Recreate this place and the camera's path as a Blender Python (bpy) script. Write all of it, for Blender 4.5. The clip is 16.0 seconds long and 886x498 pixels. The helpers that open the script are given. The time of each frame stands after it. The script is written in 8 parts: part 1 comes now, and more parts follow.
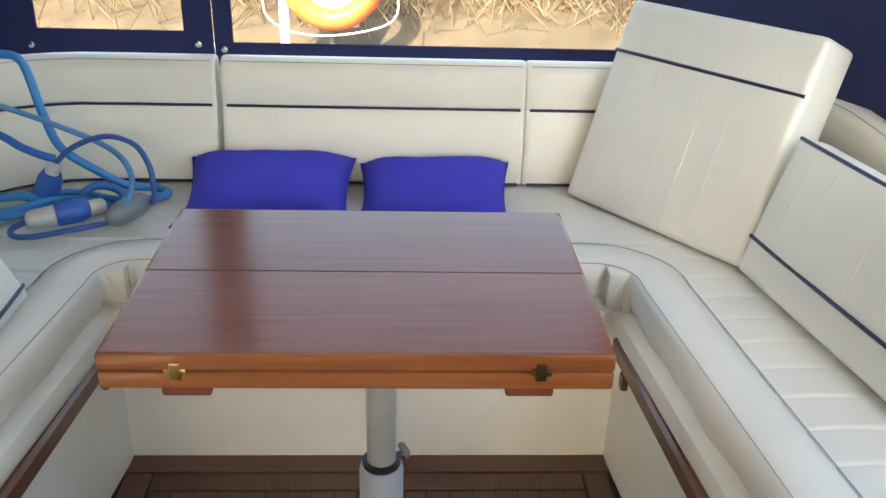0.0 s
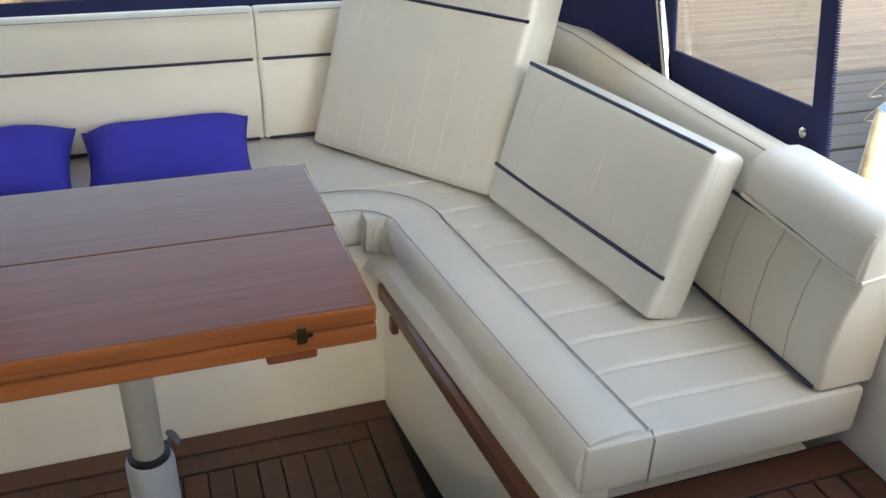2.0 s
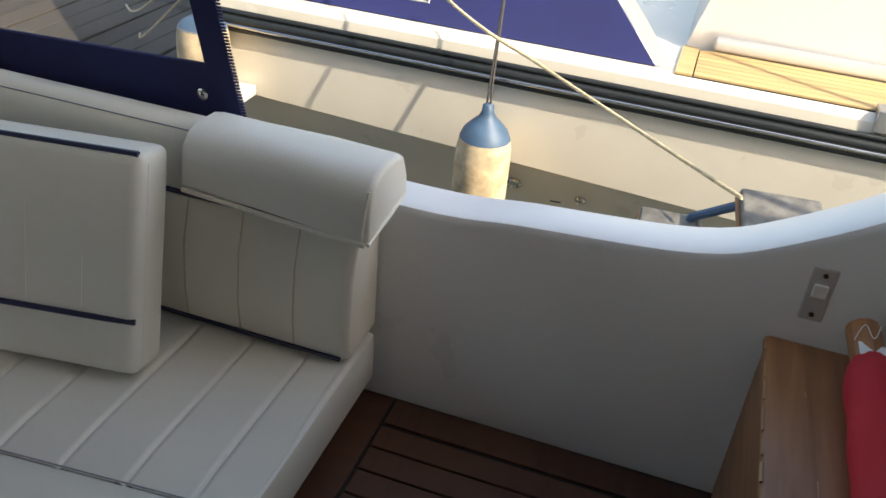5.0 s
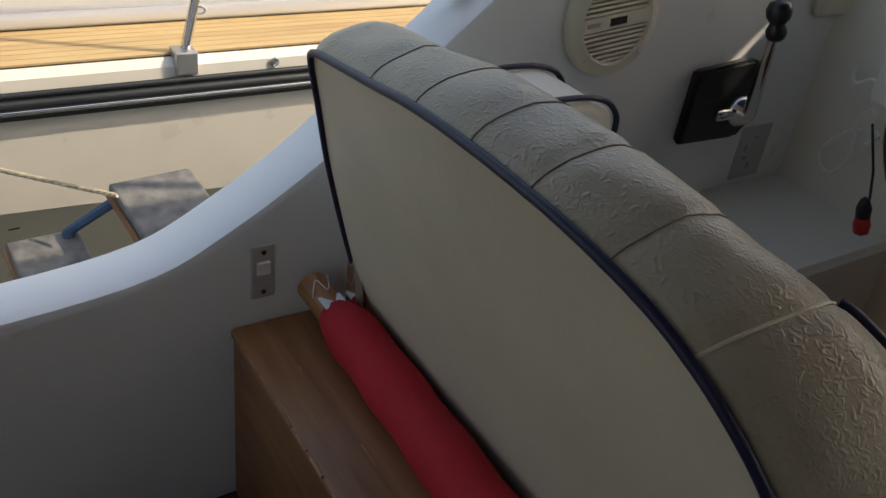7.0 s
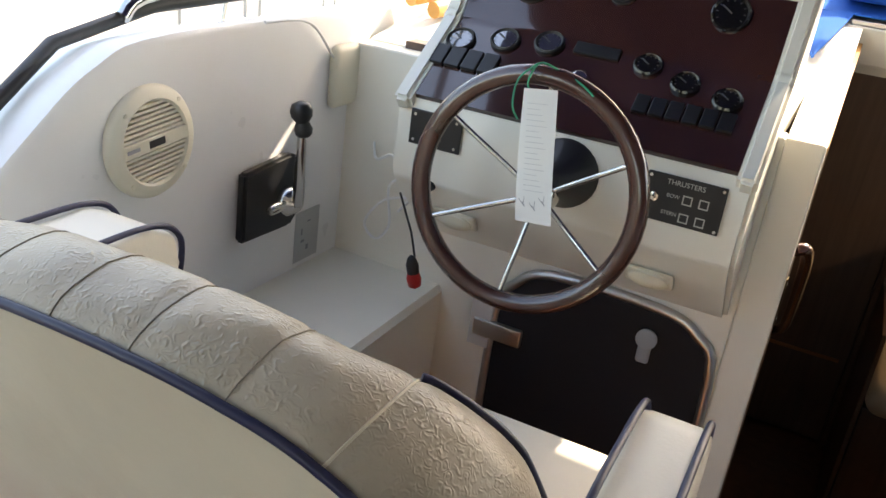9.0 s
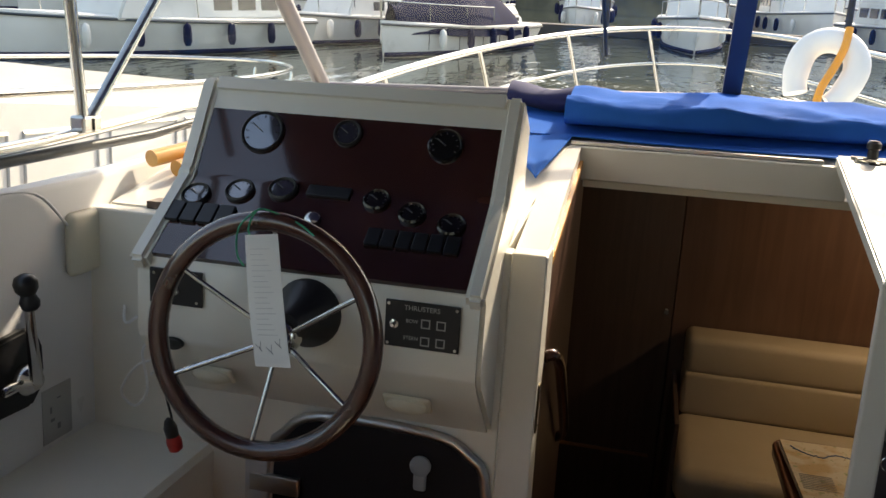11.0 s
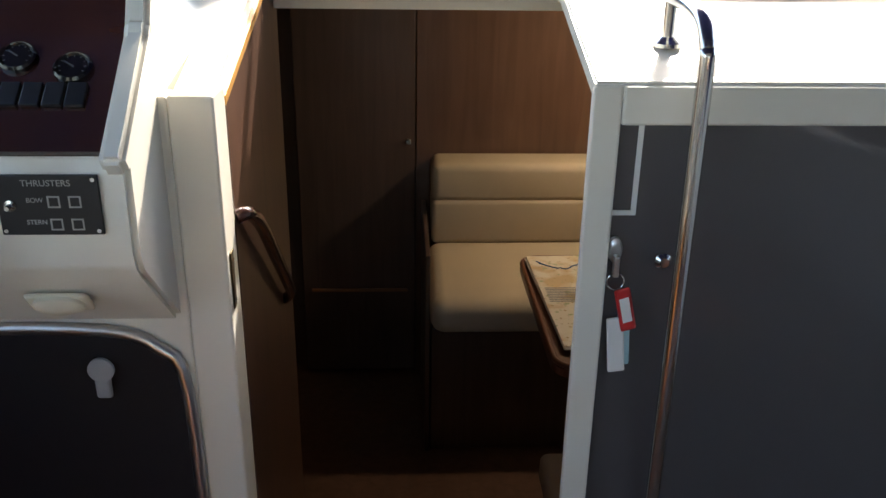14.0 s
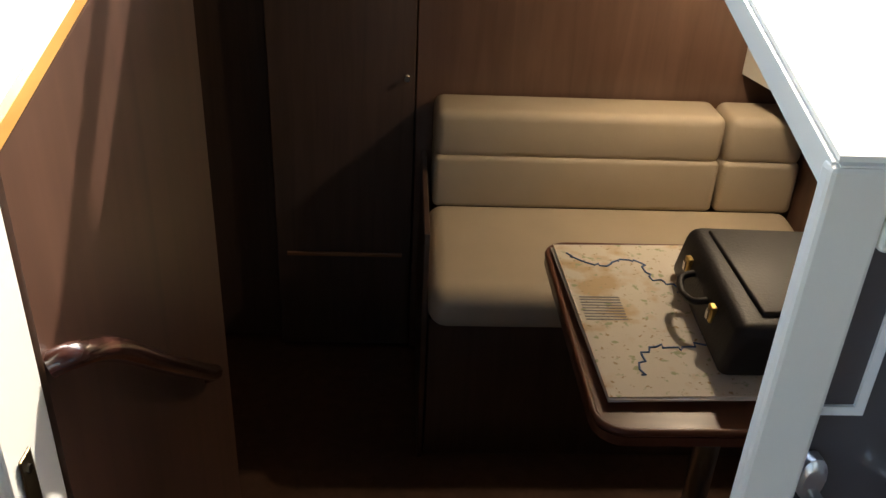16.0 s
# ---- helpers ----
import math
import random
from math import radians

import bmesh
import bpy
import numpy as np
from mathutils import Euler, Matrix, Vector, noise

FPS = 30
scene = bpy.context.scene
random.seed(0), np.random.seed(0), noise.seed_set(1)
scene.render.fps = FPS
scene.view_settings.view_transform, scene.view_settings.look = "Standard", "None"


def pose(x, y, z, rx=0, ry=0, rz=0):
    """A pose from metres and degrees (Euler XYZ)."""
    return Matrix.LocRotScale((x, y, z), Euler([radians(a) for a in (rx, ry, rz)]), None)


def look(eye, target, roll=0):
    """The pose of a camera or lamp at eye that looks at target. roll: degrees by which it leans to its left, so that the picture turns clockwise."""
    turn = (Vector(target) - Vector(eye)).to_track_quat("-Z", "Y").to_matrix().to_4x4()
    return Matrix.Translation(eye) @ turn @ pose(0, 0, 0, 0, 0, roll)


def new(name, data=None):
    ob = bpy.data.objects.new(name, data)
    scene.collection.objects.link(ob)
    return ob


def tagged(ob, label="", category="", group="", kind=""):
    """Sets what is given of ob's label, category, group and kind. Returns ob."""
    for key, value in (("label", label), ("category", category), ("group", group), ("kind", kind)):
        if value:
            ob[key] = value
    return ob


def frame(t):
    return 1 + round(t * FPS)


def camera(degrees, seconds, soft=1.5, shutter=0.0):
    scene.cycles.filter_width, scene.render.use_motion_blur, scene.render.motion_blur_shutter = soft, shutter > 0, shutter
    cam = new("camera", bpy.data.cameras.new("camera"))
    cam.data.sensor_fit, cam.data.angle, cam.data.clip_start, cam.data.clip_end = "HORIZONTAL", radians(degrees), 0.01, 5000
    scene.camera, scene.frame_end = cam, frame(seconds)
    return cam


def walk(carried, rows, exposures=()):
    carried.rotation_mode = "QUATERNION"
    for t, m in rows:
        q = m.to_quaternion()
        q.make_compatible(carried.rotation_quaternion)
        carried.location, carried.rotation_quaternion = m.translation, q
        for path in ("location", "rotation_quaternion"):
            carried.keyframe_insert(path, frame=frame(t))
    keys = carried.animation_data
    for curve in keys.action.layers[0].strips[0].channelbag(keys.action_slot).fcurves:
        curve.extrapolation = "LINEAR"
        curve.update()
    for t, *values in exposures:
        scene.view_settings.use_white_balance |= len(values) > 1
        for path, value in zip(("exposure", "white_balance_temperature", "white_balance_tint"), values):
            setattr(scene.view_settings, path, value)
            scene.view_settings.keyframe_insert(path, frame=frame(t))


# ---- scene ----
cam = camera(54.6, 16.0)

PATH = [
    (0, (0.087, 0.45, 1.592), (-0.003, -1.35, 0.723), 1.8),
    (0.5, (0.065, 0.447, 1.585), (-0.203, -1.321, 0.691), 1.9),
    (1, (0.04, 0.438, 1.58), (-0.383, -1.282, 0.65), 2.0),
    (1.5, (0.026, 0.435, 1.577), (-0.502, -1.239, 0.62), 1.8),
    (2, (0.031, 0.387, 1.57), (-0.567, -1.261, 0.606), 1.8),
    (2.5, (0.046, 0.285, 1.583), (-0.712, -1.301, 0.63), 1.6),
    (3, (0.036, 0.215, 1.59), (-0.905, -1.254, 0.611), 2.0),
    (3.2, (0.026, 0.192, 1.59), (-0.992, -1.212, 0.593), 2.4),
    (5.3, (-0.023, -0.16, 1.556), (-1.688, -0.417, 0.478), 5.7),
    (5.5, (-0.053, -0.183, 1.56), (-1.727, -0.293, 0.471), 5.8),
    (6, (-0.121, -0.219, 1.585), (-1.77, 0.069, 0.49), 6.4),
    (6.5, (-0.152, -0.231, 1.6), (-1.712, 0.418, 0.53), 7.0),
    (7, (-0.191, -0.275, 1.597), (-1.571, 0.72, 0.545), 7.9),
    (7.5, (-0.201, -0.315, 1.609), (-1.348, 0.974, 0.598), 8.8),
    (8, (-0.196, -0.317, 1.615), (-1.16, 1.164, 0.679), 9.0),
    (8.5, (-0.195, -0.312, 1.634), (-1.042, 1.286, 0.779), 8.5),
    (8.7, (-0.198, -0.31, 1.647), (-0.995, 1.329, 0.823), 8.4),
    (10.8, (-0.056, -0.277, 1.665), (-0.574, 1.604, 1.224), 3.6),
    (11, (-0.046, -0.268, 1.667), (-0.491, 1.635, 1.243), 3.5),
    (11.5, (-0.027, -0.257, 1.67), (-0.281, 1.689, 1.282), 3.0),
    (12, (-0.004, -0.26, 1.673), (-0.066, 1.705, 1.307), 2.2),
    (12.5, (0.03, -0.265, 1.675), (0.146, 1.689, 1.266), 1.8),
    (13, (0.043, -0.241, 1.65), (0.207, 1.676, 1.104), 1.3),
    (13.5, (0.042, -0.146, 1.63), (0.167, 1.739, 0.973), 0.6),
    (14, (0.064, 0.006, 1.605), (0.164, 1.855, 0.848), 0.9),
    (14.5, (0.075, 0.134, 1.584), (0.173, 1.948, 0.747), 1.8),
    (15, (0.056, 0.342, 1.575), (0.204, 2.131, 0.694), 2.6),
    (15.5, (0.041, 0.568, 1.57), (0.211, 2.32, 0.619), 1.6),
    (15.8, (0.057, 0.681, 1.558), (0.207, 2.418, 0.578), 2.3),
    (16, (0.082, 0.764, 1.557), (0.188, 2.51, 0.587), 2.8),
]
walk(cam, [(t, look(eye, target, roll)) for t, eye, target, roll in PATH], [(0, 3.35, 7700, 8), (1.5, 3.15, 7700, 8), (3, 2.5, 7500, 8), (5.3, 1.5, 7500, 10), (6, 1.3, 7500, 12), (6.5, 1.2, 7500, 12), (7, 0.95, 7500, 12), (7.5, 1.5, 7600, 13), (8, 2.2, 7750, 15), (8.5, 2.75, 7800, 13), (8.7, 2.75, 7800, 13), (10.8, 1.45, 7700, 12), (11.5, 1.15, 7700, 11), (12.5, 0.7, 7700, 10), (13, 0.75, 7500, 10), (13.5, 1.5, 7000, 10), (14.5, 2.85, 6600, 11), (15, 2.85, 6550, 11), (16, 2.55, 6450, 10)])

# ---- light ----
SUN_AZ, SUN_EL = 21.0, 41.0          # degrees from the bow towards starboard, and above the horizon
world = bpy.data.worlds.new("world")
scene.world = world
world.use_nodes = True
wn = world.node_tree
sky = wn.nodes.new("ShaderNodeTexSky")
sky.sky_type, sky.sun_disc = "NISHITA", False
sky.sun_elevation, sky.sun_rotation = radians(SUN_EL), radians(SUN_AZ)
sky.air_density, sky.dust_density = 1.2, 2.5
wn.nodes["Background"].inputs[1].default_value = 0.15
wn.links.new(sky.outputs[0], wn.nodes["Background"].inputs[0])
sun = new("sun", bpy.data.lights.new("sun", "SUN"))
sun.data.energy, sun.data.angle, sun.data.color = 2.3, radians(0.6), (1.0, 0.93, 0.82)
sun_to = Vector((math.sin(radians(SUN_AZ)) * math.cos(radians(SUN_EL)), math.cos(radians(SUN_AZ)) * math.cos(radians(SUN_EL)), math.sin(radians(SUN_EL))))
sun.matrix_world = look(sun_to * 40, (0, 0, 0))


# ---- materials ----
def mat(name, col, rough=0.5, metal=0.0, var=0.06, scale=6.0, bump=0.0, bscale=80.0, coat=0.0, stain=0.0, detail=4.0, spec=0.5, voro=False, ridge=False, rvar=0.08):
    """A painted, woven or moulded surface: two scales of tone, fine relief."""
    m = bpy.data.materials.new(name)
    m.use_nodes = True
    nt, b = m.node_tree, m.node_tree.nodes["Principled BSDF"]
    tc = nt.nodes.new("ShaderNodeTexCoord")
    n1 = nt.nodes.new("ShaderNodeTexNoise")
    n1.inputs["Scale"].default_value, n1.inputs["Detail"].default_value = scale, detail
    nt.links.new(tc.outputs["Object"], n1.inputs["Vector"])
    ramp = nt.nodes.new("ShaderNodeValToRGB")
    ramp.color_ramp.elements[0].position, ramp.color_ramp.elements[1].position = 0.3, 0.7
    ramp.color_ramp.elements[0].color = (*[c * (1 - var) for c in col], 1)
    ramp.color_ramp.elements[1].color = (*[min(1, c * (1 + var)) for c in col], 1)
    nt.links.new(n1.outputs["Fac"], ramp.inputs[0])
    out = ramp.outputs[0]
    if stain:
        n3 = nt.nodes.new("ShaderNodeTexNoise")
        n3.inputs["Scale"].default_value, n3.inputs["Detail"].default_value, n3.inputs["Roughness"].default_value = scale * 0.35, 8, 0.7
        nt.links.new(tc.outputs["Object"], n3.inputs["Vector"])
        r3 = nt.nodes.new("ShaderNodeValToRGB")
        r3.color_ramp.elements[0].position, r3.color_ramp.elements[1].position = 0.5, 0.75
        mix = nt.nodes.new("ShaderNodeMix")
        mix.data_type = "RGBA"
        nt.links.new(n3.outputs["Fac"], r3.inputs[0])
        k = nt.nodes.new("ShaderNodeMath")
        k.operation = "MULTIPLY"
        k.inputs[1].default_value = stain
        nt.links.new(r3.outputs[0], k.inputs[0])
        nt.links.new(k.outputs[0], mix.inputs["Factor"])
        nt.links.new(out, mix.inputs["A"])
        mix.inputs["B"].default_value = (col[0] * 0.6, col[1] * 0.54, col[2] * 0.44, 1)
        out = mix.outputs["Result"]
    nt.links.new(out, b.inputs["Base Color"])
    b.inputs["Roughness"].default_value, b.inputs["Metallic"].default_value = rough, metal
    b.inputs["Specular IOR Level"].default_value = spec
    if coat:
        b.inputs["Coat Weight"].default_value, b.inputs["Coat Roughness"].default_value = coat, 0.06
    rr = nt.nodes.new("ShaderNodeMapRange")
    rr.inputs["To Min"].default_value, rr.inputs["To Max"].default_value = max(0, rough - rvar), min(1, rough + rvar)
    nt.links.new(n1.outputs["Fac"], rr.inputs["Value"])
    nt.links.new(rr.outputs[0], b.inputs["Roughness"])
    if bump:
        if voro:
            n2 = nt.nodes.new("ShaderNodeTexVoronoi")
            n2.feature = "F1"
        else:
            n2 = nt.nodes.new("ShaderNodeTexNoise")
            n2.inputs["Detail"].default_value = 5
            if ridge:
                n2.noise_type, n2.inputs["Detail"].default_value, n2.inputs["Distortion"].default_value = "RIDGED_MULTIFRACTAL", 4.0, 0.9
        n2.inputs["Scale"].default_value = bscale
        nt.links.new(tc.outputs["Object"], n2.inputs["Vector"])
        bp = nt.nodes.new("ShaderNodeBump")
        bp.inputs["Strength"].default_value, bp.inputs["Distance"].default_value = bump, 0.006 if ridge else 0.004
        nt.links.new(n2.outputs[0], bp.inputs["Height"])
        nt.links.new(bp.outputs[0], b.inputs["Normal"])
    return m


def wood(name, dark, light, rough=0.35, coat=0.0, grain=(3.0, 40.0, 40.0), bump=0.08, piece=0.12, coat_rough=0.05):
    """Timber with a grain drawn out along the axis whose scale is small; each piece has a tone of its own."""
    m = bpy.data.materials.new(name)
    m.use_nodes = True
    nt, b = m.node_tree, m.node_tree.nodes["Principled BSDF"]
    tc, mp = nt.nodes.new("ShaderNodeTexCoord"), nt.nodes.new("ShaderNodeMapping")
    mp.inputs["Scale"].default_value = grain
    nt.links.new(tc.outputs["Object"], mp.inputs["Vector"])
    n = nt.nodes.new("ShaderNodeTexNoise")
    n.inputs["Scale"].default_value, n.inputs["Detail"].default_value, n.inputs["Distortion"].default_value = 1.0, 6, 0.6
    nt.links.new(mp.outputs[0], n.inputs["Vector"])
    n2 = nt.nodes.new("ShaderNodeTexNoise")
    n2.inputs["Scale"].default_value = 3.0
    nt.links.new(tc.outputs["Object"], n2.inputs["Vector"])
    oi = nt.nodes.new("ShaderNodeObjectInfo")
    add = nt.nodes.new("ShaderNodeMath")
    add.operation = "MULTIPLY_ADD"
    add.inputs[1].default_value, add.inputs[2].default_value = 0.35, 0.0
    nt.links.new(n2.outputs["Fac"], add.inputs[0])
    s1 = nt.nodes.new("ShaderNodeMath")
    s1.operation = "MULTIPLY_ADD"
    s1.inputs[1].default_value = 0.75
    nt.links.new(n.outputs["Fac"], s1.inputs[0])
    nt.links.new(add.outputs[0], s1.inputs[2])
    s2 = nt.nodes.new("ShaderNodeMath")
    s2.operation = "MULTIPLY_ADD"
    s2.inputs[1].default_value = piece
    nt.links.new(oi.outputs["Random"], s2.inputs[0])
    nt.links.new(s1.outputs[0], s2.inputs[2])
    r = nt.nodes.new("ShaderNodeValToRGB")
    r.color_ramp.elements[0].position, r.color_ramp.elements[1].position = 0.3, 0.8
    r.color_ramp.elements[0].color, r.color_ramp.elements[1].color = (*dark, 1), (*light, 1)
    nt.links.new(s2.outputs[0], r.inputs[0])
    nt.links.new(r.outputs[0], b.inputs["Base Color"])
    b.inputs["Roughness"].default_value = rough
    if coat:
        b.inputs["Coat Weight"].default_value, b.inputs["Coat Roughness"].default_value = coat, coat_rough
    bp = nt.nodes.new("ShaderNodeBump")
    bp.inputs["Strength"].default_value, bp.inputs["Distance"].default_value = bump, 0.002
    nt.links.new(n.outputs["Fac"], bp.inputs["Height"])
    nt.links.new(bp.outputs[0], b.inputs["Normal"])
    return m


def clear(name, tint=(1, 1, 1), gloss=0.08, rough=0.0, wave=0.0):
    """A thin clear sheet: mostly see-through, with a mirror share."""
    m = bpy.data.materials.new(name)
    m.use_nodes = True
    nt = m.node_tree
    nt.nodes.remove(nt.nodes["Principled BSDF"])
    tr, gl, mx, fr = (nt.nodes.new(k) for k in ("ShaderNodeBsdfTransparent", "ShaderNodeBsdfGlossy", "ShaderNodeMixShader", "ShaderNodeLayerWeight"))
    tr.inputs[0].default_value = (*tint, 1)
    gl.inputs["Roughness"].default_value = rough
    fr.inputs["Blend"].default_value = 0.5
    pw, ml = nt.nodes.new("ShaderNodeMath"), nt.nodes.new("ShaderNodeMath")
    pw.operation, ml.operation = "POWER", "MULTIPLY"
    pw.inputs[1].default_value, ml.inputs[1].default_value = 5.0, 0.6
    nt.links.new(fr.outputs["Facing"], pw.inputs[0])
    nt.links.new(pw.outputs[0], ml.inputs[0])
    ad = nt.nodes.new("ShaderNodeMath")
    ad.operation, ad.use_clamp = "ADD", True
    ad.inputs[1].default_value = gloss
    nt.links.new(ml.outputs[0], ad.inputs[0])
    nt.links.new(ad.outputs[0], mx.inputs[0])
    nt.links.new(tr.outputs[0], mx.inputs[1])
    nt.links.new(gl.outputs[0], mx.inputs[2])
    if wave:
        n = nt.nodes.new("ShaderNodeTexNoise")
        n.inputs["Scale"].default_value = 5
        bp = nt.nodes.new("ShaderNodeBump")
        bp.inputs["Strength"].default_value, bp.inputs["Distance"].default_value = wave, 0.05
        nt.links.new(n.outputs[0], bp.inputs["Height"])
        nt.links.new(bp.outputs[0], gl.inputs["Normal"])
    nt.links.new(mx.outputs[0], nt.nodes["Material Output"].inputs[0])
    return m


VINYL = mat("cream_vinyl", (0.74, 0.70, 0.60), 0.42, var=0.03, bump=0.10, bscale=260, stain=0.10)
VINYL_COOL = mat("pale_vinyl", (0.70, 0.68, 0.61), 0.42, var=0.03, bump=0.10, bscale=260, stain=0.10)
VINYL_BACK = mat("chair_back_vinyl", (0.61, 0.545, 0.415), 0.5, var=0.06, bump=0.16, bscale=120, stain=0.25)
VINYL_WORN = mat("worn_vinyl", (0.42, 0.355, 0.265), 0.33, spec=0.36, var=0.10, scale=10, bump=0.34, bscale=150, stain=0.35, ridge=True)
THREAD = mat("grey_thread", (0.25, 0.215, 0.16), 0.8)
NAVY_PIPE = mat("navy_piping", (0.012, 0.014, 0.05), 0.45)
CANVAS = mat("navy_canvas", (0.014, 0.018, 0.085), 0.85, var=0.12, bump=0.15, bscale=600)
CANVAS_SUN = mat("faded_navy_canvas", (0.013, 0.019, 0.105), 0.85, var=0.12, bump=0.15, bscale=500)
CURTAIN = mat("pale_blue_curtain", (0.20, 0.29, 0.34), 0.9, var=0.15)
CANVAS_BLUE = mat("blue_canvas", (0.018, 0.135, 0.52), 0.85, spec=0.1, var=0.12, bump=0.15, bscale=500)
PILLOW = mat("royal_blue_cotton", (0.035, 0.036, 0.42), 0.9, var=0.10, bump=0.12, bscale=500)
GEL = mat("white_gelcoat", (0.80, 0.77, 0.68), 0.32, var=0.02, stain=0.08)
GEL_COOL = mat("white_coaming", (0.80, 0.80, 0.79), 0.30, var=0.02, stain=0.05)
GREY_LINING = mat("grey_lining", (0.50, 0.46, 0.40), 0.8, var=0.05, bump=0.2, bscale=250)
WOOD_TABLE = wood("varnished_table", (0.135, 0.040, 0.022), (0.205, 0.066, 0.036), 0.20, 0.0, (3.0, 60.0, 60.0), 0.0)
WOOD_TABLE.node_tree.nodes["Principled BSDF"].inputs["Specular IOR Level"].default_value = 0.21
WOOD_LIP = wood("varnished_edging", (0.17, 0.052, 0.018), (0.31, 0.105, 0.036), 0.25, 0.2, (3.0, 50.0, 50.0), 0.05)
WOOD_RED = wood("red_varnish", (0.085, 0.028, 0.016), (0.17, 0.062, 0.034), 0.35, 0.1, (3.0, 40.0, 40.0), 0.0)
WOOD_LEAF = wood("door_leaf_veneer", (0.046, 0.020, 0.012), (0.105, 0.048, 0.029), 0.4, 0.15, (22.0, 22.0, 1.6), 0.03)
WOOD_TRIM = wood("trim_wood", (0.08, 0.030, 0.016), (0.17, 0.068, 0.035), 0.4, 0.3, (40.0, 3.0, 40.0))
WOOD_BOX = wood("seat_box_wood", (0.17, 0.062, 0.022), (0.40, 0.18, 0.07), 0.45, 0.1, (3.0, 40.0, 40.0))
TEAK = wood("teak_plank", (0.036, 0.015, 0.009), (0.095, 0.040, 0.022), 0.42, 0.15, (4.0, 50.0, 50.0), 0.15, 0.35)
TEAK_LIGHT = wood("pale_teak", (0.32, 0.205, 0.09), (0.47, 0.34, 0.165), 0.6, 0.0, (50.0, 3.0, 50.0), 0.15, 0.3)
CAULK = mat("black_caulk", (0.012, 0.010, 0.010), 0.7)
WOOD_CABIN = wood("cabin_veneer", (0.072, 0.037, 0.025), (0.145, 0.080, 0.054), 0.35, 0.25, (22.0, 22.0, 1.6), 0.03)
WOOD_DARK = wood("dark_door_veneer", (0.055, 0.034, 0.026), (0.115, 0.070, 0.050), 0.35, 0.2, (30.0, 30.0, 2.0), 0.03)
BURL = wood("dash_burl", (0.018, 0.006, 0.005), (0.06, 0.020, 0.013), 0.12, 1.0, (9.0, 7.0, 9.0), 0.0)
WOOD_RIM = wood("wheel_rim_wood", (0.03, 0.011, 0.008), (0.075, 0.026, 0.017), 0.25, 0.8, (20.0, 20.0, 20.0), 0.0)
CHROME = mat("stainless_steel", (0.62, 0.61, 0.58), 0.16, 1.0, var=0.04)
ALU = mat("aluminium", (0.55, 0.55, 0.55), 0.35, 1.0, var=0.05)
GREY_POST = mat("grey_anodised_post", (0.42, 0.42, 0.40), 0.38, 0.3)
GREY_PLASTIC = mat("grey_plastic", (0.34, 0.38, 0.42), 0.45)
GREY_KNOB = mat("slate_plastic", (0.14, 0.16, 0.18), 0.5)
BLACK = mat("black_plastic", (0.012, 0.012, 0.013), 0.4)
BLACK_SATIN = mat("black_leather", (0.014, 0.013, 0.014), 0.5, bump=0.2, bscale=120)
SMOKED = mat("smoked_acrylic", (0.082, 0.074, 0.077), 0.34, var=0.03, rvar=0.0, coat=0.4)
BLACK_DOOR = mat("matt_black_door", (0.013, 0.013, 0.017), 0.65, spec=0.25)
GLOSS_BLACK = mat("gloss_black", (0.008, 0.007, 0.007), 0.12)
BRASS = mat("brass", (0.55, 0.40, 0.14), 0.3, 1.0)
BRONZE = mat("dark_bronze", (0.10, 0.075, 0.04), 0.4, 1.0)
PLASTIC_CREAM = mat("cream_plastic", (0.72, 0.68, 0.55), 0.45)
PLASTIC_GREY = mat("pale_grey_plastic", (0.50, 0.50, 0.50), 0.4)
PAPER = mat("white_paper", (0.80, 0.80, 0.78), 0.8)
INK = mat("grey_ink", (0.28, 0.28, 0.30), 0.8)
FAINT_INK = mat("faint_ink", (0.56, 0.56, 0.57), 0.8)
WHITE_INK = mat("white_print", (0.42, 0.42, 0.40), 0.6)
RED_CLOTH = mat("red_cloth", (0.50, 0.012, 0.022), 0.8, var=0.08, bump=0.2, bscale=300)
RED = mat("red_plastic", (0.55, 0.03, 0.03), 0.4)
BLUE_ROPE = mat("blue_cable", (0.02, 0.20, 0.48), 0.5, var=0.1)
BLUE_PALE = mat("grey_blue_cable", (0.07, 0.22, 0.44), 0.5, var=0.1)
BLUE_DEEP = mat("deep_blue_cable", (0.015, 0.12, 0.40), 0.5, var=0.1)
SLATE_GREY = mat("slate_grey_plastic", (0.17, 0.20, 0.22), 0.5, var=0.1)
BLUE_DARK = mat("dark_blue_cable", (0.03, 0.09, 0.30), 0.5, var=0.1)
BLUE_PLUG = mat("blue_plug", (0.02, 0.10, 0.38), 0.45)
ROPE = mat("cream_rope", (0.58, 0.50, 0.34), 0.9, var=0.2, scale=60, bump=0.5, bscale=200)
ROPE_GREY = mat("grey_rope", (0.09, 0.085, 0.08), 0.9, var=0.2)
FENDER = mat("dirty_fender", (0.60, 0.49, 0.33), 0.5, var=0.35, scale=22, stain=0.95)
FENDER_TOP = mat("fender_blue", (0.055, 0.11, 0.19), 0.5, var=0.2, scale=14)
RUBBER = mat("dark_rub_rail", (0.014, 0.018, 0.020), 0.4)
HULL = mat("neighbour_hull", (0.71, 0.68, 0.595), 0.3, var=0.03, stain=0.12)
ORANGE = mat("orange_buoy", (0.85, 0.16, 0.04), 0.5)
GOLD_WOOD = wood("golden_pole", (0.55, 0.25, 0.05), (0.75, 0.40, 0.10), 0.35, 0.4, (20, 3, 20))
GLASS = clear("clear_glass", (0.95, 0.97, 0.96), 0.04)
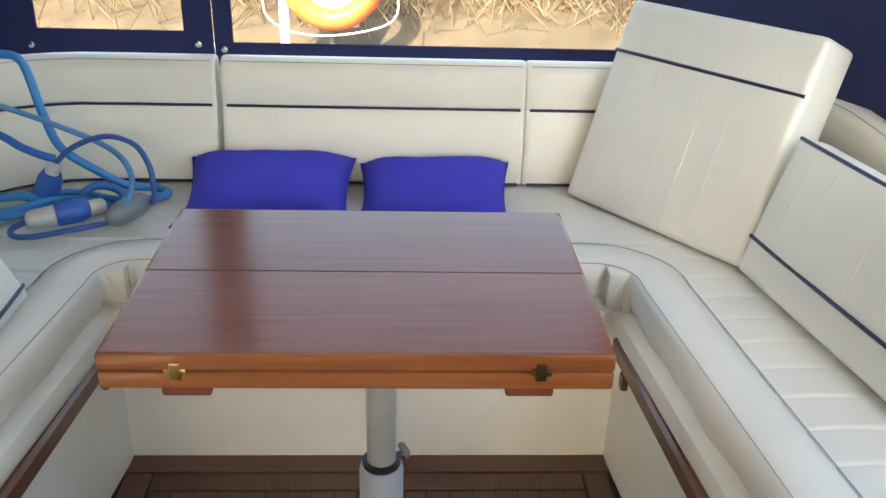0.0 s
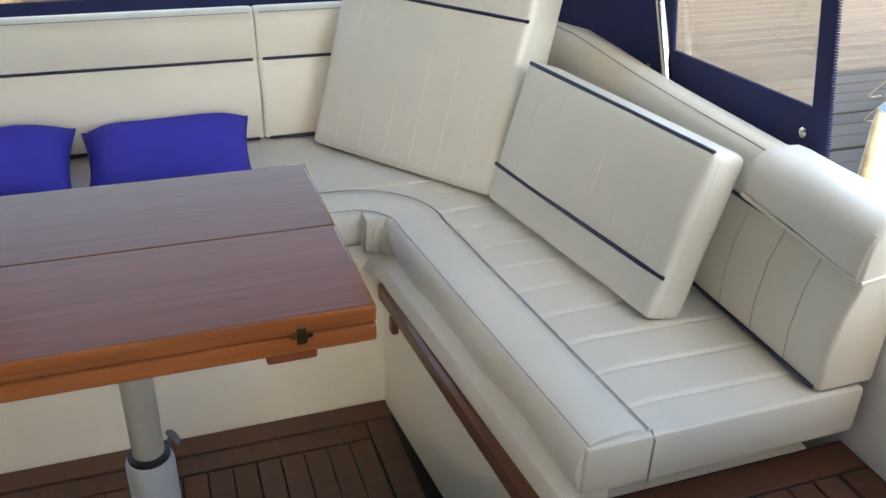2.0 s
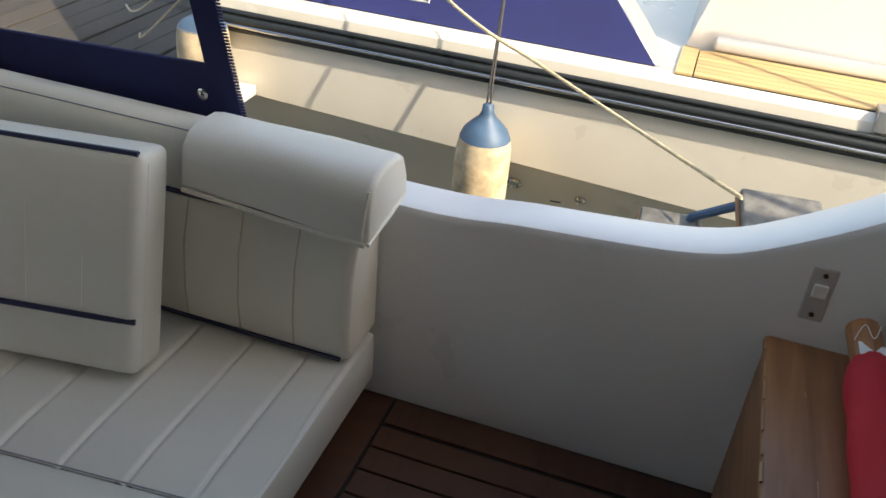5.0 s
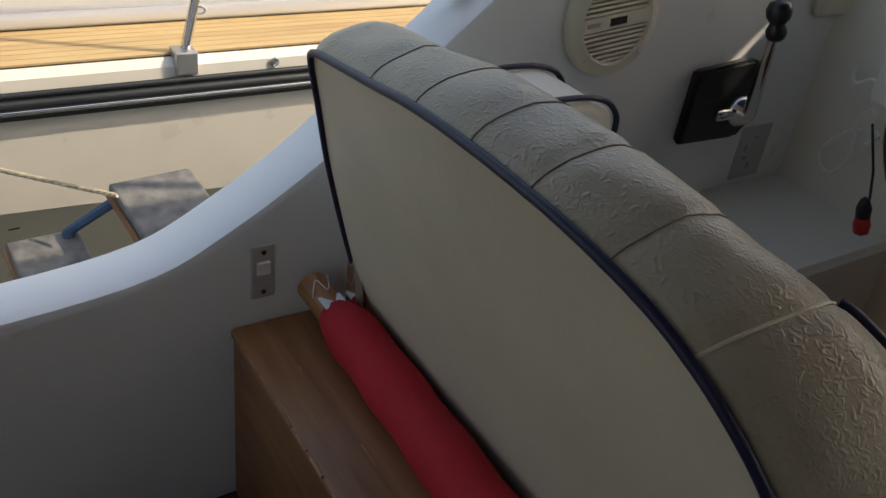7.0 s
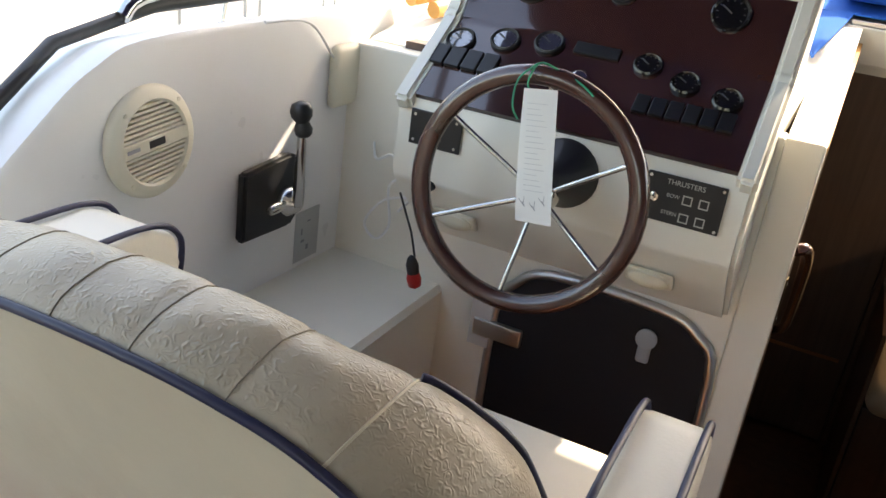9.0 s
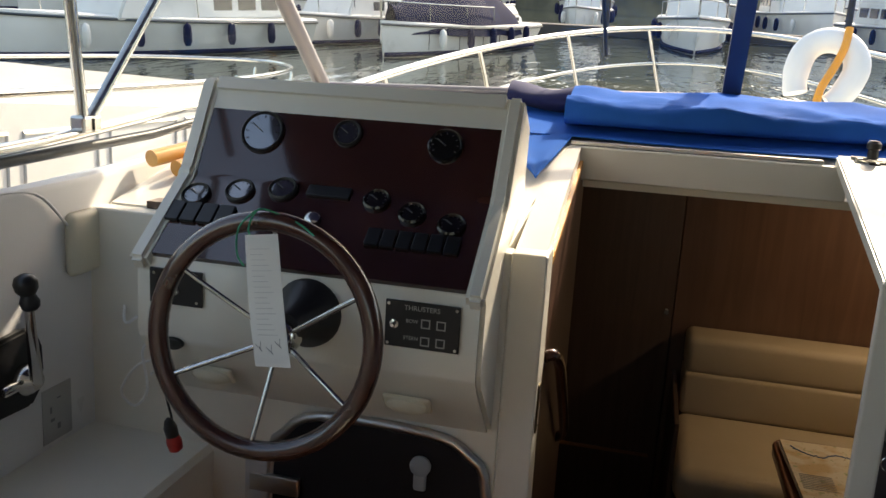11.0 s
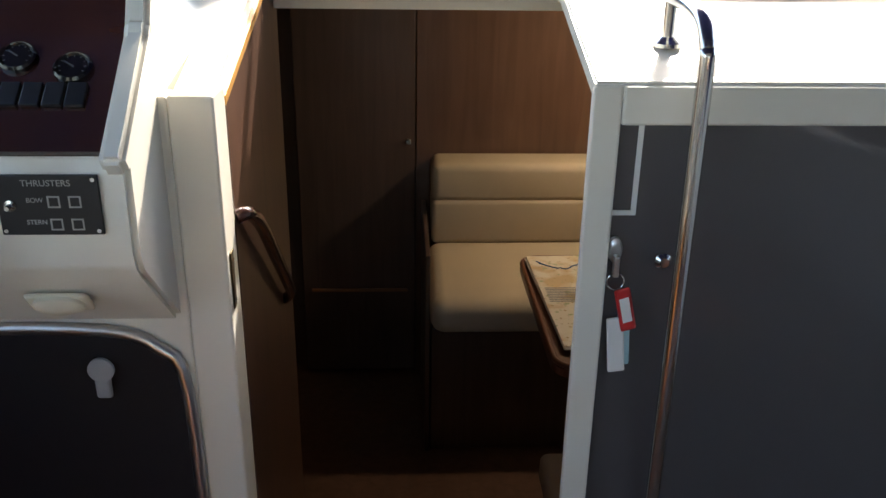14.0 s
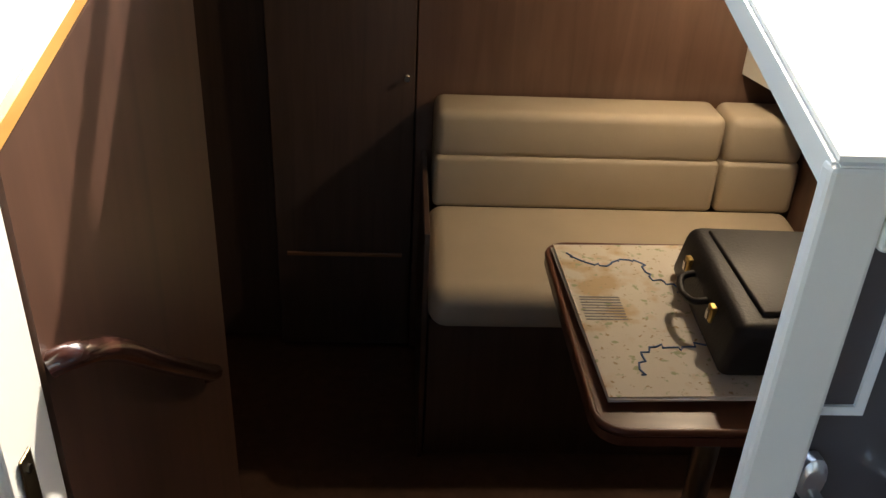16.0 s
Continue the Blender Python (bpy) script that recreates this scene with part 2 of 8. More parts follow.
VINYL_CLEAR = clear("clear_vinyl", (0.80, 0.80, 0.78), 0.08, 0.05, 0.12)
DIAL_GLASS = mat("dial_face", (0.022, 0.022, 0.026), 0.10, coat=1.0)
# coat IOR raised so that the left dials mirror the sky more strongly
DIAL_GLASS.node_tree.nodes["Principled BSDF"].inputs["Coat IOR"].default_value = 2.7
DIM_PRINT = mat("dim_print", (0.07, 0.07, 0.075), 0.7)
LEAF = mat("dry_twig", (0.19, 0.14, 0.085), 0.9, var=0.35, scale=3)


# ---- shaping helpers ----
def part(name, bm, material, parent=None, label="", smooth=None):
    me = bpy.data.meshes.new(name)
    bmesh.ops.recalc_face_normals(bm, faces=bm.faces)
    bm.to_mesh(me)
    bm.free()
    me.materials.append(material)
    if smooth:
        me.shade_smooth()
        me.set_sharp_from_angle(angle=radians(smooth))
    ob = new(name, me)
    ob.parent = parent
    if label:
        ob["label"] = label
    return ob


def thing(name, label, category, group="", kind="", at=(0, 0, 0)):
    ob = new(name)
    ob.location = at
    return tagged(ob, label, category, group, kind)


def bm_box(x0, x1, y0, y1, z0, z1, bevel=0.0, seg=2, bm=None, m=None):
    bm = bm or bmesh.new()
    lo = bmesh.ops.create_cube(bm, size=1)["verts"]
    for v in lo:
        v.co = Vector(((x0 + x1) / 2 + v.co.x * (x1 - x0), (y0 + y1) / 2 + v.co.y * (y1 - y0), (z0 + z1) / 2 + v.co.z * (z1 - z0)))
    if bevel:
        es = list({e for v in lo for e in v.link_edges})
        lo = bmesh.ops.bevel(bm, geom=es, offset=bevel, segments=seg, affect="EDGES", profile=0.5)["verts"]
    if m is not None:
        bmesh.ops.transform(bm, matrix=m, verts=list(bm.verts) if len(bm.verts) == len(lo) else lo)
    return bm


def bm_prism(pts, axis, a, b, bevel=0.0, bm=None):
    """The outline pts, in the plane across axis, drawn out from a to b. x: (y, z); y: (x, z); z: (x, y)."""
    bm = bm or bmesh.new()
    def put(p, w):
        return (w, p[0], p[1]) if axis == "x" else (p[0], w, p[1]) if axis == "y" else (p[0], p[1], w)
    f = bm.faces.new([bm.verts.new(put(p, a)) for p in pts])
    r = bmesh.ops.extrude_face_region(bm, geom=[f])
    vs = [g for g in r["geom"] if isinstance(g, bmesh.types.BMVert)]
    d = Vector(put((0, 0), b - a))
    bmesh.ops.translate(bm, verts=vs, vec=d)
    if bevel:
        bmesh.ops.bevel(bm, geom=list(bm.edges), offset=bevel, segments=2, affect="EDGES", profile=0.5)
    return bm


def smooth_path(pts, n=8, closed=False):
    """A Catmull-Rom line through pts."""
    P = [Vector(p) for p in pts]
    out, k = [], len(P)
    for i in range(k if closed else k - 1):
        p0, p1, p2, p3 = (P[(i + j) % k] if closed else P[min(max(i + j, 0), k - 1)] for j in (-1, 0, 1, 2))
        for s in range(n):
            t = s / n
            out.append(0.5 * ((2 * p1) + (p2 - p0) * t + (2 * p0 - 5 * p1 + 4 * p2 - p3) * t * t + (3 * p1 - p0 - 3 * p2 + p3) * t ** 3))
    if not closed:
        out.append(P[-1])
    return out


def bm_tube(pts, r, n=8, closed=False, bm=None, radii=None):
    bm = bm or bmesh.new()
    P = [Vector(p) for p in pts]
    k = len(P)
    rings, side = [], None
    for i in range(k):
        a = P[(i - 1) % k] if closed or i else P[0]
        b = P[(i + 1) % k] if closed or i < k - 1 else P[-1]
        d = (b - a).normalized()
        if side is None:
            side = d.cross(Vector((0, 0, 1)) if abs(d.z) < 0.9 else Vector((1, 0, 0))).normalized()
        side = (side - d * side.dot(d)).normalized()
        up = d.cross(side)
        w = radii[i] if radii else r
        rings.append([bm.verts.new(P[i] + (side * math.cos(2 * math.pi * j / n) + up * math.sin(2 * math.pi * j / n)) * w) for j in range(n)])
    for i in range(k if closed else k - 1):
        A, B = rings[i], rings[(i + 1) % k]
        for j in range(n):
            bm.faces.new((A[j], A[(j + 1) % n], B[(j + 1) % n], B[j]))
    if not closed:
        bm.faces.new(rings[0][::-1])
        bm.faces.new(rings[-1])
    return bm


def bm_turn(profile, n=24, m=None, bm=None):
    """A turned shape: profile of (radius, height) about z, then moved by m."""
    bm = bm or bmesh.new()
    rings = []
    for r, h in profile:
        rings.append([bm.verts.new(Vector((r * math.cos(2 * math.pi * j / n), r * math.sin(2 * math.pi * j / n), h))) for j in range(n)])
    for A, B in zip(rings, rings[1:]):
        for j in range(n):
            bm.faces.new((A[j], A[(j + 1) % n], B[(j + 1) % n], B[j]))
    bm.faces.new(rings[0][::-1])
    bm.faces.new(rings[-1])
    if m is not None:
        bmesh.ops.transform(bm, matrix=m, verts=[v for R in rings for v in R])
    return bm


def bm_sweep(path, profile, bm=None):
    """profile of (out, z) carried along path of (x, y, nx, ny): out runs along (nx, ny). Ends are closed."""
    bm = bm or bmesh.new()
    rings = [[bm.verts.new((x + nx * d, y + ny * d, z)) for d, z in profile] for x, y, nx, ny in path]
    k = len(profile)
    for A, B in zip(rings, rings[1:]):
        for j in range(k):
            bm.faces.new((A[j], A[(j + 1) % k], B[(j + 1) % k], B[j]))
    bm.faces.new(rings[0])
    bm.faces.new(rings[-1][::-1])
    return bm


def bm_sheet(f, nu, nv, thick=0.0, bm=None):
    """A grid of f(u, v), u and v from 0 to 1, given a thickness if asked."""
    bm = bm or bmesh.new()
    g = [[bm.verts.new(f(i / nu, j / nv)) for j in range(nv + 1)] for i in range(nu + 1)]
    fs = [bm.faces.new((g[i][j], g[i + 1][j], g[i + 1][j + 1], g[i][j + 1])) for i in range(nu) for j in range(nv)]
    if thick:
        bmesh.ops.recalc_face_normals(bm, faces=fs)
        bmesh.ops.solidify(bm, geom=fs, thickness=thick)
    return bm


def bm_pad(w, h, t, bulge=0.02, n=10, pleats=0, edge=0.03, pw=0.004):
    """A stuffed slab, w along x, h along z, t along y, front at -y, with rounded edges and pleats down the front."""
    bm = bmesh.new()
    bmesh.ops.create_cube(bm, size=1)
    bmesh.ops.scale(bm, vec=(w, t, h), verts=bm.verts)
    bmesh.ops.bevel(bm, geom=list(bm.edges), offset=edge, segments=4, affect="EDGES", profile=0.6)
    for k in range(1, n):
        for ax, s in ((0, w), (2, h)):
            co = Vector((0, 0, 0))
            co[ax] = -s / 2 + s * k / n
            no = Vector((0, 0, 0))
            no[ax] = 1
            bmesh.ops.bisect_plane(bm, geom=list(bm.verts) + list(bm.edges) + list(bm.faces), plane_co=co, plane_no=no)
    for v in bm.verts:
        fx, fz = max(0, 1 - (2 * v.co.x / w) ** 2), max(0, 1 - (2 * v.co.z / h) ** 2)
        v.co.y += math.copysign(1, v.co.y) * bulge * (fx * fz) ** 0.5
        wob = noise.noise(v.co * 5) * 0.005
        v.co.y += wob
    return bm


def frame_mat(o, x, z):
    """A pose at o whose x and z axes run along x and, as near as can be, z."""
    X = Vector(x).normalized()
    Z = Vector(z)
    Z = (Z - X * Z.dot(X)).normalized()
    Y = Z.cross(X)
    m = Matrix((X, Y, Z)).transposed().to_4x4()
    m.translation = o
    return m


# ---- the boat's shell ----
ZD = 0.418                # cockpit deck; the dinette well's sole lies at 0
XC = 0.175                # the boat's middle line
WALL_TOP = smooth_path([(-2.75, 0.86, 0), (-1.2, 0.86, 0), (-0.55, 0.842, 0), (-0.335, 0.858, 0), (-0.06, 0.884, 0), (0.073, 0.937, 0), (0.21, 1.032, 0), (0.34, 1.15, 0), (0.47, 1.27, 0), (0.58, 1.355, 0), (0.72, 1.395, 0), (1.2, 1.40, 0), (1.7, 1.43, 0), (2.35, 1.52, 0)], 5)


def side_x(y):
    return -1.2 + 0.05 * min(1, max(0, (y - 0.1) / 0.6)) + 0.12 * max(0, (y - 1.5)) + 0.10 * max(0, -2.0 - y)


def side_wall(name, mirror, mats):
    bm = bmesh.new()
    rows = []
    for p in WALL_TOP:
        y, z = p.x, p.y
        x = side_x(y)
        sec = [(x, -0.35), (x, z - 0.016), (x - 0.006, z - 0.004), (x - 0.022, z), (x - 0.14, z - 0.03), (x - 0.155, z - 0.05), (x - 0.17, -0.6)]
        rows.append([bm.verts.new((mirror(a), y, b)) for a, b in sec])
    for A, B in zip(rows, rows[1:]):
        for j in range(len(A)):
            bm.faces.new((A[j], A[(j + 1) % len(A)], B[(j + 1) % len(A)], B[j]))
    bm.faces.new(rows[0]), bm.faces.new(rows[-1][::-1])
    return tagged(part(name, bm, mats, smooth=35), "white gelcoat cockpit side with a swept-up coaming", "wall", kind="structure")


side_wall("wall_port", lambda x: x, GEL_COOL)
side_wall("wall_starboard", lambda x: 2 * XC - x, GEL_COOL)
tagged(part("wall_stern", bm_box(-1.3, 1.65, -2.85, -2.72, -0.6, 0.86, 0.01), GEL_COOL), "white gelcoat stern coaming", "wall", kind="structure")

# the well
tagged(part("wall_well_aft", bm_box(-0.60, 0.95, -1.62, -1.5, -0.03, 0.47, 0.004), GEL), "white seat base at the after end of the well", "wall", kind="structure")
FL = 0.085


def locker_face(name, sgn):
    pts = [(XC - sgn * 0.665, -1.5), (XC - sgn * (0.665 + FL), -0.575), (XC - sgn * 1.30, -0.575), (XC - sgn * 1.30, -1.52), (XC - sgn * 0.665, -1.52)]
    return tagged(part(name, bm_prism(pts, "z", -0.03, 0.405), GEL), "white gelcoat seat locker front", "wall", kind="structure")


locker_face("wall_well_port", 1)
locker_face("wall_well_starboard", -1)
tagged(part("wall_well_step", bm_box(-0.60, 0.95, -0.60, -0.57, -0.03, ZD - 0.022, 0.004), GEL), "white riser of the step into the well", "wall", kind="structure")
floor_well = tagged(part("floor_well", bm_box(-0.62, 0.97, -1.6, -0.56, -0.06, -0.008), CAULK), "dark seams of the teak sole in the well", "floor", kind="structure")
floor_deck = tagged(part("floor_deck", bm_box(-1.22, 1.57, -0.605, 1.30, ZD - 0.05, ZD - 0.006), CAULK), "dark seams of the teak cockpit deck", "floor", kind="structure")

# bulkhead at the helm, with the companionway cut through it
def bulk(name, x0, x1, z0, z1, m=GEL, y0=1.25, y1=1.30, label="white gelcoat bulkhead beside the companionway", bev=0.004):
    return tagged(part(name, bm_box(x0, x1, y0, y1, z0, z1, bev), m), label, "wall", kind="structure")


bulk("wall_bulkhead_port", -1.16, -0.272, 0.3, 1.335)
bulk("wall_post_port", -0.272, -0.205, -0.6, 1.336, y0=1.25, y1=1.335)
bulk("wall_post_starboard", 0.347, 0.392, -0.6, 1.356, y0=1.238, y1=1.254)
bulk("wall_fascia", 0.3925, 1.45, 1.297, 1.356, y0=1.235, y1=1.31)
bulk("wall_bulkhead_starboard", 0.97, 1.50, 0.3, 1.30, y0=1.245, y1=1.30)


def slab(name, pts, m, label, t=0.03):
    """A plate with the corners pts on top, t thick."""
    bm = bmesh.new()
    f = bm.faces.new([bm.verts.new(p) for p in pts])
    r = bmesh.ops.extrude_face_region(bm, geom=[f])
    bmesh.ops.translate(bm, verts=[g for g in r["geom"] if isinstance(g, bmesh.types.BMVert)], vec=(0, 0, -t))
    bmesh.ops.bevel(bm, geom=list(bm.edges), offset=0.004, segments=2, affect="EDGES")
    return tagged(part(name, bm, m), label, "cabin top", kind="structure")


RISE = 0.235                 # the cabin top climbs towards the bow
def top_z(y):
    return 1.356 + RISE * (y - 1.238) if y < 1.9 else 1.512 + 0.115 * (y - 1.9)


slab("cabin_top_starboard", [(0.349, 1.240, 1.3605), (0.372, 1.885, 1.512), (1.045, 1.885, 1.510), (1.30, 1.24, 1.3605)], GEL, "glossy white sloping cabin top beside the companionway")
slab("cabin_top_outer", [(1.303, 1.24, 1.3605), (1.05, 1.885, 1.500), (1.05, 2.3, 1.52), (1.52, 2.3, 1.50), (1.54, 1.24, 1.345)], GEL, "white cabin top against the starboard side")
slab("cabin_top_forward", [(-1.14, 1.885, 1.486), (-1.0, 2.30, 1.56), (XC, 2.80, 1.618), (1.35, 2.30, 1.54), (1.5, 1.885, 1.486)], GEL, "white dashboard shelf under the windscreen")
slab("cabin_top_port", [(-0.285, 1.30, 1.338), (-0.245, 1.885, 1.484), (-1.14, 1.885, 1.484), (-1.14, 1.30, 1.338)], GEL, "white cabin top behind the helm console")
bulk("companionway_back", -0.245, 0.40, 1.405, 1.487, y0=1.862, y1=1.90, label="white coaming at the forward end of the companionway")
tagged(part("companionway_side", bm_prism([(1.30, 1.335), (1.862, 1.485), (1.862, 1.395), (1.30, 1.25)], "x", -0.272, -0.213), GEL), "white coaming along the companionway", "wall", kind="structure")
tagged(part("companionway_trim", bm_prism([(1.335, 1.318), (1.862, 1.452), (1.862, 1.437), (1.335, 1.303)], "x", -0.2125, -0.204), GOLD_WOOD), "thin pale wooden edge on the companionway", "trim", kind="structure")
tagged(part("companionway_slide", bm_box(-0.24, 0.345, 1.875, 1.892, 1.488, 1.498, 0.002), ALU), "aluminium hatch slide along the companionway", "trim", kind="structure")

# outer hull and decks, to close the place
def hull_half(y):
    return max(0.05, 1.52 * (1 - max(0, (y - 0.5) / 6.2) ** 2.2)) + 0.03


bm = bmesh.new()
ys = [-2.85 + 0.35 * i for i in range(28)]
rows = []
for y in ys:
    h = max(0.05, 1.55 * (1 - max(0, (y - 2.2) / 4.45) ** 2.4))
    rows.append([bm.verts.new((XC + s * w, y, z)) for s, w, z in ((-1, h * 0.97, -0.78), (-1, h, 0.55), (1, h, 0.55), (1, h * 0.97, -0.78))])
for A, B in zip(rows, rows[1:]):
    for j in (0, 2, 3):
        bm.faces.new((A[j], A[(j + 1) % 4], B[(j + 1) % 4], B[j]))
tagged(part("hull", bm, HULL, smooth=40), "white hull of the motor cruiser", "hull", kind="structure")
bm = bmesh.new()
rows = []
for i in range(16):
    y = 2.36 + i * 0.28
    h = hull_half(y) * (1.0 if y > 3 else 0.97)
    c = 1.40 + 0.02 * (y - 2.3)
    rows.append([bm.verts.new((XC + s * h, y, c + d)) for s, d in ((-1, -0.22), (-0.8, -0.02), (0, 0.04), (0.8, -0.02), (1, -0.22), (1, -0.8), (-1, -0.8))])
for A, B in zip(rows, rows[1:]):
    for j in (0, 1, 2, 3, 4, 6):
        bm.faces.new((A[j], A[(j + 1) % 7], B[(j + 1) % 7], B[j]))
bm.faces.new(rows[-1])
tagged(part("foredeck", bm, GEL, smooth=50), "white foredeck ahead of the windscreen", "deck", kind="structure")
for s, nm in ((1, "side_deck_port"), (-1, "side_deck_starboard")):
    tagged(part(nm, bm_box(min(XC - s * 1.55, XC - s * 1.66), max(XC - s * 1.55, XC - s * 1.66), -2.85, 3.0, 0.50, 0.56, 0.01), GEL), "narrow white side deck", "deck", kind="structure")

# cabin below
def cab(name, b, m, label, cat="wall", kind="structure", bev=0.0):
    return tagged(part(name, bm_box(*b, bev), m), label, cat, kind=kind)


cab("cabin_floor", (-1.1, 1.6, 1.2, 5.2, -0.68, -0.62), WOOD_CABIN, "dark wooden cabin sole", "floor")
cab("cabin_wall_forward", (0.14, 1.6, 3.93, 3.98, -0.7, 1.45), WOOD_CABIN, "red-brown veneered cabin bulkhead")
cab("cabin_wall_port", (-1.05, -1.0, 1.3, 5.2, -0.7, 1.35), WOOD_DARK, "dark veneered cabin side")
cab("cabin_wall_starboard", (1.55, 1.6, 1.3, 5.2, -0.7, 1.35), WOOD_CABIN, "veneered cabin side")
cab("cabin_wall_end", (-1.05, 1.6, 5.15, 5.2, -0.7, 1.4), WOOD_DARK, "dark veneered forward bulkhead")
cab("cabin_wall_helm", (-1.05, -0.275, 1.31, 1.34, -0.7, 1.25), WOOD_DARK, "dark veneered wall under the helm")
cab("cabin_wall_aft", (0.40, 1.6, 1.31, 1.33, -0.7, 0.30), WOOD_DARK, "dark veneered wall below the sliding panel")
cab("cabin_ceiling", (-1.05, 1.6, 1.93, 5.2, 1.38, 1.40), GEL, "white cabin headlining", "ceiling")


# ---- dinette ----
def inner_path(r=0.10):
    """The seat's inner edge: forward on the port side, round the stern, forward on the starboard side; with the way into the seat."""
    def line(s):
        return [(XC - s * (0.76 - 0.077 * k / 6), -0.57 - 0.85 * k / 6) for k in range(7)]
    port, star = line(1), line(-1)
    a = math.atan(0.077 / 0.85)
    cx, cy = XC - 0.683 + r, -1.45
    cor_p = [(cx - r * math.cos(t), cy - r * math.sin(t)) for t in [radians(9 * k) for k in range(1, 10)]]
    cor_s = [(2 * XC - x, y) for x, y in cor_p[::-1]]
    mid = [(XC + 0.5 * (k - 4) / 4, cy - r) for k in range(9)]
    P = port + cor_p + mid + cor_s + star[::-1]
    out = []
    for i, (x, y) in enumerate(P):
        x0, y0 = P[max(0, i - 1)]
        x1, y1 = P[min(len(P) - 1, i + 1)]
        L = math.hypot(x1 - x0, y1 - y0)
        out.append((x, y, (y1 - y0) / L, -(x1 - x0) / L))
    return out


INNER = inner_path()
seat = thing("dinette_seat", "cream vinyl U-shaped dinette seat with navy piping round the table", "seat")
band = [(0.004, 0.478), (-0.006, 0.500), (-0.013, 0.525), (-0.013, 0.552), (-0.006, 0.572), (0.006, 0.586), (0.03, 0.594), (0.075, 0.595), (0.118, 0.590), (0.128, 0.575), (0.128, 0.480)]
FINE = []
for p, q in zip(INNER, INNER[1:]):
    FINE += [tuple(a + (b - a) * k / 4 for a, b in zip(p, q)) for k in range(4)]
FINE.append(INNER[-1])
bm = bmesh.new()
rings = []
for i, (x, y, nx, ny) in enumerate(FINE):
    turn = min(1, abs(nx * ny) * 2.2)
    fold_in = turn * (0.5 + 0.5 * math.sin(i * 0.62 + 0.8)) ** 2
    ring_ = []
    for d, z in band:
        low = max(0, min(1, (0.588 - z) / 0.06)) if d < 0.01 else 0
        sway = 0.003 * noise.noise(Vector((x * 11, y * 11, z * 14))) * low
        ring_.append(bm.verts.new((x + nx * (d - 0.032 * fold_in * low + 0.010 * turn * low + sway), y + ny * (d - 0.032 * fold_in * low + 0.010 * turn * low + sway), z - 0.014 * fold_in * low + 0.012 * turn * low * math.sin(i * 0.31))))
    rings.append(ring_)
for A, B in zip(rings, rings[1:]):
    for j in range(len(band)):
        bm.faces.new((A[j], A[(j + 1) % len(band)], B[(j + 1) % len(band)], B[j]))
bm.faces.new(rings[0]), bm.faces.new(rings[-1][::-1])
part("front_band", bm, VINYL_COOL, seat, "smooth cream vinyl front band with a loose skirt", 70)
part("lower_roll", bm_sweep([(x, y, nx, ny) for x, y, nx, ny in INNER], [(-0.03, 0.412), (-0.045, 0.44), (-0.035, 0.475), (-0.005, 0.487), (0.06, 0.487), (0.06, 0.412)]), VINYL_COOL, seat, "padded roll under the seat edge", 50)
for d, z, r in ((0.006, 0.5862, 0.0011), (0.126, 0.5875, 0.0014)):
    part("seam", bm_tube([(x + nx * d, y + ny * d, z) for x, y, nx, ny in INNER], r, 6), INK, seat, "dark stitched seam", 60)


def pleat(s, pitch, depth=0.006):
    k = (s / pitch) % 1.0
    return -depth * math.exp(-((min(k, 1 - k)) / 0.04) ** 2)


def seat_pad(s):
    def f(u, v):
        y = -0.57 - 1.13 * u
        xa = XC - s * (0.76 + 0.128 - 0.077 * min(1, (-0.57 - y) / 0.85))
        xb = XC - s * 1.30
        edge = 0.02 * max(0, 1 - v / 0.03) * 0.3
        return Vector((xa + (xb - xa) * v, y, 0.588 - 0.008 * v + pleat(y + 0.02, 0.105) - edge))
    return bm_sheet(f, 400, 6, 0.10)


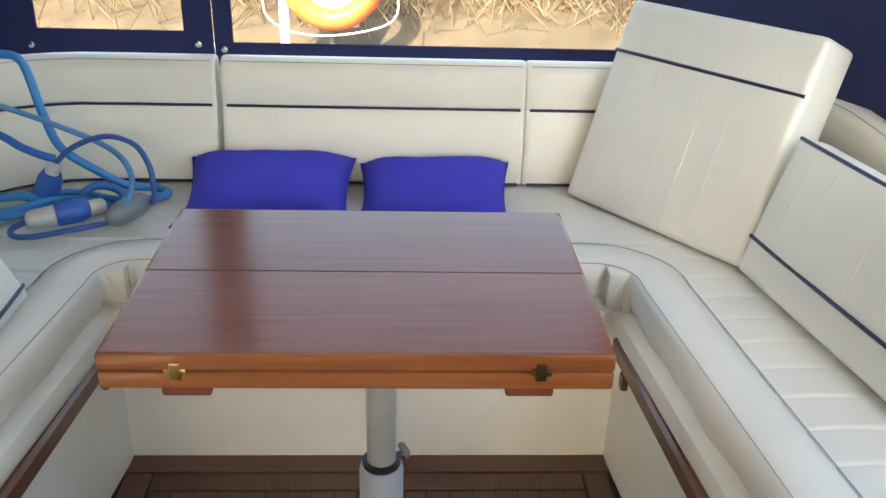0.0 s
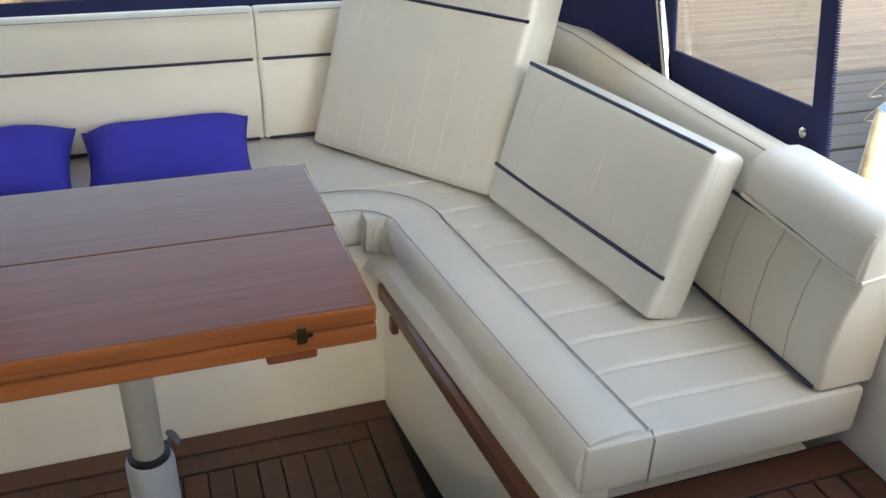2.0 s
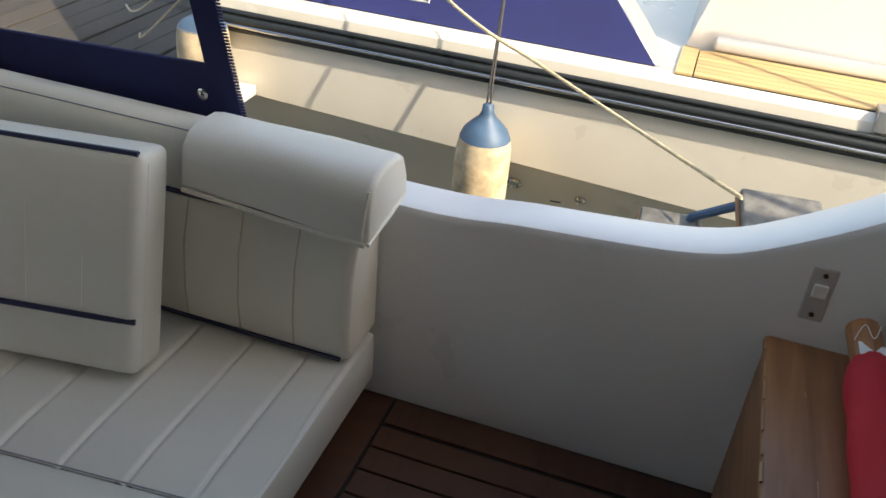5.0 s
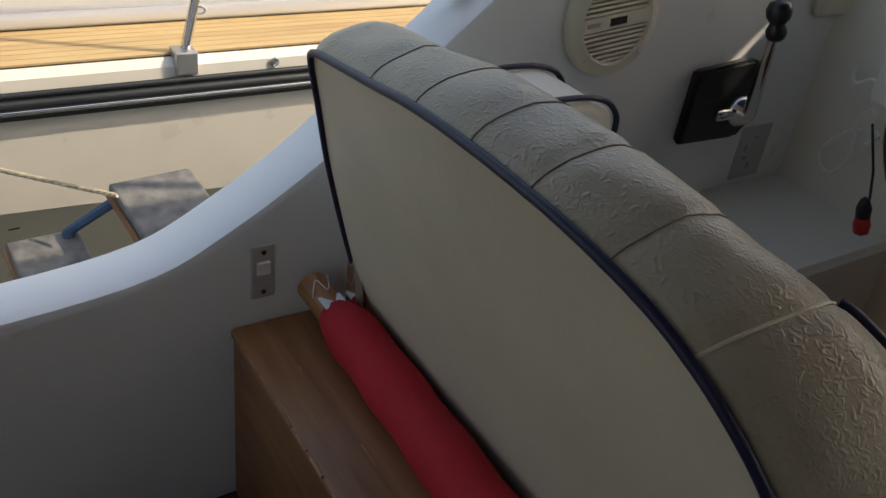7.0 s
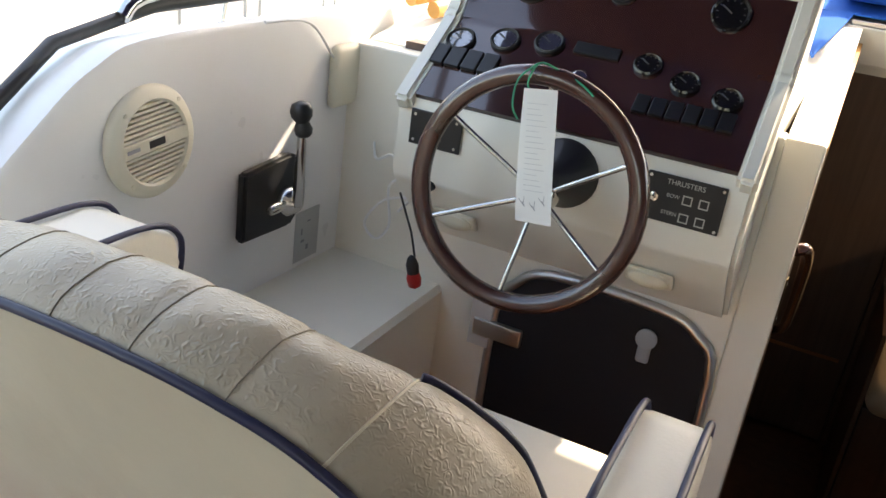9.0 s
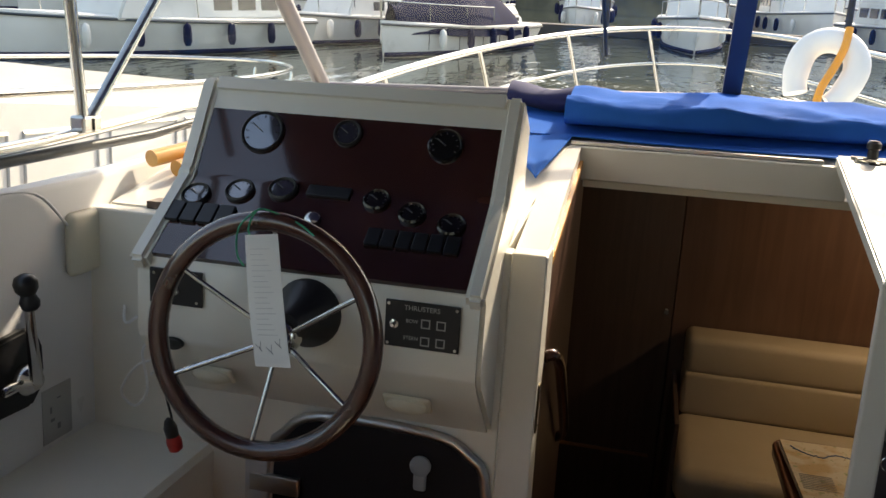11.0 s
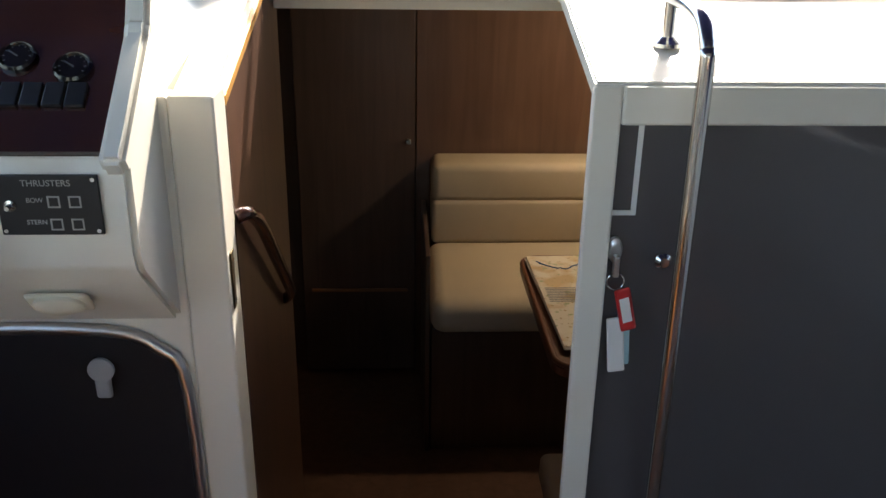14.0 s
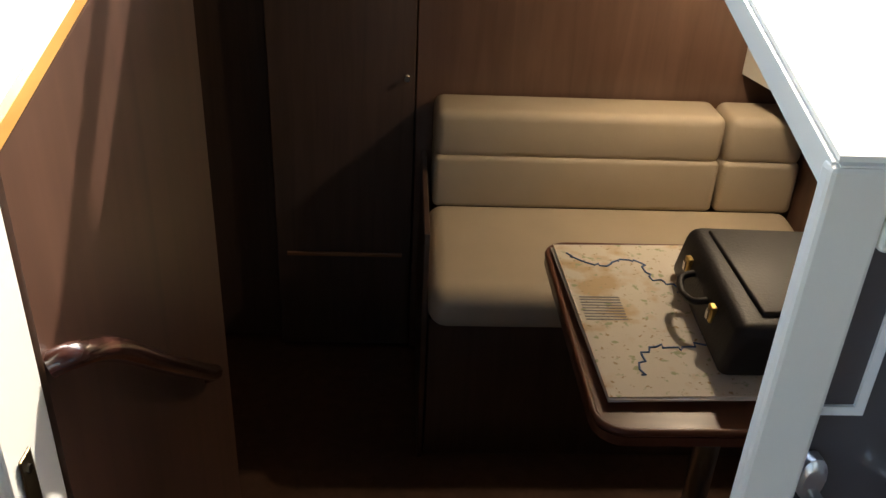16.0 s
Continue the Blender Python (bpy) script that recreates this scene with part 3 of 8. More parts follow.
part("port_cushion", seat_pad(1), VINYL_COOL, seat, "pleated cream vinyl seat cushion", 60)
part("starboard_cushion", seat_pad(-1), VINYL_COOL, seat, "pleated cream vinyl seat cushion", 60)
part("after_cushion", bm_sheet(lambda u, v: Vector((-1.08 + 2.51 * u, -1.68 - 0.52 * v, 0.5885 + pleat(u * 2.51, 0.105) * (1 if 0.25 < u < 0.75 else 0.3) - 0.004 * v)), 120, 6, 0.10), VINYL_COOL, seat, "cream vinyl stern seat cushion", 60)
for s in (1, -1):
    part("corner_gusset", bm_box(*sorted((XC - s * 0.62, XC - s * 0.98)), -1.75, -1.50, 0.49, 0.5815), VINYL_COOL, seat, "cream vinyl corner piece", 40)
    xa, xb = XC - s * 0.757, XC - s * 1.345
    bm = bm_box(min(xa, xb), max(xa, xb), -0.585, -0.562, 0.478, 0.585, 0.01)
    part("end_panel", bm, VINYL_COOL, seat, "cream vinyl cushion end", 40)
    # no gap is cut here; a grey line stands for its shade
    part("end_gap", bm_tube([(XC - s * 0.888, -0.5605, 0.482), (XC - s * 0.888, -0.5605, 0.575), (XC - s * 0.888, -0.575, 0.590)], 0.002, 6), INK, seat, "grey line painted for the shade between the cushions", 60)
    pts = [(XC - s * (0.655 + 0.06 * k / 6), -1.47 + 0.88 * k / 6) for k in range(7)]
    bm = bmesh.new()
    vs = []
    for x, y in pts:
        vs.append([bm.verts.new((x + s * a, y, z)) for a, z in ((0.0, 0.36), (0.012, 0.363), (0.014, 0.405), (0.004, 0.412), (-0.02, 0.412), (-0.02, 0.36))])
    for A, B in zip(vs, vs[1:]):
        for j in range(6):
            bm.faces.new((A[j], A[(j + 1) % 6], B[(j + 1) % 6], B[j]))
    bm.faces.new(vs[0]), bm.faces.new(vs[-1][::-1])
    part("rail", bm, WOOD_TRIM, seat, "dark wooden rail along the seat base", 30)
    bm = bm_box(*sorted((XC - s * 0.648, XC - s * 0.667)), -1.395, -1.365, 0.312, 0.356, 0.004)
    part("rail_block", bm, WOOD_TRIM, seat, "small wooden table bearer")


def back_path():
    """Foot of the backrests: port side from forward to aft, round the stern, starboard side forward."""
    port = [(-1.065, -0.57 - 1.05 * k / 70) for k in range(71)]
    cx, cy, r = -0.665, -1.70, 0.40
    cor = [(cx - r * math.cos(t), cy - r * math.sin(t)) for t in [radians(7.5 * k) for k in range(1, 12)]]
    mid = [(-0.61 + 1.57 * k / 106, -2.10) for k in range(107)]
    star = [(2 * XC - x, y) for x, y in (port + cor)[::-1]]
    P = port + cor + mid + star
    out = []
    for i, (x, y) in enumerate(P):
        x0, y0 = P[max(0, i - 1)]
        x1, y1 = P[min(len(P) - 1, i + 1)]
        L = math.hypot(x1 - x0, y1 - y0)
        out.append((x, y, (y1 - y0) / L, -(x1 - x0) / L))
    return out


BACK = back_path()
BACK_PROFILE = [(0.0, 0.592), (-0.004, 0.66), (0.006, 0.75), (0.030, 0.822), (0.034, 0.828), (0.031, 0.834), (0.036, 0.89), (0.042, 0.935), (0.052, 0.957), (0.072, 0.968), (0.10, 0.968), (0.122, 0.952), (0.128, 0.90), (0.128, 0.592)]


def cut_path(test):
    return [p for p in BACK if test(p)]


def crest(y):
    """The tops are lower along the sides than at the stern."""
    s = min(1, max(0, (y + 2.1) / 0.85))
    return 1 - 0.13 * s * s * (3 - 2 * s)


def y_free(p):
    """The straight sides alone are pleated."""
    return p[1] > -1.5


def backrest(name, path, label, pipe=True, pleated=False):
    t = thing(name, label, "backrest", "dinette backrests")
    # draw the ends in a little, so that each pad is rounded off
    bm = bmesh.new()
    rings = []
    n = len(path)
    cxm = sum(d for d, z in BACK_PROFILE) / len(BACK_PROFILE)
    first, last = path[0], path[-1]
    ext = [(0.001, 0.84), (0.003, 0.92), (0.008, 0.97), (0.016, 1.0)]
    def shift(p, q, s):
        L = math.hypot(q[0] - p[0], q[1] - p[1])
        return (p[0] + (q[0] - p[0]) / L * s, p[1] + (q[1] - p[1]) / L * s, p[2], p[3])
    seq = [(shift(path[0], path[1], s), k) for s, k in ext] + [(p, 1.0) for p in path[1:-1]] + [(shift(path[-1], path[-2], s), k) for s, k in ext[::-1]]
    for (x, y, nx, ny), k in seq:
        rings.append([bm.verts.new((x + nx * (cxm + (d - cxm) * k), y + ny * (cxm + (d - cxm) * k), 0.77 + (z - 0.77) * (0.9 + 0.1 * k) * (crest(y) if z > 0.84 else 1))) for d, z in BACK_PROFILE])
    m = len(BACK_PROFILE)
    for A, B in zip(rings, rings[1:]):
        for j in range(m):
            bm.faces.new((A[j], A[(j + 1) % m], B[(j + 1) % m], B[j]))
    bm.faces.new(rings[0]), bm.faces.new(rings[-1][::-1])
    part("pad", bm, VINYL, t, "cream vinyl pad", 45)
    if pipe:
        inner = path[1:-1]
        part("piping", bm_tube([(x + nx * 0.029, y + ny * 0.029, 0.828) for x, y, nx, ny in inner], 0.0045, 6), NAVY_PIPE, t, "navy piping", 60)
        part("foot_piping", bm_tube([(x - nx * 0.004, y - ny * 0.004, 0.594) for x, y, nx, ny in inner], 0.004, 6), NAVY_PIPE, t, "navy piping", 60)
        part("top_seam", bm_tube([(x + nx * 0.053, y + ny * 0.053, 0.77 + 0.1885 * crest(y)) for x, y, nx, ny in inner], 0.0013, 5), INK, t, "stitched seam", 60)
    run = 0.0
    for p, q in zip(path, path[1:]):
        run += math.hypot(q[0] - p[0], q[1] - p[1])
        if pleated and run > 0.10 and y_free(q):
            run = 0.0
            x, y, nx, ny = q
            part("pleat", bm_tube([Vector((x + nx * (d - 0.0004), y + ny * (d - 0.0004), z)) for d, z in BACK_PROFILE[:4]], 0.0015, 5), VINYL_BACK, t, "stitched pleat", 60)
    return t


backrest("backrest", cut_path(lambda p: p[0] <= -0.280), "long cream vinyl backrest curving round the stern corner, with navy piping", True, True)
backrest("backrest", cut_path(lambda p: p[1] < -1.9 and -0.287 <= p[0] <= 0.662), "straight cream vinyl stern backrest with navy piping")
backrest("backrest", cut_path(lambda p: p[0] >= 0.654), "curved cream vinyl backrest behind the blue cable", True, True)

# soft cover pulled over the end of the side backrest
cover = thing("backrest_cover", "pale vinyl cover pulled over the end of the side backrest", "cover")
sec = [(-1.044, 0.870), (-1.047, 0.910), (-1.056, 0.938), (-1.075, 0.954), (-1.105, 0.960), (-1.155, 0.958), (-1.186, 0.946), (-1.202, 0.91), (-1.206, 0.872)]
bm = bmesh.new()
rows = []
for y, k, dz in ((-0.534, 0.945, -0.008), (-0.537, 0.98, -0.003), (-0.546, 1.0, 0), (-0.60, 1.005, 0), (-0.66, 1.0, 0), (-0.78, 0.98, 0.002), (-0.85, 0.97, 0.004), (-0.862, 0.965, 0.004)):
    row = []
    for i, (x, z) in enumerate(sec):
        sag = 0.010 * noise.noise(Vector((x * 9, y * 9, z * 9)))
        row.append(bm.verts.new((-1.14 + (x + 1.14) * k, y, 0.90 + (z - 0.90) * k + dz + sag * 0.6 - (0.020 * max(0, (y + 0.862) / 0.34) if i == 0 else 0))))
    rows.append(row)
fs = []
for A, B in zip(rows, rows[1:]):
    for j in range(len(sec) - 1):
        fs.append(bm.faces.new((A[j], A[j + 1], B[j + 1], B[j])))
fs.append(bm.faces.new(rows[0]))
bmesh.ops.recalc_face_normals(bm, faces=fs)
bmesh.ops.solidify(bm, geom=fs, thickness=0.004)
part("cloth", bm, VINYL_COOL, cover, "", 50)
part("hem", bm_tube([(-1.0425, y, 0.868 - 0.020 * (y + 0.862) / 0.34) for y in (-0.540, -0.66, -0.78, -0.86)], 0.004, 6), VINYL, cover, "stitched hem", 60)
part("hem", bm_tube([(-1.045, -0.536, 0.850), (-1.13, -0.533, 0.862), (-1.20, -0.536, 0.868)], 0.004, 6), VINYL, cover, "stitched hem", 60)
part("seam", bm_tube([(-1.0425, -0.546, 0.855), (-1.044, -0.543, 0.90), (-1.054, -0.541, 0.938)], 0.0025, 6), VINYL, cover, "stitched seam", 60)

# table
table = thing("folding_table", "varnished red-brown folding table with two stacked leaves on a grey post", "table")
TX0, TX1, TY0, TY1 = -0.281, 0.606, -1.412, -0.788
YM = -1.097
for y0, y1 in ((TY0, YM - 0.0015), (YM + 0.0015, TY1)):
    a_, b_ = (0.006, 0.0) if y1 < YM else (0.0, 0.006)
    for nm, z0, z1, lb_ in (("upper_leaf", 0.759, 0.793, "glossy varnished leaf"), ("lower_leaf", 0.722, 0.7565, "varnished lower leaf")):
        lf_ = part(nm, bm_box(TX0 + 0.006, TX1 - 0.006, y0 + a_, y1 - b_, z0, z1, 0.0012, 1), WOOD_TABLE, table, lb_)
        yo = y0 if a_ else y1
        for q in ((TX0, TX1, min(yo, yo + 0.009 * (1 if a_ else -1)), max(yo, yo + 0.009 * (1 if a_ else -1))), (TX0, TX0 + 0.009, y0 + 0.0005, y1 - 0.0005), (TX1 - 0.009, TX1, y0 + 0.0005, y1 - 0.0005)):
            part("lipping", bm_box(*q, z0 + 0.0004, z1 - 0.0006, 0.0042, 3), WOOD_LIP, lf_, "rounded orange-brown edging", 25)
for x in (0.463, -0.137):
    part("bearer", bm_box(x - 0.043, x + 0.043, -1.36, -0.80, 0.698, 0.7215, 0.005), WOOD_TABLE, table, "wooden bearer under the table", 40)
for x, m in ((0.475, BRASS), (-0.153, BRONZE)):
    h = part("hinge", bm_box(x - 0.009, x + 0.009, TY1 - 0.002, TY1 + 0.004, 0.741, 0.775, 0.002), m, table, "small brass hinge")
    part("hinge_pin", bm_box(x - 0.019, x + 0.019, TY1 - 0.002, TY1 + 0.003, 0.752, 0.763, 0.002), m, h)
PX, PY = 0.135, -1.12
part("post", bm_turn([(0.033, 0.02), (0.033, 0.70)], 28, Matrix.Translation((PX, PY, 0))), GREY_POST, table, "grey metal post", 40)
part("top_plate", bm_box(PX - 0.11, PX + 0.11, PY - 0.11, PY + 0.11, 0.69, 0.722, 0.004), BLACK, table)
soc = part("socket", bm_turn([(0.05, 0.14), (0.051, 0.155), (0.051, 0.27), (0.047, 0.285), (0.036, 0.288), (0.034, 0.29)], 28, Matrix.Translation((PX, PY, 0))), GREY_PLASTIC, table, "pale grey clamping collar", 40)
part("rubber_ring", bm_turn([(0.044, 0.286), (0.044, 0.296), (0.035, 0.299)], 28, Matrix.Translation((PX, PY, 0))), BLACK, soc, "black rubber ring", 40)
part("knob", bm_turn([(0.006, 0), (0.006, 0.012), (0.019, 0.014), (0.020, 0.022), (0.014, 0.028)], 16, Matrix.Translation((PX - 0.036, PY - 0.032, 0.283)) @ pose(0, 0, 0, 0, -70, 30)), GREY_KNOB, soc, "grey clamp knob", 40)
part("base_plate", bm_turn([(0.09, 0.0), (0.09, 0.01), (0.05, 0.03), (0.035, 0.14)], 28, Matrix.Translation((PX, PY, 0))), GREY_PLASTIC, table, "", 40)


# loose cushions
def loose_cushion(name, label, o, ax, up, w, h, t, line_at, side_line, pleats):
    """A loose pad; o: middle of its front face's foot edge. ax along its foot, up along its side."""
    m = frame_mat(o, ax, up)
    c = thing(name, label, "cushion", "loose seat cushions")
    bm = bm_pad(w, h, t, 0.006, 12, 0, 0.022)
    bmesh.ops.transform(bm, matrix=m @ Matrix.Translation((0, t / 2, h / 2)), verts=bm.verts)
    part("pad", bm, VINYL_COOL, c, "pale vinyl pad", 50)
    n = 14
    part("piping", bm_tube([m @ Vector((-w / 2 + 0.005 + (w - 0.01) * k / n, -0.001 - 0.006 * max(0, 1 - (2 * k / n - 1) ** 2) ** 0.5, line_at)) for k in range(n + 1)], 0.005, 6), NAVY_PIPE, c, "navy piping", 60)
    if side_line:
        part("piping", bm_tube([m @ Vector((-w / 2 + 0.01 + (w - 0.02) * k / n, 0.0045, h - 0.0045)) for k in range(n + 1)], 0.005, 6), NAVY_PIPE, c, "navy piping", 60)
    z0, z1 = pleats
    for k in range(1, 7):
        x = -w / 2 + w * k / 7
        b = 0.006 * (max(0, 1 - (2 * x / w) ** 2)) ** 0.5
        part("pleat", bm_tube([m @ Vector((x, -0.0005 - b * (max(0.05, 1 - (2 * (z0 + (z1 - z0) * s / 6) / h - 1) ** 2)) ** 0.5, z0 + (z1 - z0) * s / 6)) for s in range(7)], 0.0011, 5), VINYL, c, "stitched pleat", 60)
    part("side_seam", bm_tube([m @ Vector((w / 2 - 0.002, 0.018, 0.02 + (h - 0.04) * k / 6)) for k in range(7)], 0.002, 5), INK, c, "stitched seam", 60)
    return c


loose_cushion("loose_cushion", "tall pale vinyl cushion leaning in the seat corner", (-0.592, -1.756, 0.602), (-0.354, 0.482, 0), (-0.161, -0.145, 0.565), 0.625, 0.612, 0.162, 0.458, False, (0.03, 0.43))
loose_cushion("loose_cushion", "low pale vinyl cushion leaning on its side against the backrest", (-0.823, -1.185, 0.60), (-0.105, 0.65, 0), (-0.10, -0.012, 0.345), 0.66, 0.372, 0.095, 0.097, True, (0.11, 0.33))
loose_cushion("loose_cushion", "pale vinyl cushion lying against the starboard backrest", (0.945, -1.03, 0.60), (0.02, -0.65, 0), (0.17, -0.012, 0.345), 0.62, 0.372, 0.095, 0.03, False, (0.05, 0.33))


def pillow(o, w, d, h, rot, label):
    p = thing("throw_pillow", label, "pillow", "blue throw pillows")
    m = Matrix.Translation(o) @ pose(0, 0, 0, *rot)

    def f(sgn):
        def g(u, v):
            a, b = 2 * u - 1, 2 * v - 1
            pinch = 1 - 0.10 * (1 - a * a) * abs(b) ** 3
            pinch2 = 1 - 0.10 * (1 - b * b) * abs(a) ** 3
            t = max(0, (1 - a ** 4)) ** 0.55 * max(0, (1 - b ** 4)) ** 0.55
            wr = 0.010 * noise.noise(Vector((a * 2.2 + o[0] * 5, b * 2.2, sgn))) + 0.004 * noise.noise(Vector((a * 6, b * 6, sgn + 3)))
            q = m @ Vector((a * w / 2 * pinch2, b * d / 2 * pinch, sgn * (h / 2 * t) + wr * t))
            return Vector((q.x, q.y, max(q.z, 0.5935 + 0.0005 * sgn)))
        return g
    bm = bm_sheet(f(1), 24, 24)
    bm_sheet(f(-1), 24, 24, bm=bm)
    bmesh.ops.remove_doubles(bm, verts=bm.verts, dist=0.0006)
    part("case", bm, PILLOW, p, "royal blue cotton case", 80)
    n = 20
    edge = [(2 * k / n - 1, -1) for k in range(n)] + [(1, 2 * k / n - 1) for k in range(n)] + [(1 - 2 * k / n, 1) for k in range(n)] + [(-1, 1 - 2 * k / n) for k in range(n)]
    part("seam", bm_tube([Vector((q.x, q.y, max(q.z, 0.597))) for q in [m @ Vector((a * w / 2 * (1 - 0.10 * (1 - b * b) * abs(a) ** 3), b * d / 2 * (1 - 0.10 * (1 - a * a) * abs(b) ** 3), 0)) for a, b in edge]], 0.0035, 5, True), PILLOW, p, "sewn edge", 80)


pillow((0.488, -1.91, 0.616), 0.50, 0.368, 0.175, (-19, 0, 1), "royal blue throw pillow against the stern backrest")
pillow((0.0, -1.91, 0.606), 0.46, 0.368, 0.17, (-19, 2, -2), "royal blue throw pillow beside its twin")

# ---- canvas enclosure ----
ZT = 2.05


def panel(name, pts, holes, label):
    """A flat canvas panel; pts: corner places in order; holes: windows as (u0, u1, v0, v1) parts of it."""
    A, B, C, D = (Vector(p) for p in pts)          # foot left, foot right, head right, head left
    def P(u, v):
        return (A * (1 - u) + B * u) * (1 - v) + (D * (1 - u) + C * u) * v
    us = sorted({0, 1, *[h[0] for h in holes], *[h[1] for h in holes]})
    vs = sorted({0, 1, *[h[2] for h in holes], *[h[3] for h in holes]})
    bm = bmesh.new()
    g = {(u, v): bm.verts.new(P(u, v)) for u in us for v in vs}
    fs = []
    for u0, u1 in zip(us, us[1:]):
        for v0, v1 in zip(vs, vs[1:]):
            if not any(h[0] <= u0 and u1 <= h[1] and h[2] <= v0 and v1 <= h[3] for h in holes):
                fs.append(bm.faces.new((g[u0, v0], g[u1, v0], g[u1, v1], g[u0, v1])))
    bmesh.ops.recalc_face_normals(bm, faces=fs)
    bmesh.ops.solidify(bm, geom=fs, thickness=0.004)
    c = thing(name, label, "canopy", "canopy panels")
    part("cloth", bm, CANVAS, c)
    for h in holes:
        n = 10
        bm = bmesh.new()
        rows = [[bm.verts.new(P(h[0] + (h[1] - h[0]) * i / n, h[2] + (h[3] - h[2]) * j / n)) for j in range(n + 1)] for i in range(n + 1)]
        for i in range(n):
            for j in range(n):
                bm.faces.new((rows[i][j], rows[i + 1][j], rows[i + 1][j + 1], rows[i][j + 1]))
        w = part("window", bm, VINYL_CLEAR, c, "clear vinyl window, slightly wrinkled", 80)
        w.visible_shadow = False
        e = [P(h[0], h[2]), P(h[1], h[2]), P(h[1], h[3]), P(h[0], h[3])]
        part("window_hem", bm_tube(e, 0.005, 5, True), CANVAS, c, "navy hem")
    return c, P


def snap(c, place, way):
    m = frame_mat(place, Vector(way).cross(Vector((0, 0, 1))), way)
    s = part("snap_fastener", bm_turn([(0.011, 0), (0.011, 0.003), (0.008, 0.005), (0.005, 0.005), (0.004, 0.008), (0.002, 0.009)], 14, m), CHROME, c, "steel snap fastener", 40)


YA = -2.50
def aft_x(x, z=0.86):
    return (x, YA, z)


c, _ = panel("stern_canvas", [aft_x(0.735), aft_x(-0.78), aft_x(-0.78, ZT), aft_x(0.735, ZT)], [(0.04, 0.96, 0.064, 0.94)], "navy stern canopy panel with a wide clear window")
snap(c, (0.703, YA + 0.006, 0.915), (0, 1, 0))
c, _ = panel("stern_canvas", [aft_x(1.46), aft_x(0.738), aft_x(0.738, ZT), aft_x(1.46, ZT)], [(0.19, 0.87, 0.095, 0.94)], "navy stern canopy panel with a smaller clear window")
snap(c, (0.789, YA + 0.006, 0.931), (0, 1, 0)), snap(c, (1.345, YA + 0.006, 0.92), (0, 1, 0))
c, _ = panel("corner_canvas", [(-0.78, YA, 0.86), (-1.23, -1.62, 0.86), (-1.19, -1.66, ZT), (-0.78, YA, ZT)], [], "plain navy canopy corner panel")
snap(c, (-1.135, -1.80, 0.905), (0.89, 0.455, 0))
part("foot_hem", bm_tube([(-0.785, YA + 0.004, 0.872), (-1.222, -1.622, 0.872)], 0.007, 6), CANVAS, c, "stitched navy hem", 60)
part("corner_seam", bm_tube([(-0.785, YA + 0.006, 0.87), (-0.785, YA + 0.006, ZT)], 0.006, 6), CANVAS, c, "stitched navy seam", 60)
c, P = panel("side_canvas", [(-1.23, -1.62, 0.865), (-1.225, -0.84, 0.86), (-1.17, -1.00, ZT), (-1.17, -1.62, ZT)], [], "navy side canopy panel with a clear window")
# window of the side panel: its forward edge slopes with the zip
bpy.data.objects.remove(c.children[0])
A, B, C, D = (Vector(p) for p in ((-1.23, -1.62, 0.865), (-1.225, -0.838, 0.86), (-1.17, -1.05, ZT), (-1.17, -1.62, ZT)))
a, b, cc, d = (Vector(p) for p in ((-1.228, -1.43, 0.985), (-1.222, -0.915, 1.01), (-1.18, -1.07, 1.95), (-1.18, -1.56, 1.95)))
bm = bmesh.new()
o, i = [bm.verts.new(p) for p in (A, B, C, D)], [bm.verts.new(p) for p in (a, b, cc, d)]
fs = [bm.faces.new((o[k], o[(k + 1) % 4], i[(k + 1) % 4], i[k])) for k in range(4)]
bmesh.ops.recalc_face_normals(bm, faces=fs)
bmesh.ops.solidify(bm, geom=fs, thickness=0.004)
part("cloth", bm, CANVAS, c)
bm = bmesh.new()
bm.faces.new([bm.verts.new(p) for p in (a, b, cc, d)])
bmesh.ops.subdivide_edges(bm, edges=list(bm.edges), cuts=6, use_grid_fill=True)
w = part("window", bm, VINYL_CLEAR, c, "clear vinyl window, slightly wrinkled", 80)
w.visible_shadow = False
part("window_hem", bm_tube([a, b, cc, d], 0.005, 5, True), CANVAS, c, "navy hem")
snap(c, (-1.219, -0.925, 0.955), (1, 0, 0)), snap(c, (-1.222, -1.52, 0.915), (1, 0, 0))
zipper = bmesh.new()
for k in range(130):
    q = B.lerp(C, k / 130 * 0.6) + Vector((0.004, 0.004, 0))
    bm_box(q.x - 0.002, q.x + 0.002, q.y - 0.002, q.y + 0.006, q.z - 0.0015, q.z + 0.0015, bm=zipper)
part("zip_teeth", zipper, CANVAS, c, "navy zip teeth along the edge")
c, _ = panel("side_canvas", [(1.46, YA, 0.86), (1.575, -1.6, 0.865), (1.52, -1.6, ZT), (1.46, YA, ZT)], [], "plain navy canopy panel at the starboard corner")
# out of view; left windowless so that no sun falls on the seats
c, _ = panel("side_canvas", [(1.577, -1.6, 0.865), (1.577, 1.05, 0.90), (1.52, 1.05, ZT), (1.52, -1.6, ZT)], [], "unseen navy starboard panel, added without windows to block the sun")
# roof_aft is out of view; its white is chosen to brighten the seats
for nm, v0, v1, m_, lb, x_edge in (("roof_aft", 0.0, 0.55, GEL_COOL, "white roof over the dinette", -1.17), ("roof_forward", 0.551, 1.0, CANVAS, "navy canvas roof over the helm", -1.07)):
    tagged(part(nm, bm_sheet(lambda u, v: Vector((x_edge + (1.52 - x_edge) * u, YA + 4.56 * (v0 + (v1 - v0) * v), ZT + 0.16 * (1 - ((x_edge + (1.52 - x_edge) * u - XC) / 1.345) ** 2))), 16, 8, 0.004), m_, smooth=60), lb, "ceiling", kind="structure")

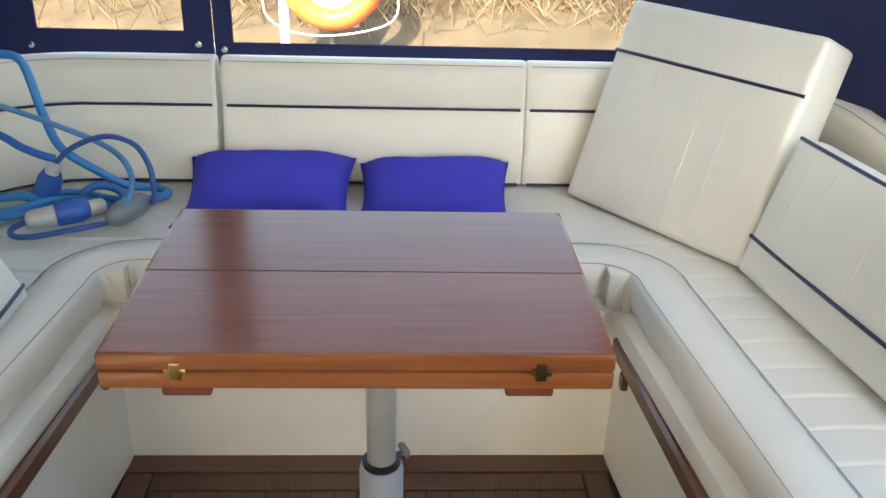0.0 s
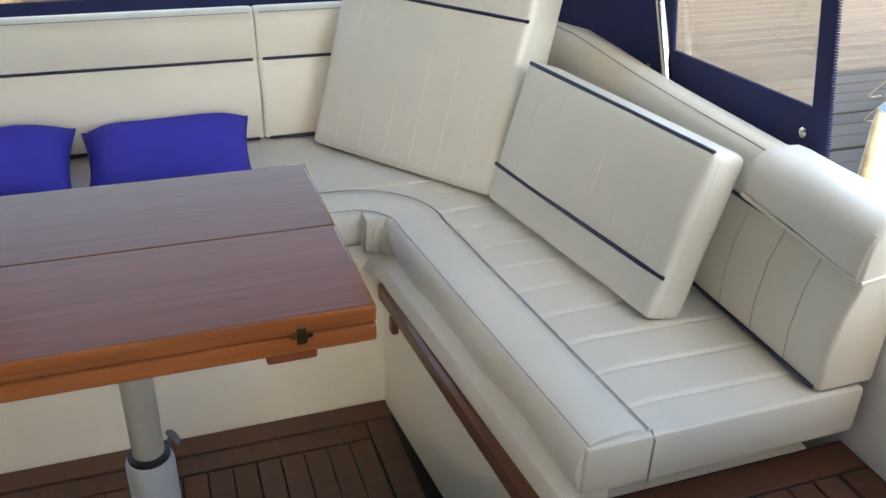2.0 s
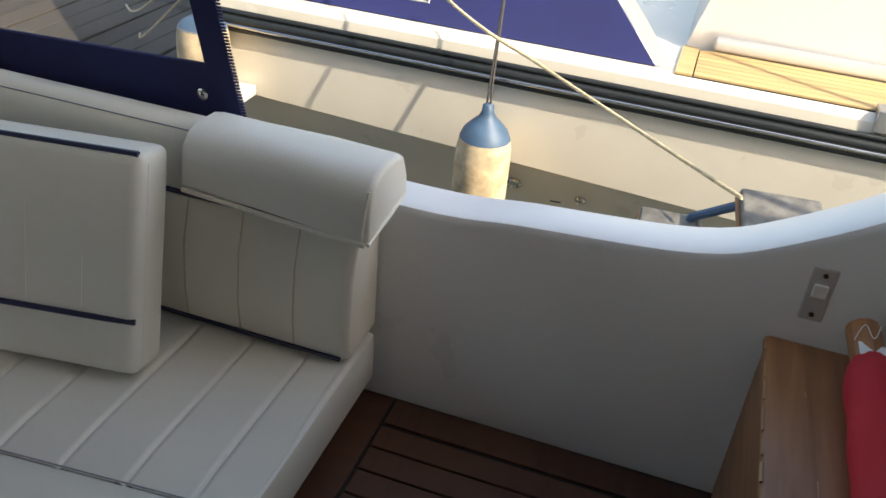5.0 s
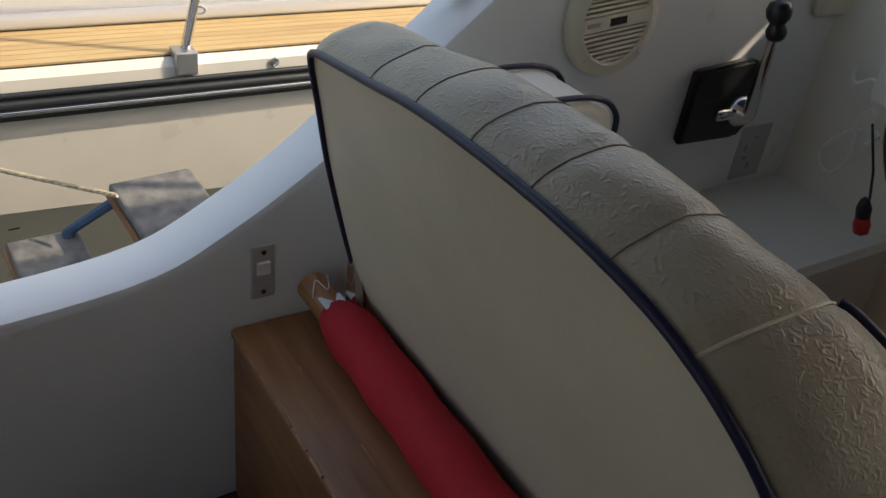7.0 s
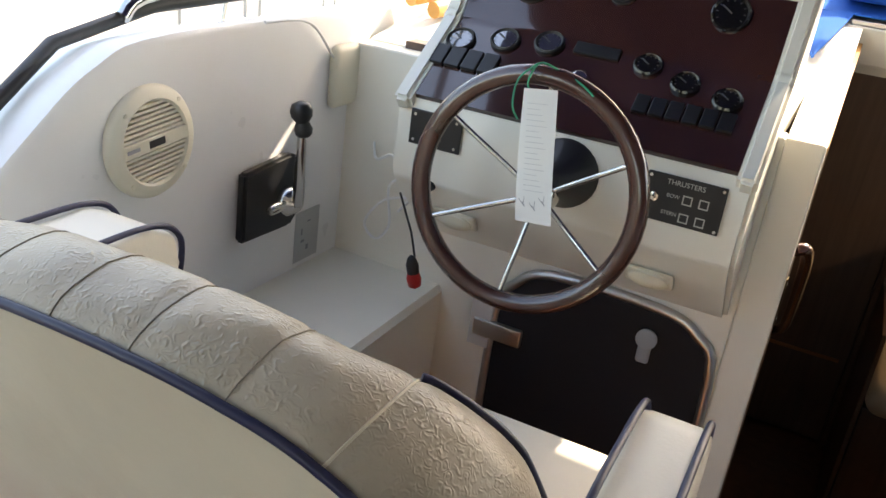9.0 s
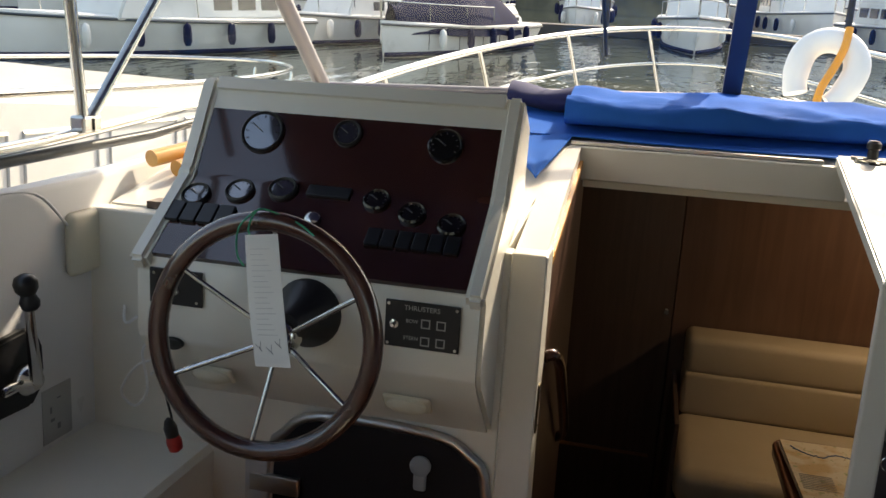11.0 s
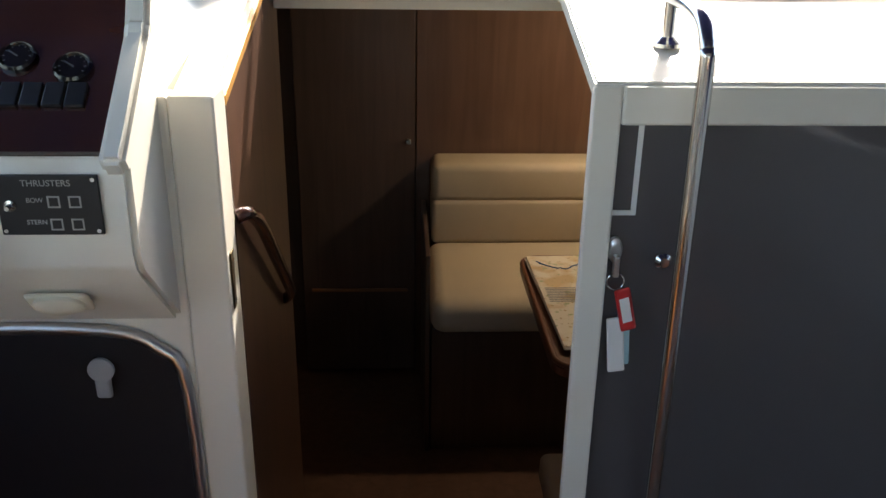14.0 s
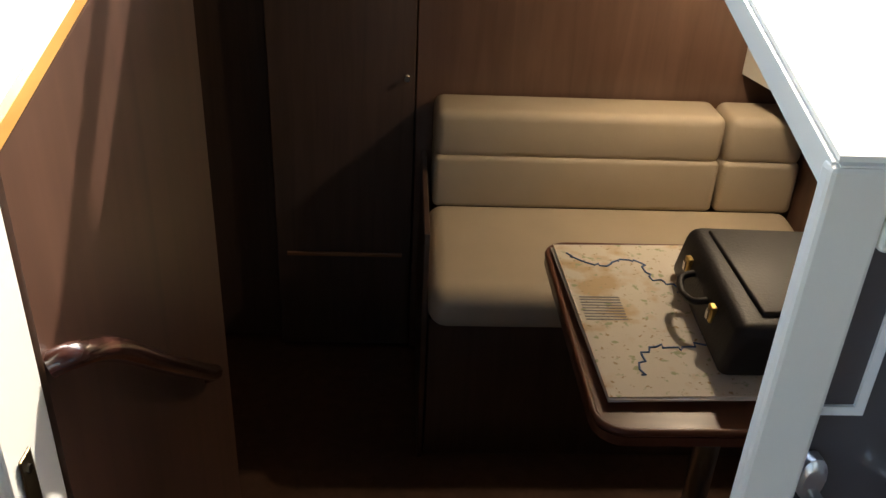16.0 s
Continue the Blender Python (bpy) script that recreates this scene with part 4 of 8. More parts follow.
pole = thing("canopy_pole", "polished steel canopy pole beside the side window", "pole", "canopy poles")
part("tube", bm_tube([(-1.201, -1.39, 0.90), (-1.13, -1.80, ZT)], 0.0125, 12), CHROME, pole, "", 60)
part("foot", bm_box(-1.225, -1.185, -1.415, -1.375, 0.86, 0.905, 0.006), CHROME, pole)

# ---- helm seat ----
box = thing("seat_box", "worn varnished wooden box under the helm seat", "box")
part("carcass", bm_box(-1.195, -0.27, 0.10, 0.62, ZD, 0.757, 0.004), WOOD_BOX, box)
part("lid", bm_box(-1.196, -0.262, 0.074, 0.63, 0.758, 0.777, 0.009, 3), WOOD_BOX, box, "wooden lid with worn edges", 40)
part("front_board", bm_box(-1.195, -0.265, 0.080, 0.099, ZD, 0.7575, 0.003), WOOD_BOX, box, "varnished front board")

WORN = wood("bare_worn_wood", (0.30, 0.15, 0.07), (0.46, 0.28, 0.15), 0.7, 0.0, (8.0, 40.0, 40.0), 0.2)
random.seed(3)
for k in range(16):
    x_ = -1.18 + 0.057 * k + random.uniform(-0.01, 0.01)
    L_ = random.uniform(0.012, 0.05)
    part("worn_edge", bm_tube([(x_, 0.0765, 0.7745), (x_ + L_, 0.0762, 0.775)], random.uniform(0.0010, 0.0030), 6), WORN, box, "varnish worn off the edge", 60)
for k in range(10):
    x_, y_ = random.uniform(-1.1, -0.4), random.uniform(0.088, 0.16)
    part("scratch", bm_box(x_, x_ + random.uniform(0.01, 0.045), y_, y_ + 0.0015, 0.7765, 0.7776), WORN, box, "pale scratch")


def chair_y(z):
    return 0.292 - (z - 0.738) * (0.19 / 0.54)


OUT = [(-1.116, 0.782), (-1.110, 0.88), (-1.098, 0.97), (-1.068, 1.10), (-1.030, 1.20), (-1.008, 1.260), (-0.990, 1.277), (-0.94, 1.286), (-0.85, 1.299), (-0.76, 1.312), (-0.66, 1.316), (-0.56, 1.312), (-0.47, 1.294), (-0.41, 1.259), (-0.365, 1.205), (-0.335, 1.12), (-0.315, 0.99), (-0.305, 0.87), (-0.30, 0.782)]
OUTS = [(p.x, p.y) for p in smooth_path([(x, z, 0) for x, z in OUT], 9)]
chair = thing("helm_bench", "cream vinyl helm bench with worn grey top and navy piping", "bench")
bm = bmesh.new()
cols_ = []
for x, zt in OUTS:
    cols_.append([bm.verts.new((x, chair_y(0.78 + (zt - 0.78) * v / 8) - 0.004 * math.sin(math.pi * v / 8), 0.78 + (zt - 0.78) * v / 8)) for v in range(9)])
for A_, B_ in zip(cols_, cols_[1:]):
    for v in range(8):
        bm.faces.new((A_[v], B_[v], B_[v + 1], A_[v + 1]))
bmesh.ops.remove_doubles(bm, verts=bm.verts, dist=0.0005)
part("back_panel", bm, VINYL_BACK, chair, "stained cream vinyl back", 60)
# boxing over the top edge: a padded strip with stitched cross seams
top = [p for p in OUTS if p[1] > 0.80]
SEAMS = (-0.865, -0.775, -0.688, -0.602, -0.515, -0.441)
def strip(dy, lift):
    out = []
    for i, (x, z) in enumerate(top):
        x0, z0 = top[max(0, i - 1)]
        x1, z1 = top[min(len(top) - 1, i + 1)]
        L = math.hypot(x1 - x0, z1 - z0)
        nx, nz = -(z1 - z0) / L, (x1 - x0) / L
        w = 1 + 0.42 * min(1, max(0, (x + 0.49) / 0.12)) * min(1, max(0, (z - 0.9) / 0.2))
        tuck = max(math.exp(-((x - X) / 0.005) ** 2) for X in SEAMS) if z > 1.2 else 0
        lf = lift * w - 0.0035 * tuck * min(1, max(0, lift / 0.02))
        lf += 0.0035 * noise.noise(Vector((x * 16, dy * 30, z * 16))) * min(1, max(0, lift / 0.02))
        out.append(Vector((x + nx * lf, chair_y(z) + dy * w, z + nz * lf)))
    return out
prof = [(0.0, 0.0), (0.006, 0.008), (0.014, 0.015), (0.024, 0.020), (0.035, 0.024), (0.047, 0.027), (0.06, 0.029), (0.073, 0.029), (0.085, 0.027), (0.096, 0.023), (0.105, 0.017), (0.113, 0.009), (0.118, 0.0), (0.118, -0.08), (0.09, -0.08)]
cols = [strip(dy, lf) for dy, lf in prof]
bm = bmesh.new()
V = [[bm.verts.new(p) for p in col] for col in cols]
for c0, c1 in zip(V, V[1:]):
    for j in range(len(top) - 1):
        bm.faces.new((c0[j], c0[j + 1], c1[j + 1], c1[j]))
part("top_pad", bm, VINYL_WORN, chair, "creased grey vinyl top strip", 60)
part("back_piping", bm_tube(strip(-0.002, 0.002), 0.0045, 8), NAVY_PIPE, chair, "thick navy piping", 60)
front_pipe = strip(0.114, 0.012)
k0 = next(i for i, p in enumerate(front_pipe) if p.x > -0.438)
part("front_piping", bm_tube(front_pipe[k0:], 0.0048, 8), NAVY_PIPE, chair, "thick navy piping", 60)
for X in SEAMS:
    j = min(range(len(top)), key=lambda i: abs(top[i][0] - X) + (0 if top[i][1] > 1.2 else 9))
    part("cross_seam", bm_tube([cols[c_][j] + Vector((0, 0, 0.0006)) for c_ in range(13)], 0.0016 if X > -0.45 else 0.0007, 5), VINYL_BACK if X > -0.45 else THREAD, chair, "stitched cross seam", 60)
# front of the back, the seat and the arms
part("front_panel", bm_sheet(lambda u, v: Vector((-1.06 + 0.66 * u, chair_y(0.80 + 0.42 * v) + 0.112 + 0.012 * math.sin(math.pi * u), 0.80 + 0.42 * v)), 8, 8, 0.03), VINYL, chair, "cream vinyl front of the backrest", 60)
part("seat_cushion", bm_box(-1.07, -0.305, 0.36, 0.76, 0.82, 0.945, 0.03, 3), VINYL, chair, "cream vinyl seat cushion", 50)
part("seat_base", bm_box(-1.05, -0.29, 0.36, 0.62, 0.7775, 0.819, 0.008), WOOD_BOX, chair)
for xa, xb in ((-0.300, -0.220), (-1.055, -0.930)):
    bm = bm_prism([(0.27, 0.93), (0.27, 1.15), (0.30, 1.186), (0.47, 1.192), (0.515, 1.172), (0.525, 1.13), (0.50, 0.99), (0.47, 0.93)], "x", xa, xb)
    bmesh.ops.bevel(bm, geom=list(bm.edges), offset=0.014, segments=3, affect="EDGES", profile=0.6)
    fwd, low = (-0.016, 0.016) if xa < -0.5 else (0.0, 0.0)
    bmesh.ops.translate(bm, vec=(0, fwd, low), verts=bm.verts)
    arm = part("armrest", bm, VINYL, chair, "padded cream vinyl armrest", 50)
    for x in (xa + 0.006, xb - 0.006):
        part("piping", bm_tube(smooth_path([(x, y + fwd, z + low) for y, z in ((0.27, 1.15), (0.30, 1.190), (0.40, 1.197), (0.475, 1.194), (0.517, 1.175), (0.528, 1.13), (0.50, 0.99))], 5), 0.0042, 8), NAVY_PIPE, arm, "navy piping", 60)
br = part("hinge_bracket", bm_prism([(-1.118, 0.915), (-1.100, 0.93), (-1.080, 0.84), (-1.088, 0.80), (-1.115, 0.80)], "y", 0.226, 0.238), CHROME, chair, "steel folding bracket")
part("hinge_screw", bm_turn([(0.008, 0), (0.008, 0.006), (0.004, 0.009)], 10, Matrix.Translation((-1.096, 0.226, 0.822)) @ pose(0, 0, 0, 90)), CHROME, br)

# red roll on the box
roll = thing("flag_roll", "rolled red cloth on a wooden staff lying on the seat box", "flag")
rp = smooth_path([(-1.118, 0.206, 0.822), (-1.04, 0.212, 0.820), (-0.90, 0.210, 0.819), (-0.72, 0.206, 0.819), (-0.5, 0.204, 0.819), (-0.33, 0.204, 0.819)], 6)
part("cloth", bm_tube(rp, 0.03, 14, radii=[0.020 + 0.021 * min(1, k / 4) + 0.0015 * math.sin(k * 1.3) for k in range(len(rp))]), RED_CLOTH, roll, "rolled red cloth", 70)
part("staff", bm_tube([(-1.178, 0.198, 0.836), (-1.114, 0.206, 0.823)], 0.024, 12), WOOD_BOX, roll, "wooden staff end")
part("label", bm_box(-1.128, -1.098, 0.186, 0.222, 0.8445, 0.8465, 0.0005), PAPER, roll, "white printed label")
part("tie", bm_tube(smooth_path([(-1.135, 0.182, 0.842), (-1.150, 0.192, 0.862), (-1.135, 0.206, 0.851), (-1.155, 0.214, 0.863)], 4), 0.0009, 5), PAPER, roll, "white tie string")

# socket plate on the side
sw = thing("light_switch", "pale grey plastic switch plate on the cockpit side", "switch")
part("plate", bm_box(-1.200, -1.194, 0.109, 0.146, 0.818, 0.912, 0.003), PLASTIC_GREY, sw)
part("rocker", bm_box(-1.195, -1.189, 0.117, 0.138, 0.862, 0.884, 0.002), PAPER, sw)
for z in (0.83, 0.90):
    part("screw", bm_turn([(0.004, 0), (0.004, 0.002)], 8, Matrix.Translation((-1.194, 0.128, z)) @ pose(0, 0, 0, 0, 90)), BRONZE, sw)


# ---- helm ----
LY = 0.012
console = thing("helm_console", "white moulded helm console with a dark burl instrument panel", "console")
CX0, CX1 = -0.942, -0.283
prof = [(1.375, 1.606), (1.345, 1.606), (1.253, 1.432), (1.240, 1.415), (1.094, 1.296), (1.088, 1.284), (1.084, 1.15), (1.096, 1.122), (1.252, 0.975), (1.40, 0.975), (1.46, 1.55)]
bm = bm_prism(prof, "x", CX0 + 0.003, CX1 - 0.002)
bmesh.ops.bevel(bm, geom=[e for e in bm.edges], offset=0.008, segments=2, affect="EDGES")
part("body", bm, GEL, console, "white moulded shell", 40)


def along(x0, x1, lift, z_from, z_to):
    """A plate that follows the kinked front between two heights, lift proud of it."""
    def at(z, lf):
        if z > 1.42:
            y = 1.25 + (z - 1.42) * (0.09 / 0.162)
            n = Vector((0, -0.162, 0.09)).normalized()
        else:
            y = 1.087 + (z - 1.292) * 1.273
            n = Vector((0, -0.128, 0.163)).normalized()
        return Vector((0, y, z)) + n * lf
    zs = sorted({z_from, z_to} | {z for z in (1.40, 1.412, 1.42, 1.428, 1.44) if z_from < z < z_to})
    bm = bmesh.new()
    rows = []
    for z in zs:
        f, b = at(z, lift), at(z, -0.02)
        rows.append([bm.verts.new((x, p.y, p.z)) for x, p in ((x0, b), (x0, f), (x1, f), (x1, b))])
    for A, B in zip(rows, rows[1:]):
        for j in range(4):
            bm.faces.new((A[j], A[(j + 1) % 4], B[(j + 1) % 4], B[j]))
    bm.faces.new(rows[0]), bm.faces.new(rows[-1][::-1])
    return bm


part("instrument_panel", along(-0.905, -0.318, 0.006, 1.2945, 1.583), BURL, console, "glossy dark burl panel", 30)
for x0, x1 in ((CX0 + 0.001, -0.906), (-0.317, CX1)):
    bm = along(x0, x1, 0.016, 1.28, 1.606)
    bmesh.ops.bevel(bm, geom=list(bm.edges), offset=0.008, segments=3, affect="EDGES")
    part("rim", bm, GEL, console, "raised white rim", 40)
part("top_rim", along(-0.9055, -0.3175, 0.016, 1.584, 1.606), GEL, console, "raised white rim", 40)


def on_panel(z, lift=0.007):
    if z > 1.42:
        return Vector((0, 1.25 + (z - 1.42) * (0.09 / 0.162), z)), Vector((0, -0.162, 0.09)).normalized()
    return Vector((0, 1.087 + (z - 1.292) * 1.273, z)), Vector((0, -0.128, 0.163)).normalized()


def gauge(x, z, r, label, face=DIAL_GLASS):
    # right-hand gauges get blacker materials to stand for the missing sky reflection
    bezel = BLACK if x < -0.6 else GLOSS_BLACK
    p, n = on_panel(z)
    m = frame_mat(p + n * 0.006 + Vector((x, 0, 0)), (1, 0, 0), n)
    g = part("gauge", bm_turn([(r + 0.004, 0), (r + 0.004, 0.006), (r + 0.001, 0.009), (r - 0.002, 0.006), (r - 0.003, 0.004)], 28, m), bezel, console, label, 40)
    part("dial", bm_turn([(r - 0.002, 0.0045), (r - 0.003, 0.0055), (0.002, 0.0062)], 24, m), face if x < -0.6 else GLOSS_BLACK, g, "glossy dial glass", 40)
    part("needle", bm_box(-0.0012, 0.0012, -0.002, r * 0.7, 0.0066, 0.0074, m=m @ pose(0, 0, 0, 0, 0, 55)), DIM_PRINT, g)
    for k in range(9):
        part("mark", bm_box(-0.0006, 0.0006, r * 0.72, r * 0.86, 0.0064, 0.0070, m=m @ pose(0, 0, 0, 0, 0, -120 + 30 * k)), DIM_PRINT, g)


gauge(-0.787, 1.509, 0.040, "large round gauge with a bright reflection")
gauge(-0.613, 1.519, 0.024, "round gauge")
gauge(-0.418, 1.511, 0.030, "round gauge, darkened as out of the sky's reflection")
for x, z in ((-0.880, 1.386), (-0.797, 1.399), (-0.714, 1.408)):
    gauge(x, z, 0.0245, "small round gauge with a chrome ring")
for x, z in ((-0.526, 1.405), (-0.452, 1.390), (-0.375, 1.379)):
    gauge(x, z, 0.022, "small round gauge, darkened as out of the sky's reflection")


def on_low(x0, x1, z0, z1, t, material, name, label, parent=None):
    """A small block on the lower slope of the panel between two heights."""
    p, n = on_panel((z0 + z1) / 2)
    m = frame_mat(p + n * 0.006 + Vector(((x0 + x1) / 2, 0, 0)), (1, 0, 0), n)
    h = (z1 - z0) / 0.618
    return part(name, bm_box(-(x1 - x0) / 2, (x1 - x0) / 2, -h / 2, h / 2, 0, t, 0.0015, m=m), material, parent or console, label)


for k in range(4):
    on_low(-0.918 + 0.034 * k, -0.888 + 0.034 * k, 1.343, 1.372, 0.008, BLACK, "rocker_switch", "black rocker switch")
for k in range(6):
    s_ = on_low(-0.52 + 0.029 * k, -0.495 + 0.029 * k, 1.338, 1.362, 0.007, BLACK, "rocker_switch", "black rocker switch")
on_low(-0.665, -0.580, 1.402, 1.4185, 0.006, BLACK, "display", "dark trip display")
p, n = on_panel(1.368)
ign = part("ignition", bm_turn([(0.015, 0), (0.015, 0.006), (0.011, 0.010), (0.006, 0.011)], 18, frame_mat(p + n * 0.006 + Vector((-0.632, 0, 0)), (1, 0, 0), n)), CHROME, console, "chrome ignition lock", 40)


def plate_on_face(x0, x1, z0, z1, name, material, label, t=0.006):
    return part(name, bm_box(x0, x1, 1.085 - t, 1.0845, z0, z1, 0.0015), material, console, label)


def words(name, text, size, m, material, parent):
    cu = bpy.data.curves.new(name, "FONT")
    cu.body, cu.size, cu.align_x, cu.align_y, cu.extrude = text, size, "CENTER", "CENTER", 0.0003
    tmp = bpy.data.objects.new(name, cu)
    scene.collection.objects.link(tmp)
    me = bpy.data.meshes.new_from_object(tmp.evaluated_get(bpy.context.evaluated_depsgraph_get()))
    bpy.data.objects.remove(tmp)
    me.transform(m)
    me.materials.clear()
    me.materials.append(material)
    ob = new(name, me)
    ob.parent = parent
    return ob


th = plate_on_face(-0.455, -0.324, 1.188, 1.270, "thruster_panel", BLACK, "black thruster control panel with white lettering")
FACE = pose(0, 1.0785, 0, 90, 0, 0)
words("title", "THRUSTERS", 0.012, Matrix.Translation((-0.39, 1.0785, 1.259)) @ pose(0, 0, 0, 90), WHITE_INK, th)
words("word", "BOW", 0.009, Matrix.Translation((-0.407, 1.0785, 1.236)) @ pose(0, 0, 0, 90), WHITE_INK, th)
words("word", "STERN", 0.009, Matrix.Translation((-0.408, 1.0785, 1.206)) @ pose(0, 0, 0, 90), WHITE_INK, th)
for x in (-0.383, -0.356):
    for z in (1.234, 1.203):
        for a, b, c_, d_ in ((-0.008, 0.008, 0.006, 0.008), (-0.008, 0.008, -0.008, -0.006), (-0.008, -0.006, -0.006, 0.006), (0.006, 0.008, -0.006, 0.006)):
            part("button_outline", bm_box(x + a, x + b, 1.0780, 1.0788, z + c_, z + d_), WHITE_INK, th)
for x in (-0.449, -0.330):
    for z in (1.194, 1.264):
        part("screw", bm_turn([(0.003, 0), (0.003, 0.0015)], 8, Matrix.Translation((x, 1.079, z)) @ pose(0, 0, 0, 90)), CHROME, th)
part("toggle", bm_turn([(0.008, 0), (0.008, 0.003), (0.004, 0.004), (0.003, 0.014)], 12, Matrix.Translation((-0.438, 1.079, 1.229)) @ pose(0, 0, 0, 90)), CHROME, th, "chrome toggle switch", 40)
kp = plate_on_face(-0.905, -0.800, 1.208, 1.274, "key_plate", BLACK, "black switch plate")
for x, z in ((-0.895, 1.265), (-0.81, 1.265), (-0.895, 1.217), (-0.81, 1.217)):
    part("screw", bm_turn([(0.003, 0), (0.003, 0.0015)], 8, Matrix.Translation((x, 1.079, z)) @ pose(0, 0, 0, 90)), CHROME, kp)
part("key_barrel", bm_turn([(0.008, 0), (0.008, 0.004), (0.005, 0.006)], 14, Matrix.Translation((-0.852, 1.079, 1.236)) @ pose(0, 0, 0, 90)), CHROME, kp, "steel key barrel", 40)
part("cable_gland", bm_turn([(0.022, 0), (0.020, 0.008), (0.010, 0.010)], 16, Matrix.Translation((-0.862, 1.088, 1.133)) @ pose(0, 0, 0, 100) @ Matrix.Diagonal((1.0, 0.55, 1, 1))), BLACK, console, "black oval cable gland", 40)
un = Vector((0, -0.147, -0.110)).normalized()
for x in (-0.425, -0.815):
    m = frame_mat((x, 1.148, 1.062), (1, 0, 0), un)
    vl = part("vent_light", bm_box(-0.045, 0.045, -0.022, 0.022, 0, 0.008, 0.006, 3, m=m), PLASTIC_CREAM, console, "oval cream courtesy light", 40)
    part("lens", bm_turn([(0.034, 0.006), (0.033, 0.011), (0.022, 0.016), (0.006, 0.018)], 24, m @ Matrix.Diagonal((1.1, 0.68, 1.2, 1))), PLASTIC_CREAM, vl, "yellowed lens", 40)
part("boss", bm_turn([(0.062, 0), (0.060, 0.012), (0.035, 0.05), (0.026, 0.10)], 28, Matrix.Translation((-0.598, 1.086, 1.225)) @ pose(0, 0, 0, 90)), BLACK, console, "black steering boss", 40)

# wheel
WC, WR = Vector((-0.617, 0.944, 1.221)), 0.186
wheel = thing("steering_wheel", "dark wooden steering wheel with six steel spokes", "steering wheel")
WM = Matrix.Translation(WC) @ pose(0, 0, 0, 90 - 8, 0, 0)
ring = [WM @ Vector((WR * math.cos(a), WR * math.sin(a), 0)) for a in [2 * math.pi * k / 56 for k in range(56)]]
part("rim", bm_tube(ring, 0.0165, 12, True), WOOD_RIM, wheel, "dark varnished wooden rim", 80)
hub_c = WM @ Vector((0.012, -0.006, -0.035))
part("hub", bm_turn([(0.030, -0.03), (0.032, 0.0), (0.028, 0.012), (0.018, 0.020), (0.004, 0.024)], 24, Matrix.Translation(hub_c) @ WM.to_3x3().to_4x4()), CHROME, wheel, "polished hub", 40)
for k in range(6):
    a = radians(28 + 60 * k)
    d = Vector((math.cos(a), math.sin(a), 0))
    part("spoke", bm_tube([hub_c + WM.to_3x3() @ (d * 0.02), WM @ (d * (WR - 0.006))], 0.0045, 8), CHROME, wheel, "steel spoke", 60)
tag = thing("paper_tag", "white printed paper tag tied to the steering wheel", "tag")
TM = Matrix.Translation((-0.596, 0.919, 1.29)) @ pose(0, 0, 0, 0, -7, 0)
part("sheet", bm_sheet(lambda u, v: TM @ Vector((-0.026 - 0.005 * (1 - v) + (0.052 + 0.010 * (1 - v)) * u, -0.004 - 0.006 * math.sin(v * 3 + u), -0.105 + 0.21 * v)), 6, 12, 0.0008), PAPER, tag, "", 60)
for k in range(17):
    z = 0.084 - 0.0085 * k
    part("print_line", bm_box(-0.017, 0.016 - 0.004 * ((k * 7) % 4), -0.0122, -0.0118, z, z + 0.0007, m=TM), FAINT_INK, tag)
for x, z in ((-0.018, -0.075), (0.0, -0.08), (0.015, -0.07)):
    part("scribble", bm_tube(smooth_path([TM @ Vector((x + 0.006 * math.sin(k * 2.2), -0.0125, z + 0.005 * math.cos(k * 3.1) + 0.002 * k)) for k in range(5)], 4), 0.0004, 4), INK, tag)
GREEN = mat("green_string", (0.02, 0.30, 0.16), 0.7)
part("string", bm_tube(smooth_path([(-0.622, 0.925, 1.378), (-0.632, 0.92, 1.40), (-0.627, 0.945, 1.427), (-0.60, 0.965, 1.418), (-0.56, 0.955, 1.407), (-0.535, 0.945, 1.395)], 6), 0.0016, 5), GREEN, tag, "green tie string")
part("string", bm_tube(smooth_path([(-0.627, 0.935, 1.427), (-0.650, 0.925, 1.40), (-0.652, 0.922, 1.36), (-0.64, 0.922, 1.34)], 6), 0.0016, 5), GREEN, tag, "green tie string")

# side: loudspeaker, throttle, label, ledge
spk = thing("loudspeaker", "cream round loudspeaker with a slatted grille on the side wall", "loudspeaker")
SM = frame_mat((-1.156, 0.677, 1.229), (0, 1, 0), (1, 0, 0.05))
part("ring", bm_turn([(0.092, 0), (0.092, 0.008), (0.086, 0.016), (0.070, 0.020), (0.066, 0.016), (0.066, 0.006)], 40, SM), PLASTIC_CREAM, spk, "", 40)
part("cone", bm_turn([(0.066, 0.003), (0.066, 0.0045)], 32, SM), BLACK, spk, "dark cone behind the grille")
for k in range(-8, 9):
    y = 0.0076 * k
    if abs(k) < 2:
        continue
    w = math.sqrt(max(0, 0.066 ** 2 - y * y))
    part("slat", bm_box(-w, w, y - 0.0021, y + 0.0021, 0.006, 0.017, m=SM @ pose(0, 0, 0, 0, 0, 6)), PLASTIC_CREAM, spk)
bar = part("bar", bm_box(-0.068, 0.074, -0.0115, 0.0115, 0.006, 0.019, 0.002, m=SM @ pose(0, 0, 0, 0, 0, 6)), PLASTIC_CREAM, spk, "plain cross bar")
part("slot", bm_box(-0.016, 0.018, -0.006, 0.006, 0.018, 0.0196, 0.0005, m=SM @ pose(0, 0, 0, 0, 0, 6)), BLACK, bar)
part("name_bar", bm_box(-0.062, -0.036, -0.003, 0.003, 0.0185, 0.0195, m=SM @ pose(0, 0, 0, 0, 0, 6)), INK, bar, "small grey maker's mark")
